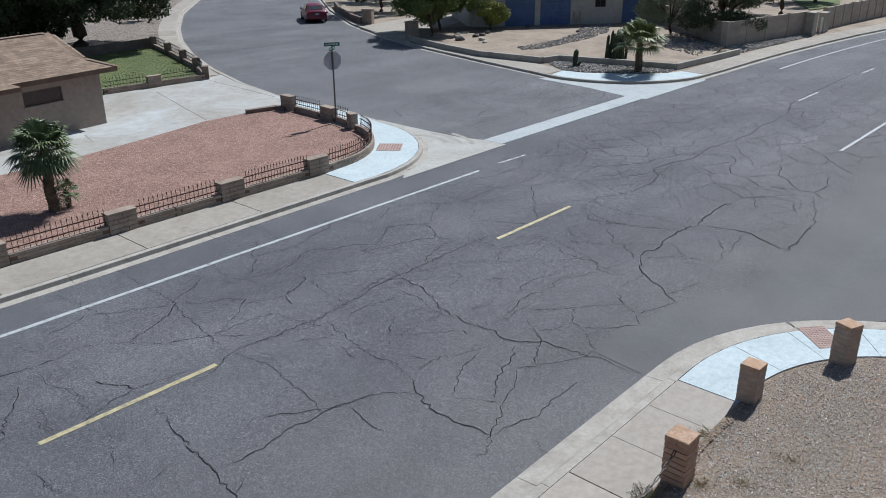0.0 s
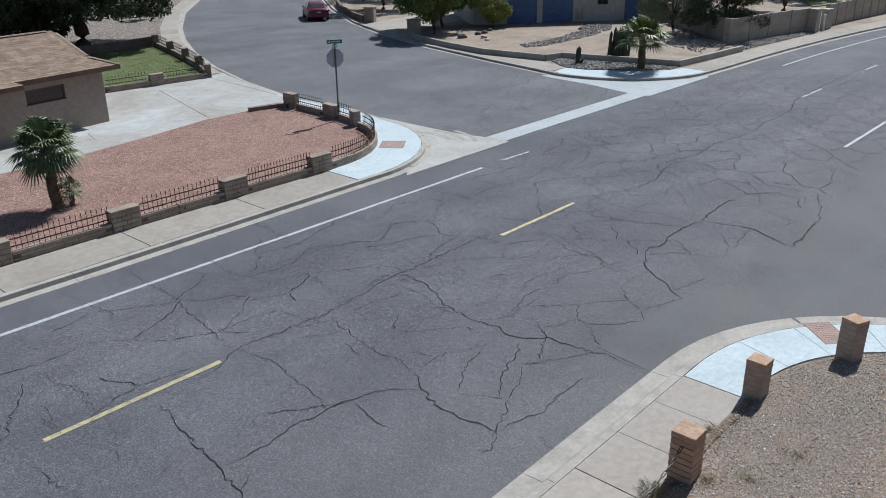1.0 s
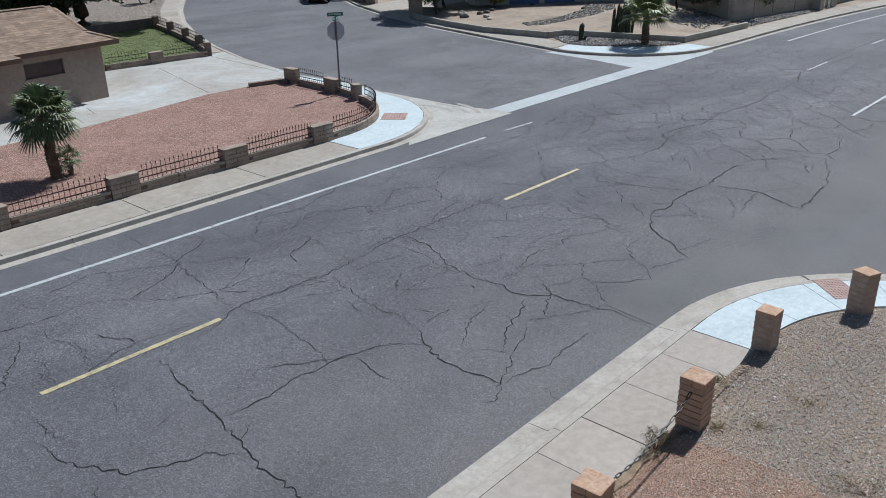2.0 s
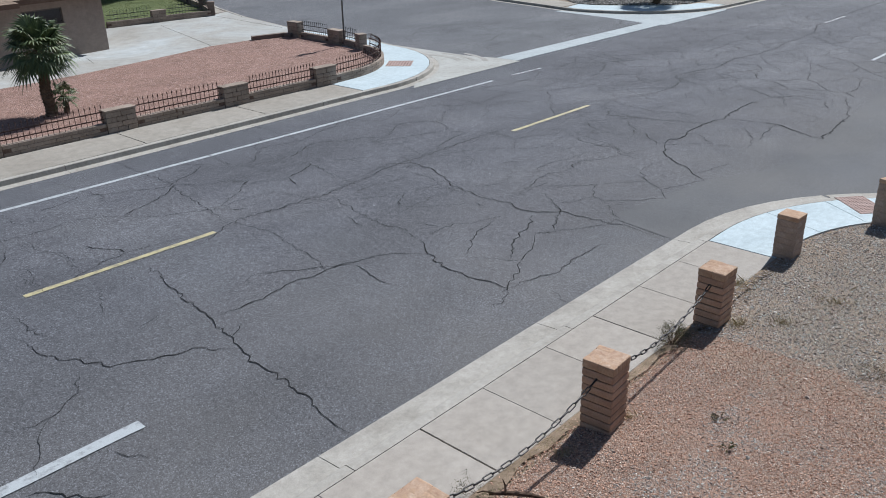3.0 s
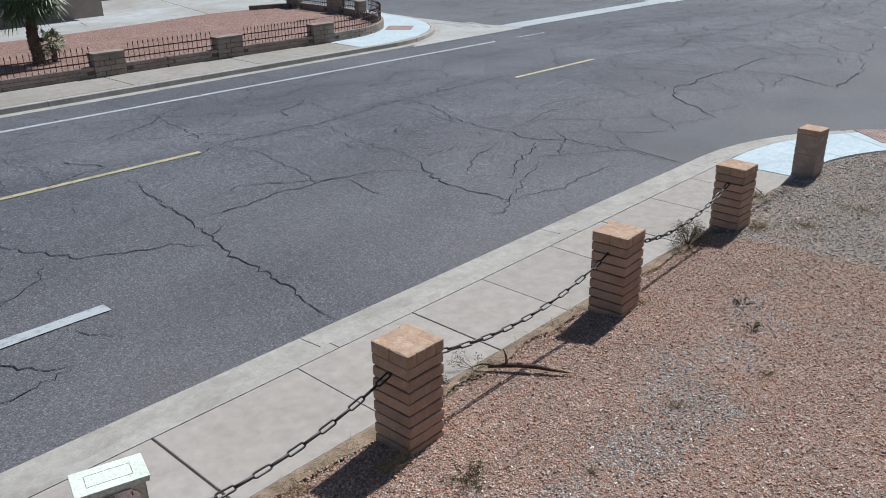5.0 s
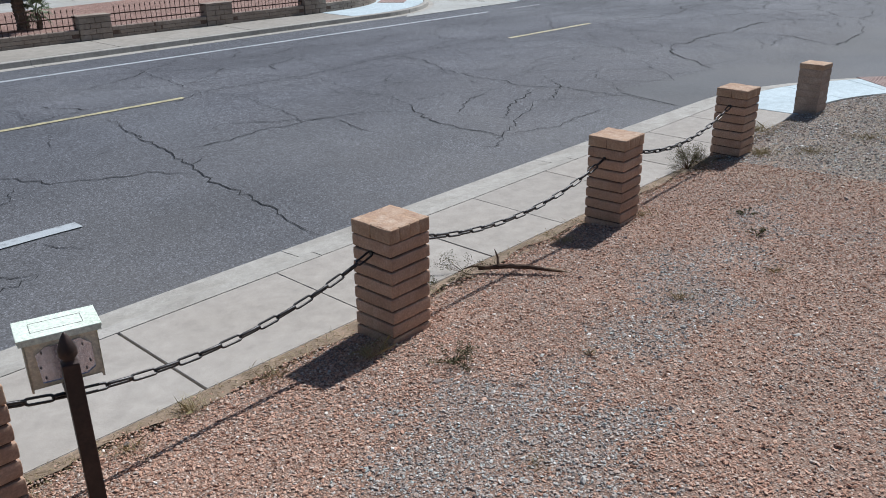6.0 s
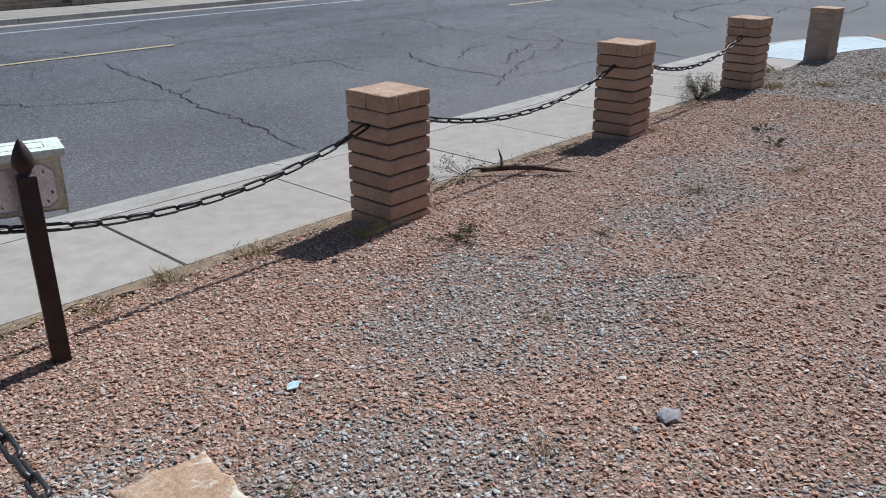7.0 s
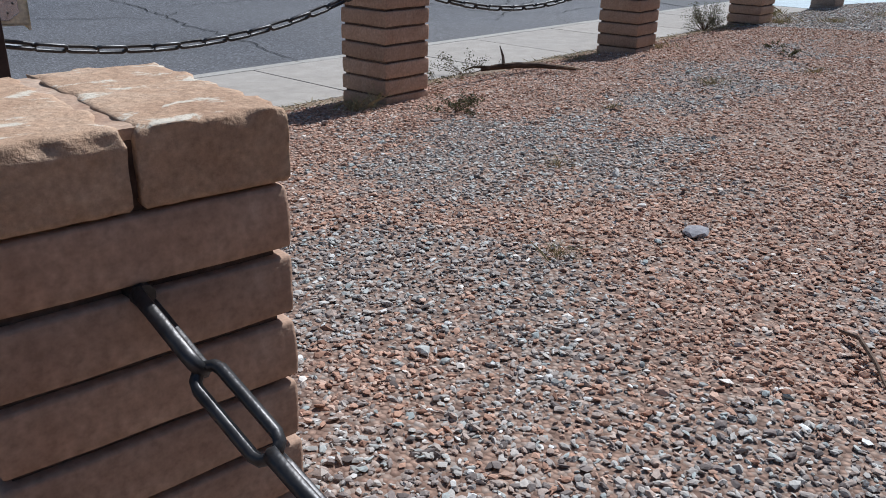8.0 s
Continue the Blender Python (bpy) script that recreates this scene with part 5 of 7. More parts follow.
for sx, sz in ((X0 + 0.08, 0.745), (X0 + 0.28, 0.745), (X0 + 0.08, 0.895), (X0 + 0.28, 0.89), (X0 + 0.305, 0.785), (X0 + 0.065, 0.81)):
    bm = bmesh.new()
    cylinder(bm, (sx, Y0 - 0.008, sz), (sx, Y0 - 0.016, sz), 0.005, 0.004, 8)
    part("screw", bm, IRON, body)

# ---------------------------------------------------------------- loose stones of the near yard
rng = np.random.default_rng(11)


def yard_cloud(n, x0, x1, y0, y1, smin, smax, seed, keep=None):
    rng = np.random.default_rng(seed)
    C, S = [], []
    xs, ys = rng.uniform(x0, x1, n), rng.uniform(y0, y1, n)
    sz = smin + (smax - smin) * rng.uniform(0, 1, n) ** 2.2
    for x, y, s in zip(xs, ys, sz):
        if not in_yard(x, y):
            continue
        if x < 9.6 and near_inner(x) - y < 0.15 + 0.16 * noise.noise((x * 1.7, 0, 2)) and rng.random() < 0.72:
            continue
        if keep and not keep(x, y):
            continue
        lift = 0.014 if 9.6 < x < 13.3 and near_inner(x) - y < 0.3 else 0.0
        C.append((x, y, yard_z(x, y) + lift + s * rng.uniform(0.0, 0.6)))
        S.append(s)
    return C, S


def grey_patch(x, y):
    """Above nought where the grey and tan stones lie, below where the pink ones do."""
    return noise.noise((x * 0.55 + 3, y * 0.55, 8)) + 0.45 * noise.noise((x * 1.9, y * 1.9, 2)) + 0.04 - 0.26 * min(1.0, max(0.0, (x - 3.2) / 0.9)) - 0.75 * min(1.0, max(0.0, (y - 2.3 - 0.08 * x) / 1.0)) + 0.16 * max(0.0, x - 8.0)


soft = lambda x, y: 1.3 * grey_patch(x, y) + 0.5 * noise.noise((x * 31, y * 31, 5))
ahead = lambda x, y: y > 0.16 * x - 0.7 + 0.5 * noise.noise((x * 3, y * 3, 1))
for grey_ones, mat, label in ((True, STONES, "loose grey and tan gravel of the yard"), (False, STONES_PINK, "loose pinkish gravel of the yard")):
    pick = (lambda x, y: soft(x, y) > 0) if grey_ones else (lambda x, y: soft(x, y) <= 0)
    C, S = yard_cloud(66000, 0.0, 3.8, 0.2, 4.42, 0.0050, 0.0140, 21, lambda x, y: pick(x, y) and ahead(x, y))
    scatter_stones("gravel", C, S, mat, label, "gravel", seed=31 + grey_ones)
    C, S = yard_cloud(76000, 3.8, 9.5, -1.5, 4.42, 0.0066, 0.0150, 23, lambda x, y: pick(x, y) and ahead(x, y))
    scatter_stones("gravel", C, S, mat, label, "gravel", seed=33 + grey_ones, unit=octa_unit)
C, S = yard_cloud(56000, 9.5, 16.6, -1.2, 5.0, 0.009, 0.019, 25)
scatter_stones("gravel", C, S, STONES, "loose grey and tan gravel of the yard", "gravel", seed=35, unit=octa_unit)
C, S = yard_cloud(22000, -3.0, 3.4, -2.6, 4.42, 0.008, 0.016, 27, lambda x, y: x < 0.05 or not ahead(x, y))
scatter_stones("gravel", C, S, STONES_PINK, "loose pinkish gravel of the yard", "gravel", seed=37, unit=octa_unit)
C, S = yard_cloud(9000, -7, 9.5, -7, 5.0, 0.009, 0.018, 29)
scatter_stones("gravel", C, S, STONES_PINK, "loose pinkish gravel of the yard", "gravel", seed=39, unit=octa_unit)
C, S = yard_cloud(60, 0.6, 9, 0.6, 4.2, 0.016, 0.030, 26)
scatter_stones("larger_stones", C, S, STONES, "larger loose stones among the gravel", "stones", flat=0.5, seed=36)


# ---------------------------------------------------------------- weeds, branch and litter
def weed(x, y, r, h, leafy, n, seed):
    """A low scrubby plant: thin forking stems with many tiny leaves, or a tuft of dry straw."""
    rng = np.random.default_rng(seed)
    z = yard_z(x, y) if y < near_inner(x) else 0.0
    if not leafy:
        a, d = rng.uniform(0, math.tau, n), np.abs(rng.normal(0, r * 0.5, n))
        spots = [(x + math.cos(t) * q, y + math.sin(t) * q, z - 0.004) for t, q in zip(a, d)]
        return blades("dry_grass", spots, h, DRY_GRASS, "tuft of dry straw-coloured grass", "dry grass", seed, 0.8, 0.0028)
    ob = thing("weed", "low scrubby green-brown weed growing in the gravel", "weed", m=Matrix.Translation((x, y, z)))
    bm, tips = bmesh.new(), []
    for k in range(max(8, n // 14)):
        a, e = rng.uniform(0, math.tau), rng.uniform(0.15, 1.25)
        d = Vector((math.cos(a) * math.cos(e) * r * 1.2, math.sin(a) * math.cos(e) * r * 1.2, math.sin(e) * h))
        b = d * 0.55 + Vector((rng.normal(0, 0.06), rng.normal(0, 0.06), 0.02)) * r
        tube(bm, [Vector((0, 0, -0.01)), b, d], [0.0022, 0.0016, 0.0007], 4)
        tips += [b.lerp(d, t) for t in (0.0, 0.35, 0.7, 1.0)]
    tagged(part("stem_tangle", bm, DEAD_WOOD, ob), kind="stuff")
    leaf_cloud("leaves", [(p.x, p.y, max(0.01, p.z), r * 0.16, h * 0.14) for p in tips], n * 3, 0.008, WEED, ob, seed, 0, 0.45)
    return ob


for k, (x, y, r, h, leafy, n) in enumerate((
    (3.46, 3.28, 0.17, 0.12, 1, 260), (8.98, 4.33, 0.26, 0.33, 1, 800), (9.27, 4.46, 0.16, 0.2, 1, 260), (7.61, 2.99, 0.09, 0.07, 1, 90), (7.13, 2.68, 0.10, 0.07, 1, 110),
    (4.83, 4.37, 0.26, 0.22, 1, 190), (4.45, 4.34, 0.14, 0.10, 1, 110), (10, 3.86, 0.25, 0.10, 0, 300), (10.43, 3.36, 0.3, 0.08, 0, 260),
    (3.16, 3.84, 0.16, 0.11, 0, 190), (3.3, 3.82, 0.06, 0.17, 0, 40), (1.96, 4.22, 0.14, 0.11, 0, 150), (1.48, 4.12, 0.22, 0.06, 0, 180), (2.58, 4.17, 0.22, 0.06, 0, 180), (0.86, 4.09, 0.2, 0.06, 0, 120),
    (9.76, 1.61, 0.5, 0.10, 1, 420), (8.42, 1.36, 0.3, 0.07, 0, 200), (11.48, 2.99, 0.5, 0.08, 0, 300), (11.39, 4.47, 0.25, 0.12, 0, 240), (5.93, 4.05, 0.18, 0.08, 0, 150), (6.99, 3.84, 0.2, 0.08, 0, 150),
    (1.96, 1.52, 0.08, 0.06, 0, 50), (1.15, 2.03, 0.07, 0.05, 0, 50), (5.36, 2.56, 0.16, 0.07, 0, 110), (6.32, 2.2, 0.14, 0.06, 0, 90), (4.12, 2.62, 0.1, 0.05, 0, 60), (2.87, 2.16, 0.1, 0.05, 0, 60))):
    weed(x, y, r, h, leafy, n, 100 + k)

# straw and chaff blown against the pavement edge
rng = np.random.default_rng(77)
spots = []
for k in range(5200):
    x = rng.uniform(0.2, 13.0)
    y = near_inner(x) - abs(rng.normal(0, 0.16)) - 0.01
    if noise.noise((x * 0.9, 3, 1)) + rng.uniform(-0.4, 0.4) > -0.1:
        spots.append((x, y, yard_z(x, y) + 0.012))
blades("straw_litter", spots, 0.022, DRY_GRASS, "dry straw and chaff along the pavement edge", "straw", 78, 1.7, 0.0035)

branch = thing("fallen_branch", "broken dry branch lying on the gravel", "branch", m=Matrix.Translation((0, 0, 0)))
bm = bmesh.new()
zz = lambda x, y: yard_z(x, y) + 0.03
pts = [Vector((x, y, zz(x, y) + h)) for x, y, h in ((4.86, 4.24, 0.01), (4.92, 4.14, 0.025), (5.0, 4.0, 0.035), (5.08, 3.84, 0.03), (5.14, 3.70, 0.015), (5.2, 3.58, 0.0))]
tube(bm, pts, [0.012, 0.022, 0.024, 0.021, 0.015, 0.006])
part("stem", bm, DEAD_WOOD, branch)
bm = bmesh.new()
tube(bm, [Vector((4.94, 4.08, 0.10)), Vector((4.98, 4.12, 0.16)), Vector((4.96, 4.14, 0.24))], [0.016, 0.011, 0.004])
tube(bm, [Vector((4.90, 4.16, 0.08)), Vector((4.84, 4.30, 0.07)), Vector((4.8, 4.36, 0.04))], [0.012, 0.009, 0.004])
part("twig", bm, DEAD_WOOD, branch)
bm = bmesh.new()
tube(bm, [Vector((5.13, 3.72, zz(5.13, 3.72) + 0.028)), Vector((5.19, 3.61, zz(5.19, 3.61) + 0.012)), Vector((5.23, 3.52, zz(5.23, 3.52)))], [0.012, 0.012, 0.003])
part("split_end", bm, PALE_WOOD, branch, "pale splintered end")
bm = bmesh.new()
slab(bm, [(1.57, 2.58), (1.61, 2.555), (1.645, 2.585), (1.63, 2.615), (1.595, 2.61)], 0.0, 0.004)
for v in bm.verts:
    v.co.z += yard_z(1.6, 2.58) + 0.018 + 0.02 * noise.noise(v.co * 20)
solo("paper_scrap", bm, LITTER, "crumpled pale blue paper scrap on the gravel", "paper scrap")
bm = bmesh.new()
bmesh.ops.create_icosphere(bm, subdivisions=2, radius=0.06, matrix=Matrix.LocRotScale((2.47, 1.27, yard_z(2.47, 1.27) + 0.012), None, (1.0, 0.75, 0.3)))
for v in bm.verts:
    v.co += Vector((noise.noise(v.co * 22), noise.noise(v.co * 21 + Vector((5, 0, 0))), 0)) * 0.018
solo("flat_stone", bm, stained("mauve_stone", (0.31, 0.295, 0.305), (0.26, 0.245, 0.255), (0.37, 0.355, 0.365), 0.9, 60, 9.0, 0.3), "flat greyish mauve stone on the gravel", "stone", smooth=False)
bm = bmesh.new()
tube(bm, [Vector((2.02, 0.63, 0.15)), Vector((1.98, 0.57, 0.165)), Vector((1.88, 0.50, 0.16)), Vector((1.80, 0.45, 0.145))], [0.004, 0.007, 0.006, 0.003], 6)
solo("twig", bm, DEAD_WOOD, "short dark twig lying on the gravel", "twig")


# ---------------------------------------------------------------- far block fence with railings
def block_mesh(sx, sy, sz, seed, mat):
    bm = bmesh.new()
    box(bm, -sx / 2, sx / 2, -sy / 2, sy / 2, -sz / 2, sz / 2, 0.008)
    for v in bm.verts:
        v.co += Vector((noise.noise(v.co * 9 + Vector((seed, 0, 0))), noise.noise(v.co * 9 + Vector((0, seed, 0))), 0)) * 0.004
    return mesh_of(bm, "block", mat)


BLOCKS = [block_mesh(0.392, 0.20, 0.092, k, BLOCK) for k in range(3)]
HALF = [block_mesh(0.30, 0.26, 0.142, 9 + k, BLOCK) for k in range(3)]


def block_wall(parent, pts, courses, z0=0.0, meshes=None, pitch=0.1):
    """Courses of blocks in running bond along a plan path."""
    P = resample(pts, 0.05)
    L = [0.0]
    for a, b in zip(P, P[1:]):
        L.append(L[-1] + (b - a).length)
    total = L[-1]
    n = max(1, round(total / 0.4))
    rng = random.Random(int(total * 100))
    core = bmesh.new()
    sweep(core, [tuple(p) for p in resample(pts, 0.4)], [(0.085, z0 - 0.2), (0.085, z0 + courses * pitch - 0.012), (-0.085, z0 + courses * pitch - 0.012), (-0.085, z0 - 0.2)])
    part("mortar_core", core, MORTAR, parent)
    for c in range(courses):
        shift = 0.2 if c % 2 else 0.0
        for k in range(n + (1 if c % 2 else 0)):
            s = (k + 0.5) * total / n - shift
            if s < 0.1 or s > total - 0.1:
                continue
            i = min(range(len(L)), key=lambda j: abs(L[j] - s))
            d = P[min(i + 1, len(P) - 1)] - P[max(i - 1, 0)]
            link_piece("block", rng.choice(meshes or BLOCKS), parent, pose(P[i].x, P[i].y, z0 + (c + 0.5) * pitch, 0, 0, math.degrees(math.atan2(d.y, d.x))))


def pillar(x, y, yaw, label, w=0.88, d=0.34, h=0.62, mat=None):
    """A short block pier, longer than deep, with a flat cap."""
    ob = thing("fence_pier", label, "fence pier", "piers of the block fence", pose(x, y, 0, 0, 0, yaw))
    bm = bmesh.new()
    box(bm, -w / 2 + 0.02, w / 2 - 0.02, -d / 2 + 0.02, d / 2 - 0.02, -0.2, h - 0.02)
    part("mortar_core", bm, MORTAR, ob)
    rng = random.Random(int(x * 77))
    rows = 4
    for c in range(rows):
        n = 3 if c % 2 == 0 else 2
        for k in range(n):
            bm = bmesh.new()
            a, b = -w / 2 + w * k / n + 0.006, -w / 2 + w * (k + 1) / n - 0.006
            box(bm, a, b, -d / 2, d / 2, c * (h - 0.06) / rows + 0.004, (c + 1) * (h - 0.06) / rows - 0.006, 0.008)
            part("block", bm, mat or BLOCK, ob)
    bm = bmesh.new()
    box(bm, -w / 2 - 0.012, w / 2 + 0.012, -d / 2 - 0.012, d / 2 + 0.012, h - 0.058, h, 0.012)
    part("cap", bm, mat or BLOCK, ob)
    return ob


def railing(pts, z0, height, label, step=0.125, mat=None, rails=(0.10, 0.30)):
    """Iron railing of pointed pickets and two rails, standing on the low wall."""
    P = resample(pts, 0.025)
    ob = thing("railing", label, "railing", "railings on the block fence")
    bm = bmesh.new()
    cylinder(bm, (0, 0, -0.02), (0, 0, height - 0.05), 0.0085, 0.0085, 5)
    cylinder(bm, (0, 0, height - 0.06), (0, 0, height - 0.035), 0.010, 0.02, 5)
    cylinder(bm, (0, 0, height - 0.035), (0, 0, height + 0.03), 0.02, 0.002, 5)
    me = mesh_of(bm, "picket", mat or RUST_IRON)
    run = 0.0
    for a, b in zip(P, P[1:]):
        run += (b - a).length
        if run >= step:
            run = 0.0
            link_piece("picket", me, ob, Matrix.Translation((b.x, b.y, z0)))
    for r in rails:
        bm = bmesh.new()
        sweep(bm, [tuple(p) for p in resample(pts, 0.3)], [(0.012, z0 + r), (0.012, z0 + r + 0.028), (-0.012, z0 + r + 0.028), (-0.012, z0 + r)])
        part("rail", bm, mat or RUST_IRON, ob)
    return ob


FY = 21.47
fence = thing("block_fence", "low tan block wall carrying an iron railing", "block fence")
piers = [6.19, 9.83, 13.57, 17.12]
for x in [-16.2, -12.45, -8.7, -4.95, -1.2, 2.5] + piers:
    pillar(x, FY + 0.05, 0, "tan block pier of the low fence with a flat cap")
edges = [-16.2, -12.45, -8.7, -4.95, -1.2, 2.5] + piers
for a, b in zip(edges, edges[1:]):
    block_wall(fence, [(a + 0.45, FY), (b - 0.45, FY)], 3, -0.02)
    railing([(a + 0.46, FY), (b - 0.46, FY)], 0.28, 0.50, "rusty brown pointed iron railing on a low block wall")
curve = [(17.57, FY)] + arc(*FENCE_C, 4.42, -86, -12, 16)
block_wall(fence, curve, 3, -0.02)
railing(curve[:-1], 0.28, 0.50, "rusty brown curved iron railing on a low block wall")
pillar(22.4, 25.45, 72, "tan block pier with a bright flat cap", 0.42, 0.34, 0.66)
curve2 = [(22.5, 25.72), (22.63, 26.35), (22.69, 26.88)]
block_wall(fence, curve2, 3, -0.02)
railing(curve2, 0.28, 0.50, "dark iron railing on a low block wall", mat=IRON)
pillar(22.73, 27.35, 84, "shaded block pier beside the street sign", 0.85, 0.34, 0.62)
curve3 = [(22.76, 27.83), (22.87, 29.84)]
block_wall(fence, curve3, 3, -0.02)
railing(curve3, 0.28, 0.50, "dark iron railing on a low block wall", mat=IRON)
pillar(22.88, 30.32, 88, "tan block end pier beside the driveway", 0.75, 0.36, 0.70)
bm = bmesh.new()
slab(bm, [(22.78, 30.37), (22.71, 30.95), (21.13, 31.28), (21.04, 31.06), (22.47, 30.73), (22.56, 30.31)], -0.1, 0.20)
solo("low_wall", bm, BLOCK_DARK_AND_SHADED, "low dark block wall at the driveway edge", "low wall")

# lawn fence by the driveway
lawn_fence = thing("lawn_fence", "low dark block wall round the lawn", "block fence")
pts = [(19.06, 40.44), (24.68, 39.98)]
block_wall(lawn_fence, pts, 3, 0.0)
railing([(19.12, 40.43), (21.31, 40.26)], 0.3, 0.5, "thin dark iron railing on the lawn wall", 0.16, IRON)
railing([(22.25, 40.18), (24.47, 40)], 0.3, 0.5, "thin dark iron railing on the lawn wall", 0.16, IRON)
pillar(21.78, 40.22, -5, "block pier in the lawn wall", 0.75, 0.3, 0.62)
# corner and side piers stand in shade, painted with the darker block
pillar(24.86, 40.1, 55, "block corner pier of the lawn wall, shade in its dark colour", 0.4, 0.36, 0.72, BLOCK_DARK_AND_SHADED)
side = [(24.95, 40.38), (26.3, 43.43), (27.81, 48.21), (29.2, 53.19)]
block_wall(lawn_fence, side, 3, 0.0)
for k, (a, b) in enumerate(((0.02, 0.17), (0.22, 0.42), (0.48, 0.68), (0.74, 0.95))):
    P = resample(side, 0.2)
    pa, pb = P[int(a * (len(P) - 1))], P[int(b * (len(P) - 1))]
    railing([tuple(pa), tuple(pb)], 0.3, 0.55, "thin dark iron railing on the lawn wall", 0.16, IRON)
for t in (0.195, 0.45, 0.71, 0.98):
    p = resample(side, 0.2)[int(t * (len(resample(side, 0.2)) - 1))]
    pillar(p.x, p.y, 66, "block pier in the lawn wall, shade in its dark colour", 0.42, 0.4, 0.78, BLOCK_DARK_AND_SHADED)
bm = bmesh.new()
sweep(bm, [(29.23, 53.37), (24.88, 52.9), (17.06, 53.03)], [(0.1, -0.2), (0.1, 0.62), (-0.1, 0.62), (-0.1, -0.2)])
solo("garden_wall", bm, BLOCK_DARK_AND_SHADED, "dark brown block wall behind the lawn", "garden wall")

# ---------------------------------------------------------------- tan house
house = thing("house", "tan stucco house with a shingled hip roof", "house", m=pose(16.08, 34.39, 0, 0, 0, 9))
W, D, H = 16.0, 5.1, 2.32
T = 0.2
wx0, wx1, wz0, wz1 = -3.56, -1.84, 1.36, 1.96
for q in ((-W, wx0, 0, T, -0.2, H), (wx1, 0, 0, T, -0.2, H), (wx0, wx1, 0, T, -0.2, wz0), (wx0, wx1, 0, T, wz1, H), (-T, 0, T, D, -0.2, H), (-W, -W + T, T, D, -0.2, H), (-W + T, -T, D - T, D, -0.2, H)):
    bm = bmesh.new()
    box(bm, *q)
    part("wall", bm, STUCCO, house)
bm = bmesh.new()
for q in ((wx0, wx1, 0.05, 0.11, wz0, wz0 + 0.05), (wx0, wx1, 0.05, 0.11, wz1 - 0.05, wz1), (wx0, wx0 + 0.05, 0.05, 0.11, wz0, wz1), (wx1 - 0.05, wx1, 0.05, 0.11, wz0, wz1)):
    box(bm, *q)
win = part("window", bm, TRIM, house, "dark framed slider window")
bm = bmesh.new()
box(bm, wx0, wx1, 0.075, 0.085, wz0, wz1)
part("pane", bm, DARK_GLASS, win)
bm = bmesh.new()
box(bm, wx0 - 0.05, wx1 + 0.05, -0.04, 0.06, wz0 - 0.07, wz0 - 0.004, 0.008)
part("sill", bm, STUCCO, win)
OV = 0.55
bm = bmesh.new()
for q in ((-W - OV, OV, -OV, -OV + 0.04, H - 0.06, H + 0.13), (OV - 0.04, OV, -OV, D + OV, H - 0.06, H + 0.13), (-W - OV, OV, D + OV - 0.04, D + OV, H - 0.06, H + 0.13)):
    box(bm, *q)
part("fascia", bm, FASCIA, house)
bm = bmesh.new()
box(bm, -W - OV + 0.04, OV - 0.04, -OV + 0.04, D + OV - 0.04, H - 0.03, H - 0.004)
part("soffit", bm, FASCIA, house)


def shingles(bm, corners, course, seed):
    """Cover a sloping quad or triangle (eave left, eave right, ridge right, ridge left) with stepped rows of single shingles."""
    rng = random.Random(seed)
    a, b, c, d = (Vector(p) for p in corners)
    slope = ((d - a).length + (c - b).length) / 2
    n = int(slope / course)
    nrm = (b - a).cross(d - a).normalized()
    for k in range(n):
        t0, t1 = k / n, (k + 1.25) / n
        t1 = min(t1, 1.0)
        l0, r0, l1, r1 = a.lerp(d, t0), b.lerp(c, t0), a.lerp(d, t1), b.lerp(c, t1)
        m = max(1, int((r0 - l0).length / 0.34))
        cuts = [0.0] + sorted(min(1, max(0, (i + rng.uniform(-0.25, 0.25)) / m)) for i in range(1, m)) + [1.0]
        for u, w in zip(cuts, cuts[1:]):
            lift = nrm * (0.007 + rng.uniform(0, 0.004))
            v = [bm.verts.new(p) for p in (l0.lerp(r0, u) + lift, l0.lerp(r0, w) + lift, l1.lerp(r1, w) + nrm * 0.004, l1.lerp(r1, u) + nrm * 0.004)]
            bm.faces.new(v)
            q = [bm.verts.new(p) for p in (l0.lerp(r0, u), l0.lerp(r0, w))]
            bm.faces.new((v[0], q[0], q[1], v[1]))


ex0, ex1, ey0, ey1 = -W - OV, OV, -OV, D + OV
run = (ey1 - ey0) / 2
rz = H + 0.13 + run * 0.42
A, B, Cc, Dd = (ex0, ey0, H + 0.13), (ex1, ey0, H + 0.13), (ex1, ey1, H + 0.13), (ex0, ey1, H + 0.13)
GB = 0.9  # run of the short hip below the gablet
gz = H + 0.13 + GB * 0.42
G0, G1, G2, G3 = (ex0 + GB, ey0 + GB, gz), (ex1 - GB, ey0 + GB, gz), (ex1 - GB, ey1 - GB, gz), (ex0 + GB, ey1 - GB, gz)
R0, R1 = (ex0 + GB, (ey0 + ey1) / 2, rz), (ex1 - GB, (ey0 + ey1) / 2, rz)
bm = bmesh.new()
shingles(bm, (A, B, G1, G0), 0.16, 1)
shingles(bm, (G0, G1, R1, R0), 0.16, 5)
shingles(bm, (B, Cc, G2, G1), 0.16, 2)
shingles(bm, (Cc, Dd, G3, G2), 0.4, 3)
shingles(bm, (G2, G3, R0, R1), 0.4, 8)
shingles(bm, (Dd, A, G0, G3), 0.4, 4)
part("shingles", bm, SHINGLE, house)
bm = bmesh.new()
vs = {k: bm.verts.new(p) for k, p in (("A", A), ("B", B), ("C", Cc), ("D", Dd), ("E", G0), ("F", G1), ("G", G2), ("H", G3), ("R", R0), ("S", R1))}
for f in ("ABFE", "BCGF", "CDHG", "DAEH", "EFSR", "GHRS", "FGS", "HER"):
    bm.faces.new([vs[k] for k in f])
part("roof_deck", bm, FASCIA, house)
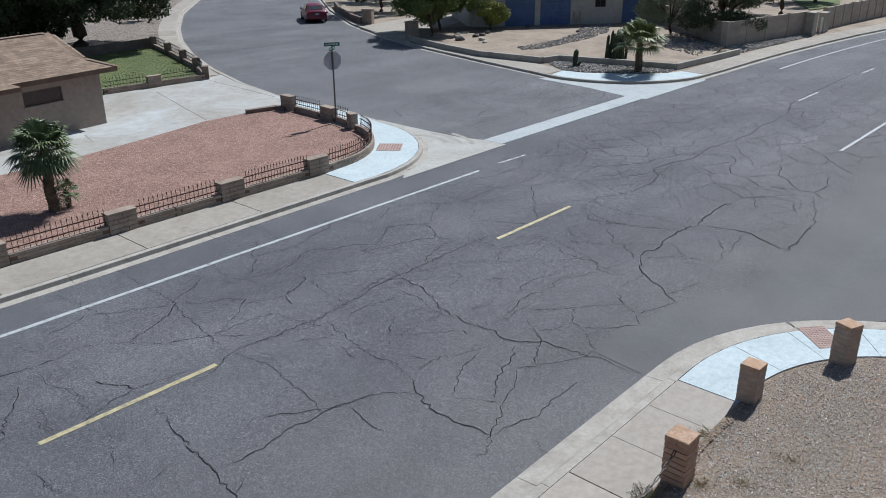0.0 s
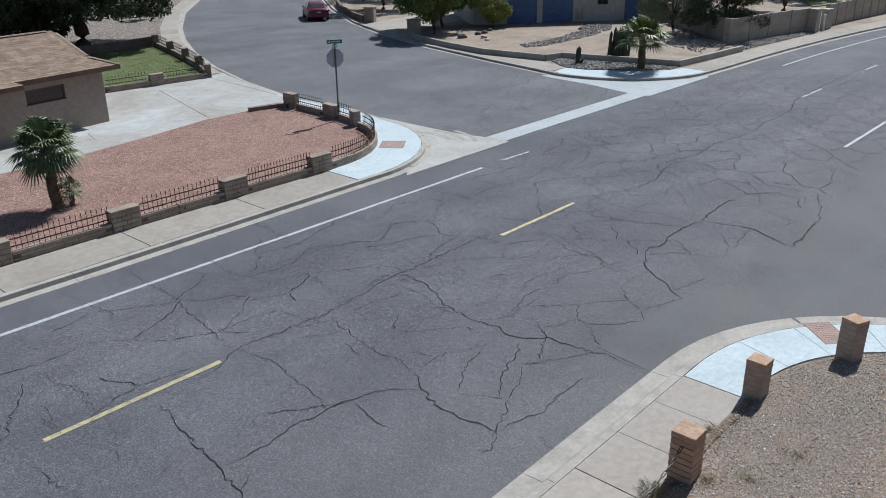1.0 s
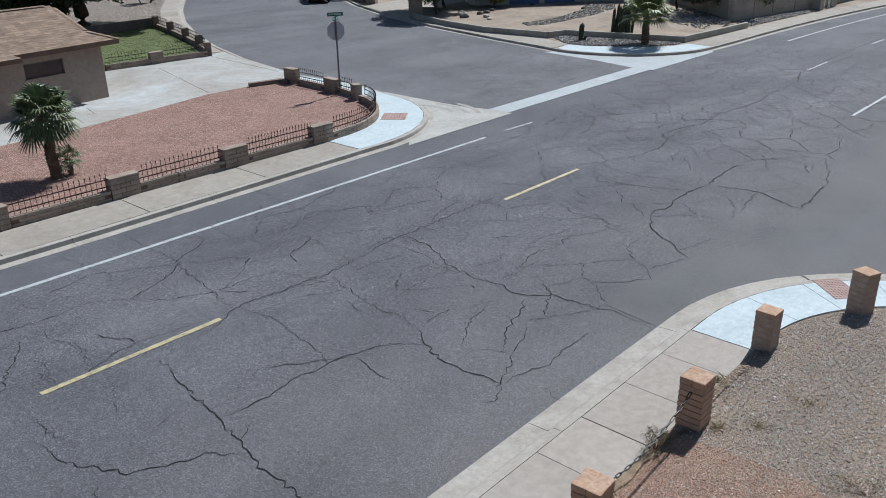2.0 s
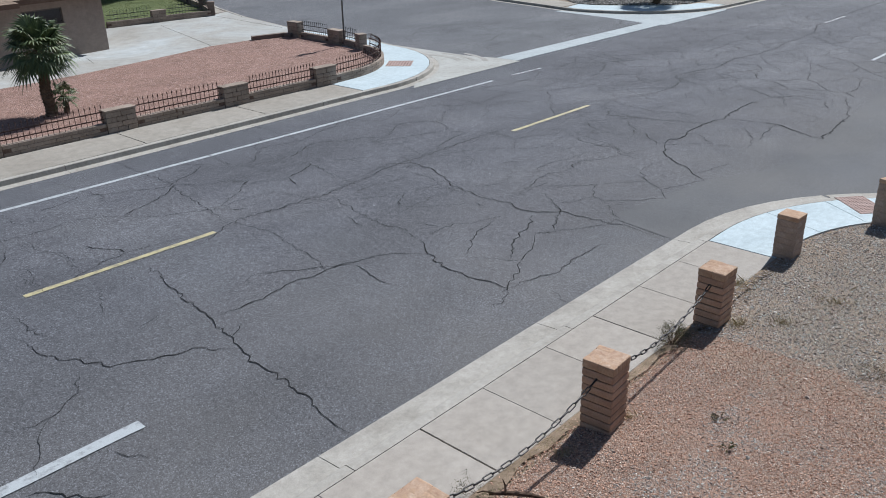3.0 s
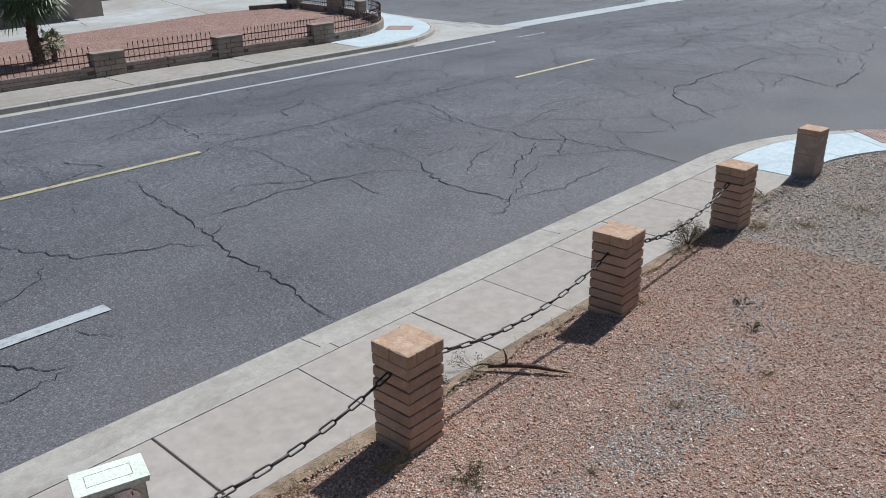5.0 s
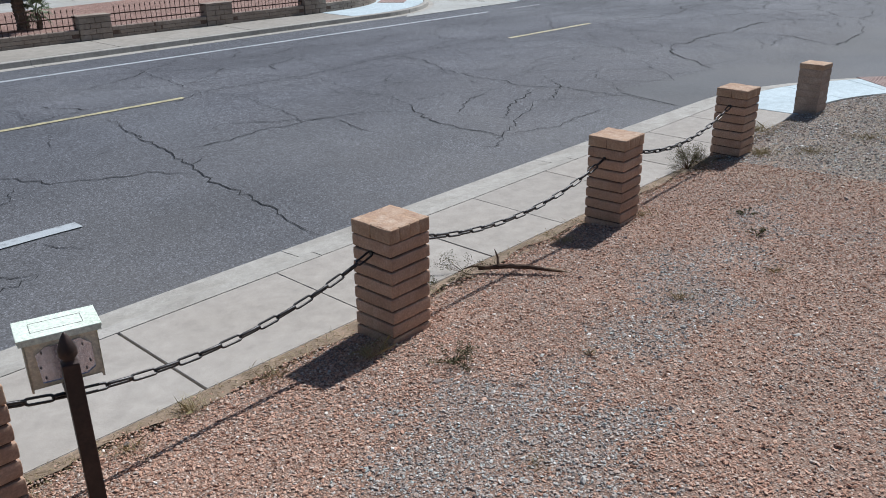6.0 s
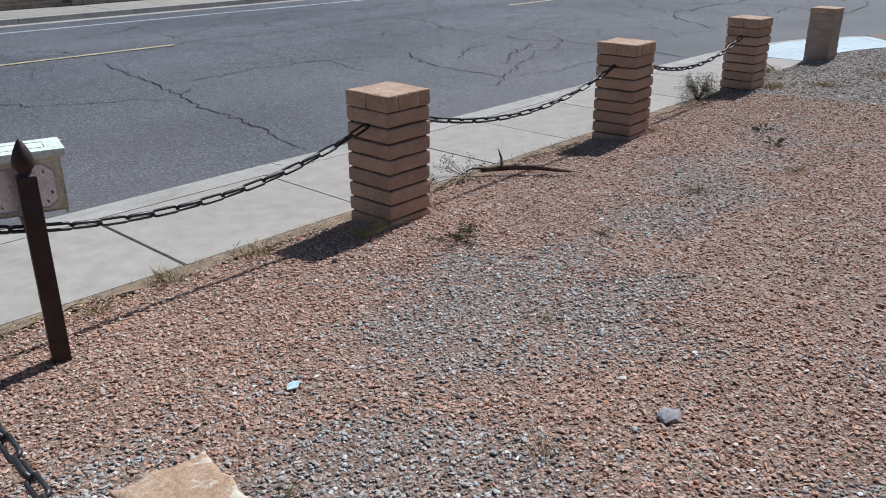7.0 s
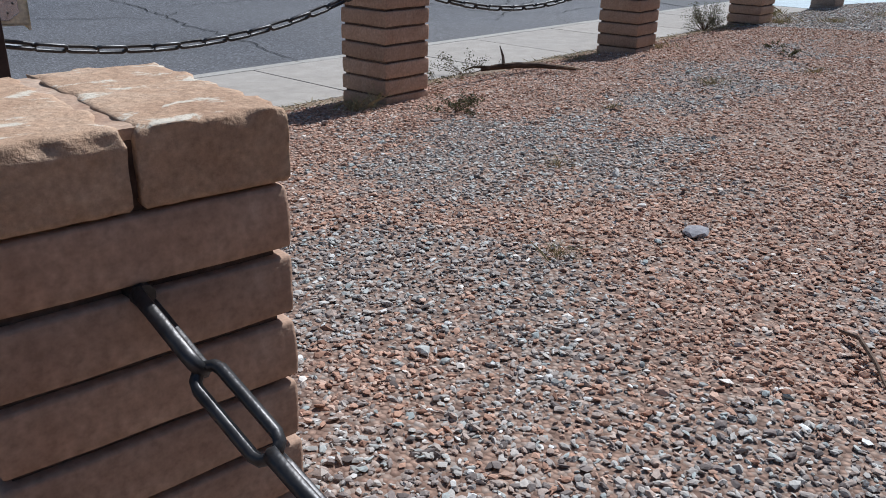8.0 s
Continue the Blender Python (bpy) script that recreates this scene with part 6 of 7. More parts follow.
for a, b in ((B, G1), (G1, R1), (Cc, G2), (R0, R1), (A, G0)):
    bm = bmesh.new()
    d = Vector(b) - Vector(a)
    for k in range(int(d.length / 0.3)):
        p, q = Vector(a) + d * (k * 0.3 / d.length), Vector(a) + d * min(1, (k + 1.15) * 0.3 / d.length)
        s = Vector((-d.y, d.x, 0)).normalized() * 0.13
        up = Vector((0, 0, 0.035))
        v = [bm.verts.new(x) for x in (p - s + up * 0.4, p + up * 1.4, p + s + up * 0.4, q + s, q + up, q - s)]
        bm.faces.new((v[0], v[1], v[4], v[5]))
        bm.faces.new((v[1], v[2], v[3], v[4]))
    part("ridge_cap", bm, SHINGLE, house)
# low entry roof that leans on the front slope
ez = H + 0.11
bm = bmesh.new()
shingles(bm, ((-9.5, -1.3, ez), (-4.3, -1.3, ez), (-5.3, 0.9, ez + 0.64), (-9.5, 0.9, ez + 0.64)), 0.16, 6)
shingles(bm, ((-4.3, -1.3, ez), (-4.3, -0.55, ez), (-5.3, 0.9, ez + 0.64), (-5.3, 0.89, ez + 0.64)), 0.16, 7)
part("entry_roof", bm, SHINGLE, house)
bm = bmesh.new()
box(bm, -9.5, -4.3, -1.3, -1.24, ez - 0.17, ez - 0.004)
box(bm, -4.36, -4.3, -1.238, -0.56, ez - 0.17, ez - 0.004)
box(bm, -9.5, -4.362, -1.238, -0.56, ez - 0.17, ez - 0.14)
part("entry_fascia", bm, FASCIA, house)


# ---------------------------------------------------------------- palms
def palm(name, x, y, trunk_h, trunk_r, crown_r, fronds, blades_n, mat, label, seed, skirt=0.4):
    """A fan palm: ringed trunk, stalks and stiff pleated fans."""
    rng = random.Random(seed)
    ob = thing(name, label, "palm tree", m=Matrix.Translation((x, y, 0.0)))
    bm = bmesh.new()
    n = int(trunk_h / 0.05)
    pts = [Vector((0.03 * math.sin(i * 0.3), 0.02 * math.cos(i * 0.25), -0.1 + (trunk_h + 0.1) * i / n)) for i in range(n + 1)]
    tube(bm, pts, [trunk_r * (1.15 - 0.3 * i / n) * (1.1 if i % 2 else 0.95) for i in range(n + 1)], 12)
    part("trunk", bm, PALM_BARK, ob)
    bm = bmesh.new()
    for k in range(int(trunk_h * 46)):
        a, z = rng.uniform(0, math.tau), rng.uniform(0.15, 1.0) * trunk_h
        r = trunk_r * 1.0
        p = Vector((math.cos(a) * r, math.sin(a) * r, z))
        q = p + Vector((math.cos(a) * 0.05, math.sin(a) * 0.05, rng.uniform(0.04, 0.10)))
        s = Vector((-math.sin(a), math.cos(a), 0)) * 0.02
        bm.faces.new([bm.verts.new(v) for v in (p - s, p + s, q + s * 0.6, q - s * 0.6)])
    tagged(part("leaf_bases", bm, PALM_BARK, ob), kind="stuff")
    top = Vector((0, 0, trunk_h))
    for k in range(fronds):
        el = radians(80 - (95 + 75 * skirt) * ((k + 0.5) / fronds) ** (1.0 - 0.3 * skirt)) + rng.uniform(-0.12, 0.12)
        az = k * 2.39996 + rng.uniform(-0.2, 0.2)
        d = Vector((math.cos(az) * math.cos(el), math.sin(az) * math.cos(el), math.sin(el)))
        stalk = crown_r * rng.uniform(0.42, 0.58)
        hub = top + d * stalk + Vector((0, 0, -0.06 * stalk))
        bm = bmesh.new()
        tube(bm, [top + d * 0.05, top + d * stalk * 0.5 + Vector((0, 0, 0.02)), hub], [0.018, 0.013, 0.008], 5)
        side = d.cross(Vector((0, 0, 1))).normalized() if abs(d.z) < 0.98 else Vector((1, 0, 0))
        upv = side.cross(d).normalized()
        fan = crown_r * rng.uniform(0.44, 0.6)
        for j in range(blades_n):
            a = radians(-118 + 236 * j / (blades_n - 1))
            w = d * math.cos(a) + side * math.sin(a)
            ln = fan * (0.72 + 0.28 * math.cos(a * 0.7)) * rng.uniform(0.9, 1.08)
            mid = hub + w * ln * 0.55 + upv * 0.02
            tip = hub + w * ln + Vector((0, 0, -0.22 * ln - rng.uniform(0, 0.12) * ln)) + upv * rng.uniform(-0.03, 0.03)
            t = w.cross(upv).normalized() * fan * 0.055
            v = [bm.verts.new(p) for p in (hub, mid - t, mid + upv * 0.012, mid + t, tip)]
            bm.faces.new((v[0], v[1], v[2]))
            bm.faces.new((v[0], v[2], v[3]))
            bm.faces.new((v[1], v[4], v[2]))
            bm.faces.new((v[2], v[4], v[3]))
        part("frond", bm, mat, ob)
    return ob


palm("fan_palm", 9.26, 24.58, 1.95, 0.15, 1.15, 50, 20, FROND, "fan palm with shaggy trunk in the red gravel", 4)
palm("small_palm", 9.71, 24.58, 0.55, 0.07, 0.55, 14, 16, FROND, "young fan palm sprouting beside the taller trunk", 5)
palm("fan_palm", 41.95, 22.91, 1.6, 0.2, 1.7, 30, 20, FROND_BRIGHT, "bright green fan palm in the rock bed", 6, 0.0)


# ---------------------------------------------------------------- street sign
sign = thing("street_sign", "stop sign seen from behind with green street name blades", "street sign", m=pose(22.6, 26.72, 0.0, 0, 0, -22))
bm = bmesh.new()
box(bm, -0.028, 0.028, -0.028, 0.028, -0.3, 3.1, 0.004)
part("post", bm, STEEL, sign)
bm = bmesh.new()
ring = [(0.405 * math.cos(radians(22.5 + 45 * k)), 0.405 * math.sin(radians(22.5 + 45 * k))) for k in range(8)]
slab(bm, ring, -0.002, 0.002)
for v in bm.verts:
    v.co = Vector((v.co.x, 0.032 + v.co.z, 2.68 + v.co.y))
part("plate", bm, SIGN_BACK, sign, "unpainted grey back of an octagonal plate")
for k, (z, yaw, w) in enumerate(((3.18, 50, 0.62), (3.36, -8, 0.66))):
    bm = bmesh.new()
    box(bm, -w / 2, w / 2, -0.003, 0.003, -0.075, 0.075, 0.002)
    for v in bm.verts:
        v.co = pose(0, 0, z, 0, 0, yaw) @ v.co
    blade = part("name_blade", bm, SIGN_GREEN, sign, "green street name blade")
    bm = bmesh.new()
    for i in range(5):
        box(bm, -w / 2 + 0.06 + i * w * 0.165, -w / 2 + 0.06 + i * w * 0.165 + w * 0.12, -0.0055, 0.0055, -0.03, 0.03)
    for v in bm.verts:
        v.co = pose(0, 0, z, 0, 0, yaw) @ v.co
    part("lettering_bars", bm, SIGN_WHITE, blade)
bm = bmesh.new()
box(bm, -0.022, 0.022, -0.022, 0.022, 3.09, 3.3, 0.003)
part("bracket", bm, STEEL, sign)

# sprinkler risers in the red yard
for x, y in ((9.94, 24.89),):
    s = thing("sprinkler", "thin dark sprinkler riser standing in red gravel", "sprinkler", m=Matrix.Translation((x, y, 0)))
    bm = bmesh.new()
    cylinder(bm, (0, 0, -0.05), (0, 0, 0.34), 0.02, 0.018, 8)
    part("riser", bm, STEEL, s)
    bm = bmesh.new()
    box(bm, -0.12, 0.12, -0.02, 0.02, 0.28, 0.33, 0.008)
    part("head", bm, STEEL, s)


# ---------------------------------------------------------------- red car
def car(x, y, yaw):
    ob = thing("car", "dark red sedan parked by the kerb", "car", m=pose(x, y, ROAD_Z + 0.005, 0, 0, yaw))
    # sections along the length: x, half width, sill, belt, roof, half roof width
    S = [(-2.30, 0.70, 0.42, 0.80, 0.84, 0.60), (-2.18, 0.84, 0.30, 0.96, 0.99, 0.72), (-1.75, 0.89, 0.26, 1.00, 1.05, 0.70), (-1.25, 0.90, 0.24, 0.98, 1.32, 0.60), (-0.55, 0.90, 0.22, 0.95, 1.46, 0.59), (0.15, 0.90, 0.22, 0.92, 1.45, 0.59), (0.75, 0.90, 0.22, 0.90, 1.20, 0.64), (1.15, 0.89, 0.23, 0.86, 0.93, 0.74), (1.75, 0.87, 0.25, 0.78, 0.83, 0.70), (2.15, 0.80, 0.28, 0.64, 0.72, 0.62), (2.32, 0.62, 0.34, 0.55, 0.58, 0.50)]
    bm = bmesh.new()
    rows = []
    for sx, hw, sill, belt, roof, rw in S:
        half = [(hw * 0.86, sill - 0.03), (hw, sill + 0.10), (hw * 1.005, (sill + belt) / 2), (hw * 0.97, belt), (rw, roof - 0.04), (rw * 0.8, roof), (rw * 0.3, roof + 0.012)]
        rows.append([bm.verts.new((sx, -a, z)) for a, z in half] + [bm.verts.new((sx, a, z)) for a, z in half[::-1]])
    for a, b in zip(rows, rows[1:]):
        for k in range(13):
            bm.faces.new((a[k], b[k], b[k + 1], a[k + 1]))
        bm.faces.new((a[13], b[13], b[0], a[0]))
    bm.faces.new(rows[0])
    bm.faces.new(rows[-1][::-1])
    part("body", bm, RED_PAINT, ob, "dark red glossy paint", True)

    def pane(name, pts, mat, label=""):
        b = bmesh.new()
        v = [b.verts.new(p) for p in pts]
        w = [b.verts.new(Vector(p) * 0.985 + Vector((0, 0, 0.008))) for p in pts]
        b.faces.new(v)
        b.faces.new(w[::-1])
        for i in range(len(pts)):
            j = (i + 1) % len(pts)
            b.faces.new((v[i], w[i], w[j], v[j]))
        return part(name, b, mat, ob, label)

    pane("rear_window", [(-1.80, -0.62, 1.075), (-1.80, 0.62, 1.075), (-1.24, 0.54, 1.355), (-1.24, -0.54, 1.355)], DARK_GLASS, "dark tinted glass")
    pane("windscreen", [(1.12, -0.64, 0.965), (1.12, 0.64, 0.965), (0.50, 0.55, 1.345), (0.50, -0.55, 1.345)], DARK_GLASS, "dark tinted glass")
    for s in (-1, 1):
        pane("side_window", [(-1.25, s * 0.875, 1.01), (0.72, s * 0.86, 0.94), (0.28, s * 0.645, 1.37), (-0.95, s * 0.66, 1.38)], DARK_GLASS, "dark tinted glass")
        b = bmesh.new()
        box(b, -2.30, -2.05, s * 0.80 - 0.12, s * 0.80 + 0.06, 0.78, 0.93, 0.03)
        part("tail_lamp", b, LAMP_RED, ob)
        b = bmesh.new()
        box(b, 0.55, 0.75, s * 0.98 - 0.08, s * 0.98 + 0.08, 0.93, 1.05, 0.03)
        part("mirror", b, RED_PAINT, ob)
        for wx in (-1.38, 1.42):
            b = bmesh.new()
            cylinder(b, (wx, s * 0.72, 0.32), (wx, s * 0.915, 0.32), 0.32, 0.32, 24)
            bmesh.ops.bevel(b, geom=[e for e in b.edges if len(e.link_faces) == 2 and e.calc_face_angle(0) > 1], offset=0.03, segments=2, affect="EDGES")
            wheel = part("wheel", b, TYRE, ob, "", True)
            b = bmesh.new()
            cylinder(b, (wx, s * 0.90, 0.32), (wx, s * 0.925, 0.32), 0.21, 0.19, 20)
            part("rim", b, ALLOY, wheel)
    b = bmesh.new()
    box(b, -2.36, -2.25, -0.80, 0.80, 0.36, 0.60, 0.04)
    part("bumper", b, RED_PAINT, ob)
    b = bmesh.new()
    box(b, -2.335, -2.31, -0.16, 0.16, 0.70, 0.80, 0.006)
    part("number_plate", b, NUMBER_PLATE, ob, "pale plate with an unreadable bar")
    return ob


car(47.19, 57.53, 58)


# ---------------------------------------------------------------- trees and shrubs
def limb_tree(name, x, y, height, trunk_r, spread, blobs, leaves, leaf, mat, label, seed, fork=0.3, droop=0.0, category="tree", limbs=7, narrow=0.5, bare=None):
    rng = random.Random(seed)
    ob = thing(name, label, category, m=Matrix.Translation((x, y, 0)))
    bm = bmesh.new()
    fz = height * fork
    pts = [Vector((0.06 * math.sin(k), 0.05 * math.cos(k * 1.7), -0.2 + (fz + 0.2) * k / 5)) for k in range(6)]
    tube(bm, pts, [trunk_r * (1.22 if k == 0 else 1.05 - 0.05 * k) for k in range(6)], 10)
    part("trunk", bm, BARK, ob)
    for k in range(limbs):
        b = blobs[k % len(blobs)]
        end = Vector(b[:3]) + Vector((rng.uniform(-0.3, 0.3), rng.uniform(-0.3, 0.3), rng.uniform(-0.1, 0.3))) * b[3]
        a = pts[-1] + Vector((0, 0, -rng.uniform(0, 0.1) * fz))
        mid = a.lerp(end, 0.5) + Vector((rng.uniform(-0.12, 0.12), rng.uniform(-0.12, 0.12), 0.10)) * spread
        bm = bmesh.new()
        tube(bm, [a, a.lerp(mid, 0.6) + Vector((0, 0, 0.03 * spread)), mid, mid.lerp(end, 0.6), end], [trunk_r * q for q in (0.62, 0.5, 0.36, 0.22, 0.08)], 7)
        part("limb", bm, BARK, ob)
    leaf_cloud("crown", blobs, leaves, leaf, mat, ob, seed, droop, narrow)
    return ob


def clumps(n, spread, z0, z1, r, seed, flat=0.7):
    rng = random.Random(seed)
    out = []
    for k in range(n):
        a, d = rng.uniform(0, math.tau), spread * math.sqrt(rng.random())
        z = z0 + (z1 - z0) * rng.random() ** 0.8
        rr = r * rng.uniform(0.6, 1.25)
        out.append((d * math.cos(a), d * math.sin(a), z, rr, rr * flat))
    return out


# the great dark trees behind the tan house
limb_tree("shade_tree", 25.95, 56.9, 9.0, 0.50, 5.0, clumps(92, 6.3, 2.5, 7.8, 1.3, 3), 100000, 0.125, LEAF_DARK, "large dark evergreen tree behind the lawn", 3, 0.26, limbs=14)
limb_tree("shade_tree", 21.66, 60.45, 9.0, 0.40, 5.0, clumps(34, 4.6, 0.9, 2.8, 1.3, 38) + clumps(36, 4.6, 2.5, 7.0, 1.5, 8), 70000, 0.13, LEAF_DARK, "large dark evergreen tree behind the tan house", 8, 0.25, limbs=12)
limb_tree("shade_tree", 9.11, 56.48, 8.5, 0.38, 5.0, clumps(46, 6.0, 1.2, 7.5, 1.5, 9), 20000, 0.2, LEAF_DARK, "dark leafy tree behind the tan house", 9, 0.25, limbs=10)
limb_tree("shrub", 36.39, 67.92, 2.0, 0.06, 1.0, clumps(7, 0.8, 0.5, 1.5, 0.5, 12), 2600, 0.09, LEAF_YELLOW, "round yellow-green garden shrub on beige gravel", 12, 0.2, category="shrub", limbs=5)

# the leafy trees at the far corner house
limb_tree("garden_tree", 47.7, 43.24, 5.0, 0.13, 2.4, clumps(60, 3.0, 1.15, 4.8, 0.85, 13), 66000, 0.075, LEAF_GREEN, "leafy green tree shading the drive entrance", 13, 0.2, 0.5, limbs=12)
limb_tree("garden_tree", 44.75, 41.35, 4.6, 0.12, 2.0, clumps(30, 1.9, 1.75, 4.3, 0.75, 14), 34000, 0.075, LEAF_GREEN, "leafy green tree beside the gate pillar", 14, 0.3, limbs=8)
limb_tree("shrub", 50.34, 40.37, 2.4, 0.06, 1.0, clumps(16, 0.85, 0.5, 2.0, 0.55, 15), 17000, 0.065, LEAF_YELLOW, "bright yellow-green flowering shrub", 15, 0.2, category="shrub", limbs=6)
limb_tree("desert_tree", 56.31, 28.41, 4.4, 0.11, 1.8, clumps(42, 2.6, 1.1, 4.2, 0.7, 16), 34000, 0.055, LEAF_GREY, "sparse grey-green desert tree with thin limbs", 16, 0.22, limbs=14, narrow=0.35)
limb_tree("drooping_tree", 56.76, 24.73, 5.0, 0.16, 2.4, clumps(46, 2.5, 1.0, 4.8, 0.75, 17), 40000, 0.08, LEAF_DARK, "dark drooping tree hanging over the block wall", 17, 0.3, 1.6, limbs=10, narrow=0.3)
limb_tree("garden_tree", 74.28, 27.17, 6.0, 0.2, 3.0, clumps(18, 2.4, 1.9, 5.0, 1.1, 18), 8000, 0.15, LEAF_DARK, "dark garden tree behind the block wall", 18, 0.3, limbs=8)
limb_tree("garden_tree", 86.88, 28.57, 6.0, 0.2, 3.0, clumps(18, 3.0, 1.6, 5.0, 1.1, 28), 8000, 0.15, LEAF_DARK, "dark garden tree beyond the lawn", 28, 0.3, limbs=8)
limb_tree("garden_tree", 54.89, 57.01, 5.5, 0.18, 2.6, clumps(24, 3.2, 1.5, 5.0, 1.0, 19), 11000, 0.13, LEAF_DARK, "dark tree behind the parked car", 19, 0.25, limbs=9)
limb_tree("garden_tree", 62.11, 64.34, 5.5, 0.18, 2.6, clumps(20, 3.4, 1.5, 5.0, 1.1, 20), 9000, 0.14, LEAF_GREEN, "leafy tree along the side street", 20, 0.25, limbs=8)
limb_tree("shrub", 90.06, 20.4, 2.2, 0.08, 1.2, clumps(10, 1.4, 0.6, 2.0, 0.8, 27), 3500, 0.12, LEAF_YELLOW, "yellow-green shrub beyond the block wall", 27, 0.2, category="shrub", limbs=5)


# ---------------------------------------------------------------- cacti
def cactus(x, y, stems, label, seed):
    rng = random.Random(seed)
    ob = thing("cactus", label, "cactus", m=Matrix.Translation((x, y, 0)))
    for dx, dy, h, r, lx, ly in stems:
        bm = bmesh.new()
        n, seg = 10, 16
        rings = []
        for i in range(n + 1):
            t = i / n
            rr = r * (0.8 + 0.25 * math.sin(t * 2.6)) * (1.0 if t < 0.85 else math.sqrt(max(0.02, 1 - ((t - 0.85) / 0.15) ** 2)))
            c = Vector((dx + lx * t * t, dy + ly * t * t, -0.1 + (h + 0.1) * t))
            rings.append([bm.verts.new(c + Vector((math.cos(k * math.tau / seg), math.sin(k * math.tau / seg), 0)) * rr * (1.12 if k % 2 else 0.88)) for k in range(seg)])
        for a, b in zip(rings, rings[1:]):
            for k in range(seg):
                bm.faces.new((a[k], a[(k + 1) % seg], b[(k + 1) % seg], b[k]))
        bm.faces.new(rings[-1])
        part("stem", bm, CACTUS, ob)
    return ob


rng = random.Random(4)
cactus(44.34, 25.87, [(rng.uniform(-0.7, 0.7), rng.uniform(-0.55, 0.55), rng.uniform(0.8, 2.1), rng.uniform(0.055, 0.085), rng.uniform(-0.3, 0.3), rng.uniform(-0.25, 0.25)) for _ in range(26)], "clump of tall dark organ pipe cactus", 1)
cactus(41.15, 26.63, [(0, 0, 1.0, 0.13, 0.05, -0.05), (0.12, -0.15, 0.3, 0.08, 0.1, -0.1)], "single stout leaning cactus in the rock bed", 2)

# ---------------------------------------------------------------- far corner: low wall, rocks, house
low = thing("retaining_wall", "low grey concrete wall round the corner plot", "retaining wall")
for a, b in zip(((42.79, 41.64), (41.32, 37.06), (40.57, 33.36), (41.03, 28.86), (42.33, 28.56), (44.03, 21.64), (47.5, 21.39)), ((41.32, 37.06), (40.57, 33.36), (41.03, 28.86), (42.33, 28.56), (44.03, 21.64), (47.5, 21.39), (51.6, 21.16))):
    bm = bmesh.new()
    va, vb = Vector(a), Vector(b)
    d = (vb - va).normalized()
    sweep(bm, [tuple(va + d * 0.004), tuple(vb - d * 0.004)], [(0.1, -0.2), (0.1, 0.32), (0.085, 0.335), (-0.085, 0.335), (-0.1, 0.32), (-0.1, -0.2)])
    part("wall_length", bm, KERB_CONCRETE, low)
sandy = bmesh.new()
slab(sandy, [(42.9, 41.64), (41.43, 37.06), (40.68, 33.36), (41.16, 28.97), (42.46, 28.67), (44.16, 21.74), (47.52, 21.5), (53.71, 23.04), (59.21, 28.59), (63.32, 33.82), (52.69, 41.51), (47.02, 45.28)], -0.2, 0.12)
solo("sandy_yard", sandy, SAND, "bare sandy yard behind the low wall", "yard", "structure")


def rocks(n, poly, smin, smax, seed, label, z):
    rng = np.random.default_rng(seed)
    C, S = [], []
    xs, ys = [p[0] for p in poly], [p[1] for p in poly]
    while len(C) < n:
        x, y = rng.uniform(min(xs), max(xs)), rng.uniform(min(ys), max(ys))
        if inside(poly, x, y):
            s = rng.uniform(smin, smax)
            C.append((x, y, z + s * 0.2))
            S.append(s)
    scatter_stones("river_rocks", C, S, RIVER_ROCK, label, "river rocks", flat=0.7, seed=seed)


rocks(3400, [(39.74, 26.55), (41.09, 28.54), (42.18, 28.34), (43.8, 21.63), (42.88, 21.52), (41.8, 22.37), (40.63, 23.97), (39.87, 25.36)], 0.030, 0.074, 41, "grey river rocks in the corner bed", 0.0)
rocks(1500, [(43.55, 32.23), (44.92, 31.6), (50.37, 31.75), (54.64, 32.54), (58.65, 34.71), (56.32, 36.24), (53.16, 34.08), (48.89, 33.17), (44.41, 33.26)], 0.036, 0.081, 42, "grey river rocks strewn in a dry stream bed", 0.13)
rocks(700, [(48.38, 22.43), (53.17, 23.25), (57.89, 28), (54.56, 29.16), (50.39, 25.75)], 0.036, 0.081, 43, "grey river rocks near the block wall", 0.13)
rocks(2800, [(52.08, 21.27), (63.04, 20.46), (63.23, 21.36), (53.83, 23.04)], 0.030, 0.068, 44, "grey gravel strip at the foot of the block wall", 0.0)


def boulder(x, y, s, z, mat, seed, label):
    bm = bmesh.new()
    bmesh.ops.create_icosphere(bm, subdivisions=3, radius=s, matrix=Matrix.LocRotScale((x, y, z + s * 0.35), None, (1.2, 0.9, 0.7)))
    for v in bm.verts:
        v.co += Vector((noise.noise(v.co * 2.2 + Vector((seed, 0, 0))), noise.noise(v.co * 2.2 + Vector((0, seed, 0))), noise.noise(v.co * 2.2 + Vector((0, 0, seed))))) * s * 0.45
    solo("boulder", bm, mat, label, "boulder", group="boulders in the sandy yard")


for k, (x, y, s, pale) in enumerate(((44.52, 38.42, 0.42, 0), (45.52, 39.48, 0.38, 1), (46.52, 38.61, 0.3, 0), (45.46, 37.21, 0.28, 1), (44.72, 36.29, 0.24, 1), (47.34, 38.65, 0.28, 0), (48.48, 39.15, 0.22, 0), (53.33, 34.32, 0.25, 0), (49.71, 33.19, 0.15, 0), (50.95, 33.56, 0.15, 0), (48.5, 32.93, 0.13, 0), (53.13, 38.88, 0.2, 0))):
    boulder(x, y, s * 0.8, 0.1, PALE_BOULDER if pale else BOULDER, k * 3.1, "pale weathered boulder in the sandy yard" if pale else "dark weathered boulder in the sandy yard")


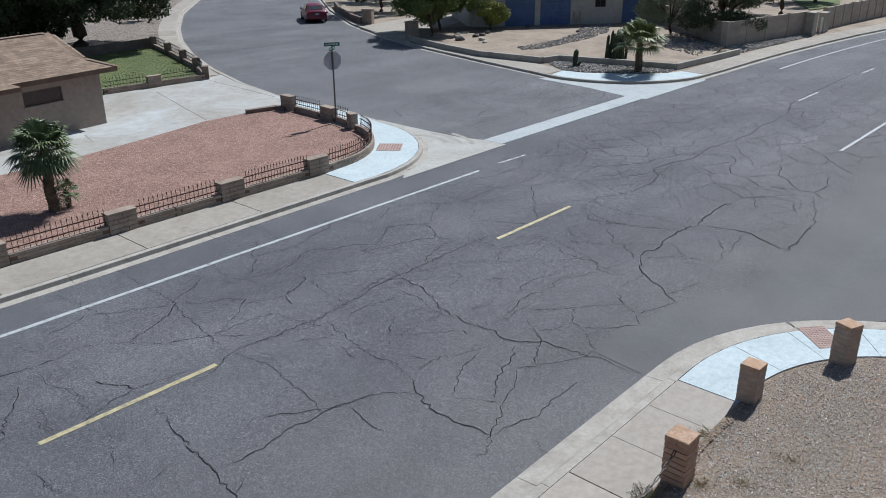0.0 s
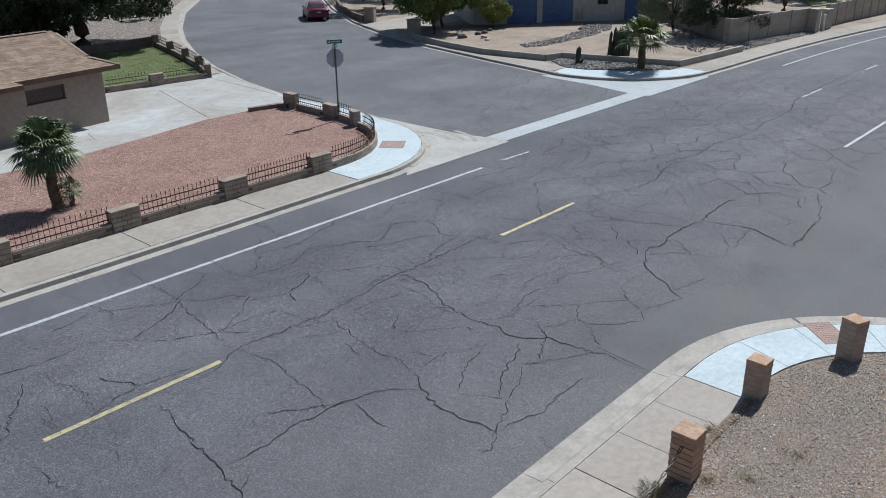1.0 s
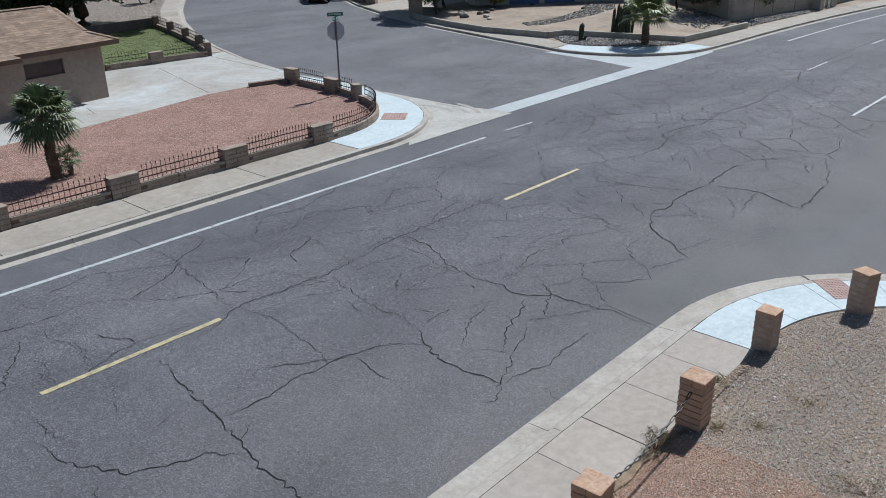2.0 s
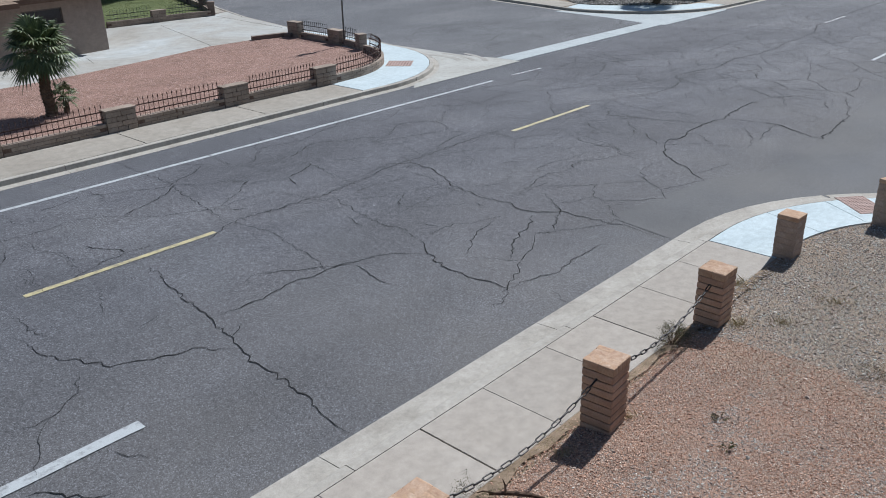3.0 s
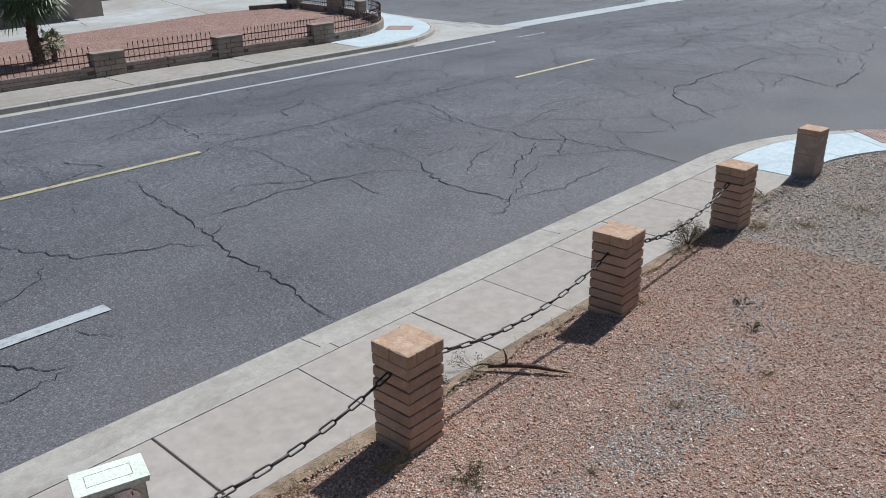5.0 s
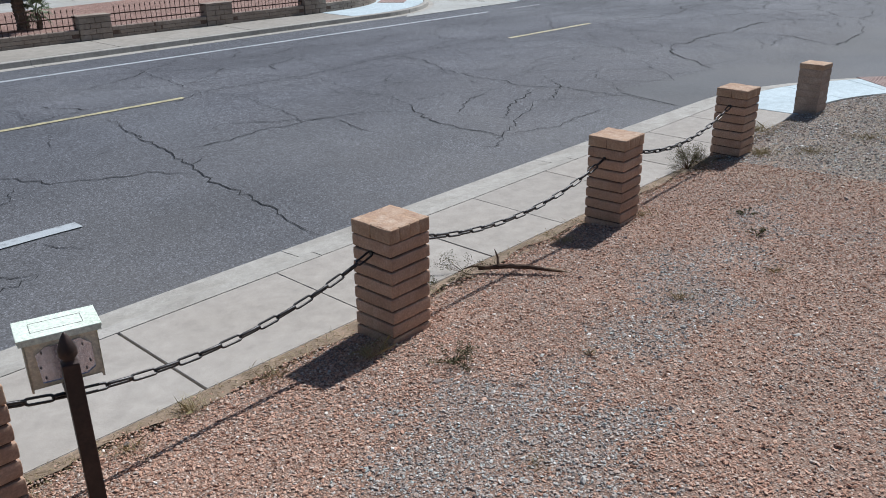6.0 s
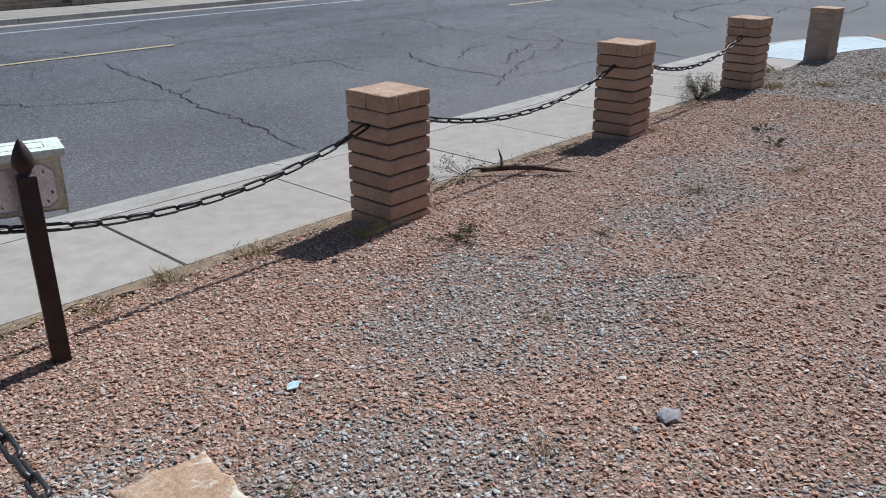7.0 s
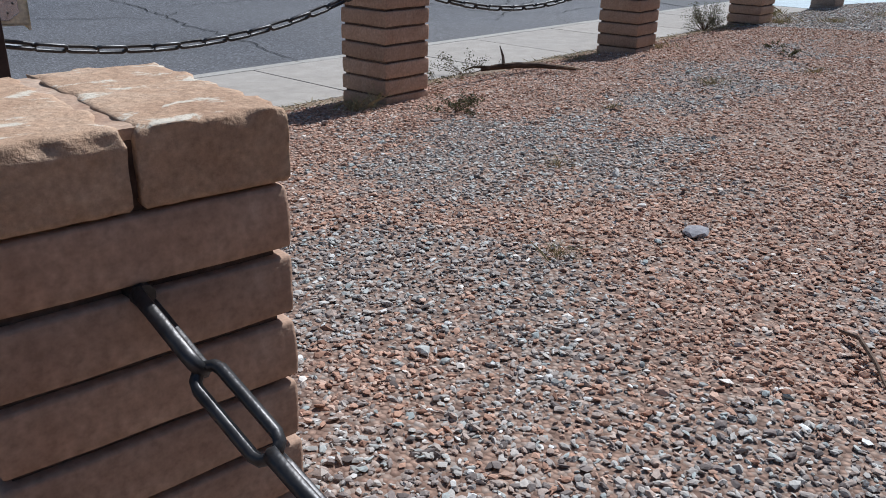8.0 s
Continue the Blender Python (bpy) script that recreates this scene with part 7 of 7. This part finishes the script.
def gate_pillar(x, y, yaw, h, w, label):
    ob = thing("gate_pillar", label, "gate pillar", m=pose(x, y, 0, 0, 0, yaw))
    bm = bmesh.new()
    box(bm, -w / 2, w / 2, -w / 2, w / 2, -0.2, h - 0.07, 0.01)
    part("shaft", bm, BLOCK, ob)
    bm = bmesh.new()
    box(bm, -w / 2 - 0.05, w / 2 + 0.05, -w / 2 - 0.05, w / 2 + 0.05, h - 0.069, h, 0.015)
    part("cap", bm, BLOCK, ob)


gate_pillar(43.72, 42.36, 8, 1.2, 0.72, "block pillar at the drive entrance, shaded by a tree")
gate_pillar(47.71, 51.16, 30, 1.2, 0.8, "pale block pillar at the drive entrance")
bm = bmesh.new()
slab(bm, [(42.25, 41.16), (43.82, 42.94), (54.3, 46.25), (57.79, 51.79), (47.85, 50.58), (45.77, 50.1), (43.62, 45.11)], -0.1, 0.02)
solo("driveway", bm, FAR_CONCRETE, "pale concrete driveway of the corner house", "driveway", "structure")
bm = bmesh.new()
sweep(bm, [(47.46, 51.73), (48.42, 53.8), (51.19, 58.55), (55.18, 63.75)], [(0.12, -0.2), (0.12, 0.5), (-0.12, 0.5), (-0.12, -0.2)])
solo("low_wall", bm, BLOCK_DARK_AND_SHADED, "dark low block wall along the side street", "low wall")

# corner house with blue garage doors
hh = thing("house", "pale stucco house with blue garage doors", "house", m=pose(52.53, 40.69, 0.1, 0, 0, -38.7))
openings = [(0.05, 2.45), (2.9, 5.4)]
FH = 2.6
for q in ((-2.6, 0.05, 0, 0.22, -0.3, FH), (2.45, 2.9, 0, 0.22, -0.3, FH), (5.4, 7.4, 0, 0.22, -0.3, FH), (8.3, 9.7, 0, 0.22, -0.3, FH), (7.4, 8.3, 0, 0.22, -0.3, 1.3), (7.4, 8.3, 0, 0.22, 2.15, FH), (0.05, 2.45, 0, 0.22, 2.2, FH), (2.9, 5.4, 0, 0.22, 2.2, FH), (11.1, 15, 0, 0.22, -0.3, FH), (9.7, 11.1, 0, 0.22, 2.1, FH), (-2.6, -2.38, 0.22, 9, -0.3, FH), (14.78, 15, 0.22, 9, -0.3, FH), (-2.38, 14.78, 8.78, 9, -0.3, FH)):
    bm = bmesh.new()
    box(bm, *q)
    part("wall", bm, STUCCO_WHITE, hh)
for a, b in openings:
    bm = bmesh.new()
    for k in range(4):
        box(bm, a, b, 0.09, 0.14, 0.0 + k * 0.55 + 0.004, (k + 1) * 0.55 - 0.004, 0.006)
        m = 4
        for i in range(m):
            w = (b - a) / m
            box(bm, a + i * w + 0.06, a + (i + 1) * w - 0.06, 0.082, 0.1, k * 0.55 + 0.08, k * 0.55 + 0.47, 0.004)
    door = part("garage_door", bm, BLUE_DOOR, hh, "blue panelled garage door")
    bm = bmesh.new()
    box(bm, (a + b) / 2 - 0.05, (a + b) / 2 + 0.05, 0.05, 0.09, 0.5, 0.53, 0.004)
    part("handle", bm, STEEL, door)
bm = bmesh.new()
box(bm, 9.7, 11.1, 0.10, 0.15, -0.1, 2.1, 0.004)
part("front_door", bm, BLUE_DOOR, hh, "blue painted front door")
bm = bmesh.new()
for q in ((7.4, 8.3, 0.06, 0.12, 1.30, 1.35), (7.4, 8.3, 0.06, 0.12, 2.10, 2.15), (7.4, 7.45, 0.06, 0.12, 1.30, 2.15), (8.25, 8.3, 0.06, 0.12, 1.30, 2.15), (7.83, 7.87, 0.06, 0.12, 1.30, 2.15)):
    box(bm, *q)
w2 = part("window", bm, TRIM, hh, "dark framed window")
bm = bmesh.new()
box(bm, 7.4, 8.3, 0.085, 0.095, 1.30, 2.15)
part("pane", bm, DARK_GLASS, w2)
bm = bmesh.new()
a, b, c, d = (-3.2, -0.7, FH), (15.6, -0.7, FH), (15.6, 4.5, FH + 1.6), (-3.2, 4.5, FH + 1.6)
shingles(bm, (a, b, c, d), 0.4, 21)
shingles(bm, ((15.6, 9.7, FH), (-3.2, 9.7, FH), d, c), 0.4, 22)
part("roof", bm, SHINGLE, hh)
bm = bmesh.new()
box(bm, -3.2, 15.6, -0.7, -0.64, FH - 0.2, FH)
part("fascia", bm, FASCIA, hh)
bm = bmesh.new()
slab(bm, [(-2.38, 0.22), (14.78, 0.22), (14.78, 8.78), (-2.38, 8.78)], FH - 0.1, FH - 0.02)
part("ceiling_deck", bm, FASCIA, hh)
for k, (x, h) in enumerate(((5.6, 0.75), (5.85, 0.45), (6.1, 0.8))):
    bm = bmesh.new()
    box(bm, x, x + 0.16, -0.14, 0.0, 0.25, 0.25 + h, 0.01)
    cylinder(bm, (x + 0.08, -0.06, -0.1), (x + 0.08, -0.06, 0.26), 0.02, 0.02, 8)
    part("meter_box", bm, CABINET_PAINT, hh)


# ---------------------------------------------------------------- tan block boundary wall
def boundary(name, pts, h, label, panel=2.45, mat=None):
    """Block wall of panels between slightly proud pilasters."""
    ob = thing(name, label, "boundary wall")
    for a, b in zip(pts, pts[1:]):
        a, b = Vector(a), Vector(b)
        n = max(1, round((b - a).length / panel))
        d = (b - a).normalized()
        for k in range(n):
            p, q = a.lerp(b, k / n) + d * 0.2, a.lerp(b, (k + 1) / n) - d * 0.004
            for c in range(int(h / 0.2)):
                bm = bmesh.new()
                inset = 0.075 if c < int(h / 0.2) - 1 else 0.085
                sweep(bm, [tuple(p), tuple(q)], [(inset, c * 0.2 - (0.3 if c == 0 else 0)), (inset, c * 0.2 + 0.1985), (-inset, c * 0.2 + 0.1985), (-inset, c * 0.2 - (0.3 if c == 0 else 0))])
                part("course", bm, mat or WALL_TAN, ob)
            bm = bmesh.new()
            s = a.lerp(b, k / n)
            sweep(bm, [tuple(s), tuple(s + d * 0.196)], [(0.13, -0.3), (0.13, h + 0.05), (-0.13, h + 0.05), (-0.13, -0.3)])
            part("pilaster", bm, WALL_TAN, ob)
    return ob


boundary("boundary_wall", [(53.85, 23.15), (58.66, 22.43), (63.95, 21.36)], 1.6, "tan block boundary wall of panels and pilasters")
boundary("boundary_wall", [(66.83, 21.16), (72.2, 20.86), (80.24, 20.17)], 1.6, "long tan block boundary wall beside the road", 1.75)
boundary("boundary_wall", [(53.88, 23.31), (64.06, 34.42)], 1.6, "grey shaded return of the tan block wall", 3.0)
for k, (x, y, w, d, h) in enumerate(((63.5, 20.91, 0.7, 0.6, 1.6), (65.9, 20.82, 0.9, 0.5, 1.4), (64.76, 20.59, 0.12, 0.12, 1.1))):
    ob = thing("utility_cabinet", "pale tan metal utility cabinet beside the road" if k < 2 else "white utility marker post", "utility cabinet", m=pose(x, y, 0, 0, 0, -4))
    bm = bmesh.new()
    box(bm, -w / 2, w / 2, -d / 2, d / 2, -0.1, h - 0.05, 0.015)
    part("body", bm, CABINET_PAINT if k < 2 else SIGN_WHITE, ob)
    bm = bmesh.new()
    box(bm, -w / 2 - 0.02, w / 2 + 0.02, -d / 2 - 0.02, d / 2 + 0.02, h - 0.049, h, 0.01)
    part("lid", bm, CABINET_PAINT if k < 2 else SIGN_WHITE, ob)
bm = bmesh.new()
slab(bm, [(79.8, 26.6), (84.2, 25.4), (96, 29.0), (92, 33.5)], -0.1, 0.06)
solo("lawn", bm, LAWN, "bright green lawn behind the block wall", "lawn", "structure")

# plain closing forms of the street behind and beside the view
bm = bmesh.new()
slab(bm, [(32.0, 4.0), (90, -2.0), (240, -30), (240, -60), (32.0, -60)], -0.3, -0.005)
solo("yard_base", bm, SOIL, "bare soil of the plot across the side street", "soil", "structure")
home = thing("house", "plain tan stucco house behind the gravel yard", "house", m=pose(-4, -9, 0.08, 0, 0, 3))
bm = bmesh.new()
box(bm, -9, 14, -9, 0, -0.4, 2.6)
part("wall", bm, STUCCO, home)
bm = bmesh.new()
box(bm, -9.6, 14.6, -9.6, 0.6, 2.604, 2.78)
part("fascia", bm, FASCIA, home)
bm = bmesh.new()
shingles(bm, ((-9.7, 0.7, 2.79), (14.7, 0.7, 2.79), (10, -4.5, 4.3), (-5, -4.5, 4.3))[::-1], 0.4, 31)
bmesh.ops.create_cone(bm, cap_ends=True, segments=4, radius1=9.5, radius2=3.0, depth=1.3, matrix=pose(2.5, -4.5, 3.44, 0, 0, 45) @ Matrix.Diagonal((1.8, 0.76, 1, 1)))
part("roof", bm, SHINGLE, home)
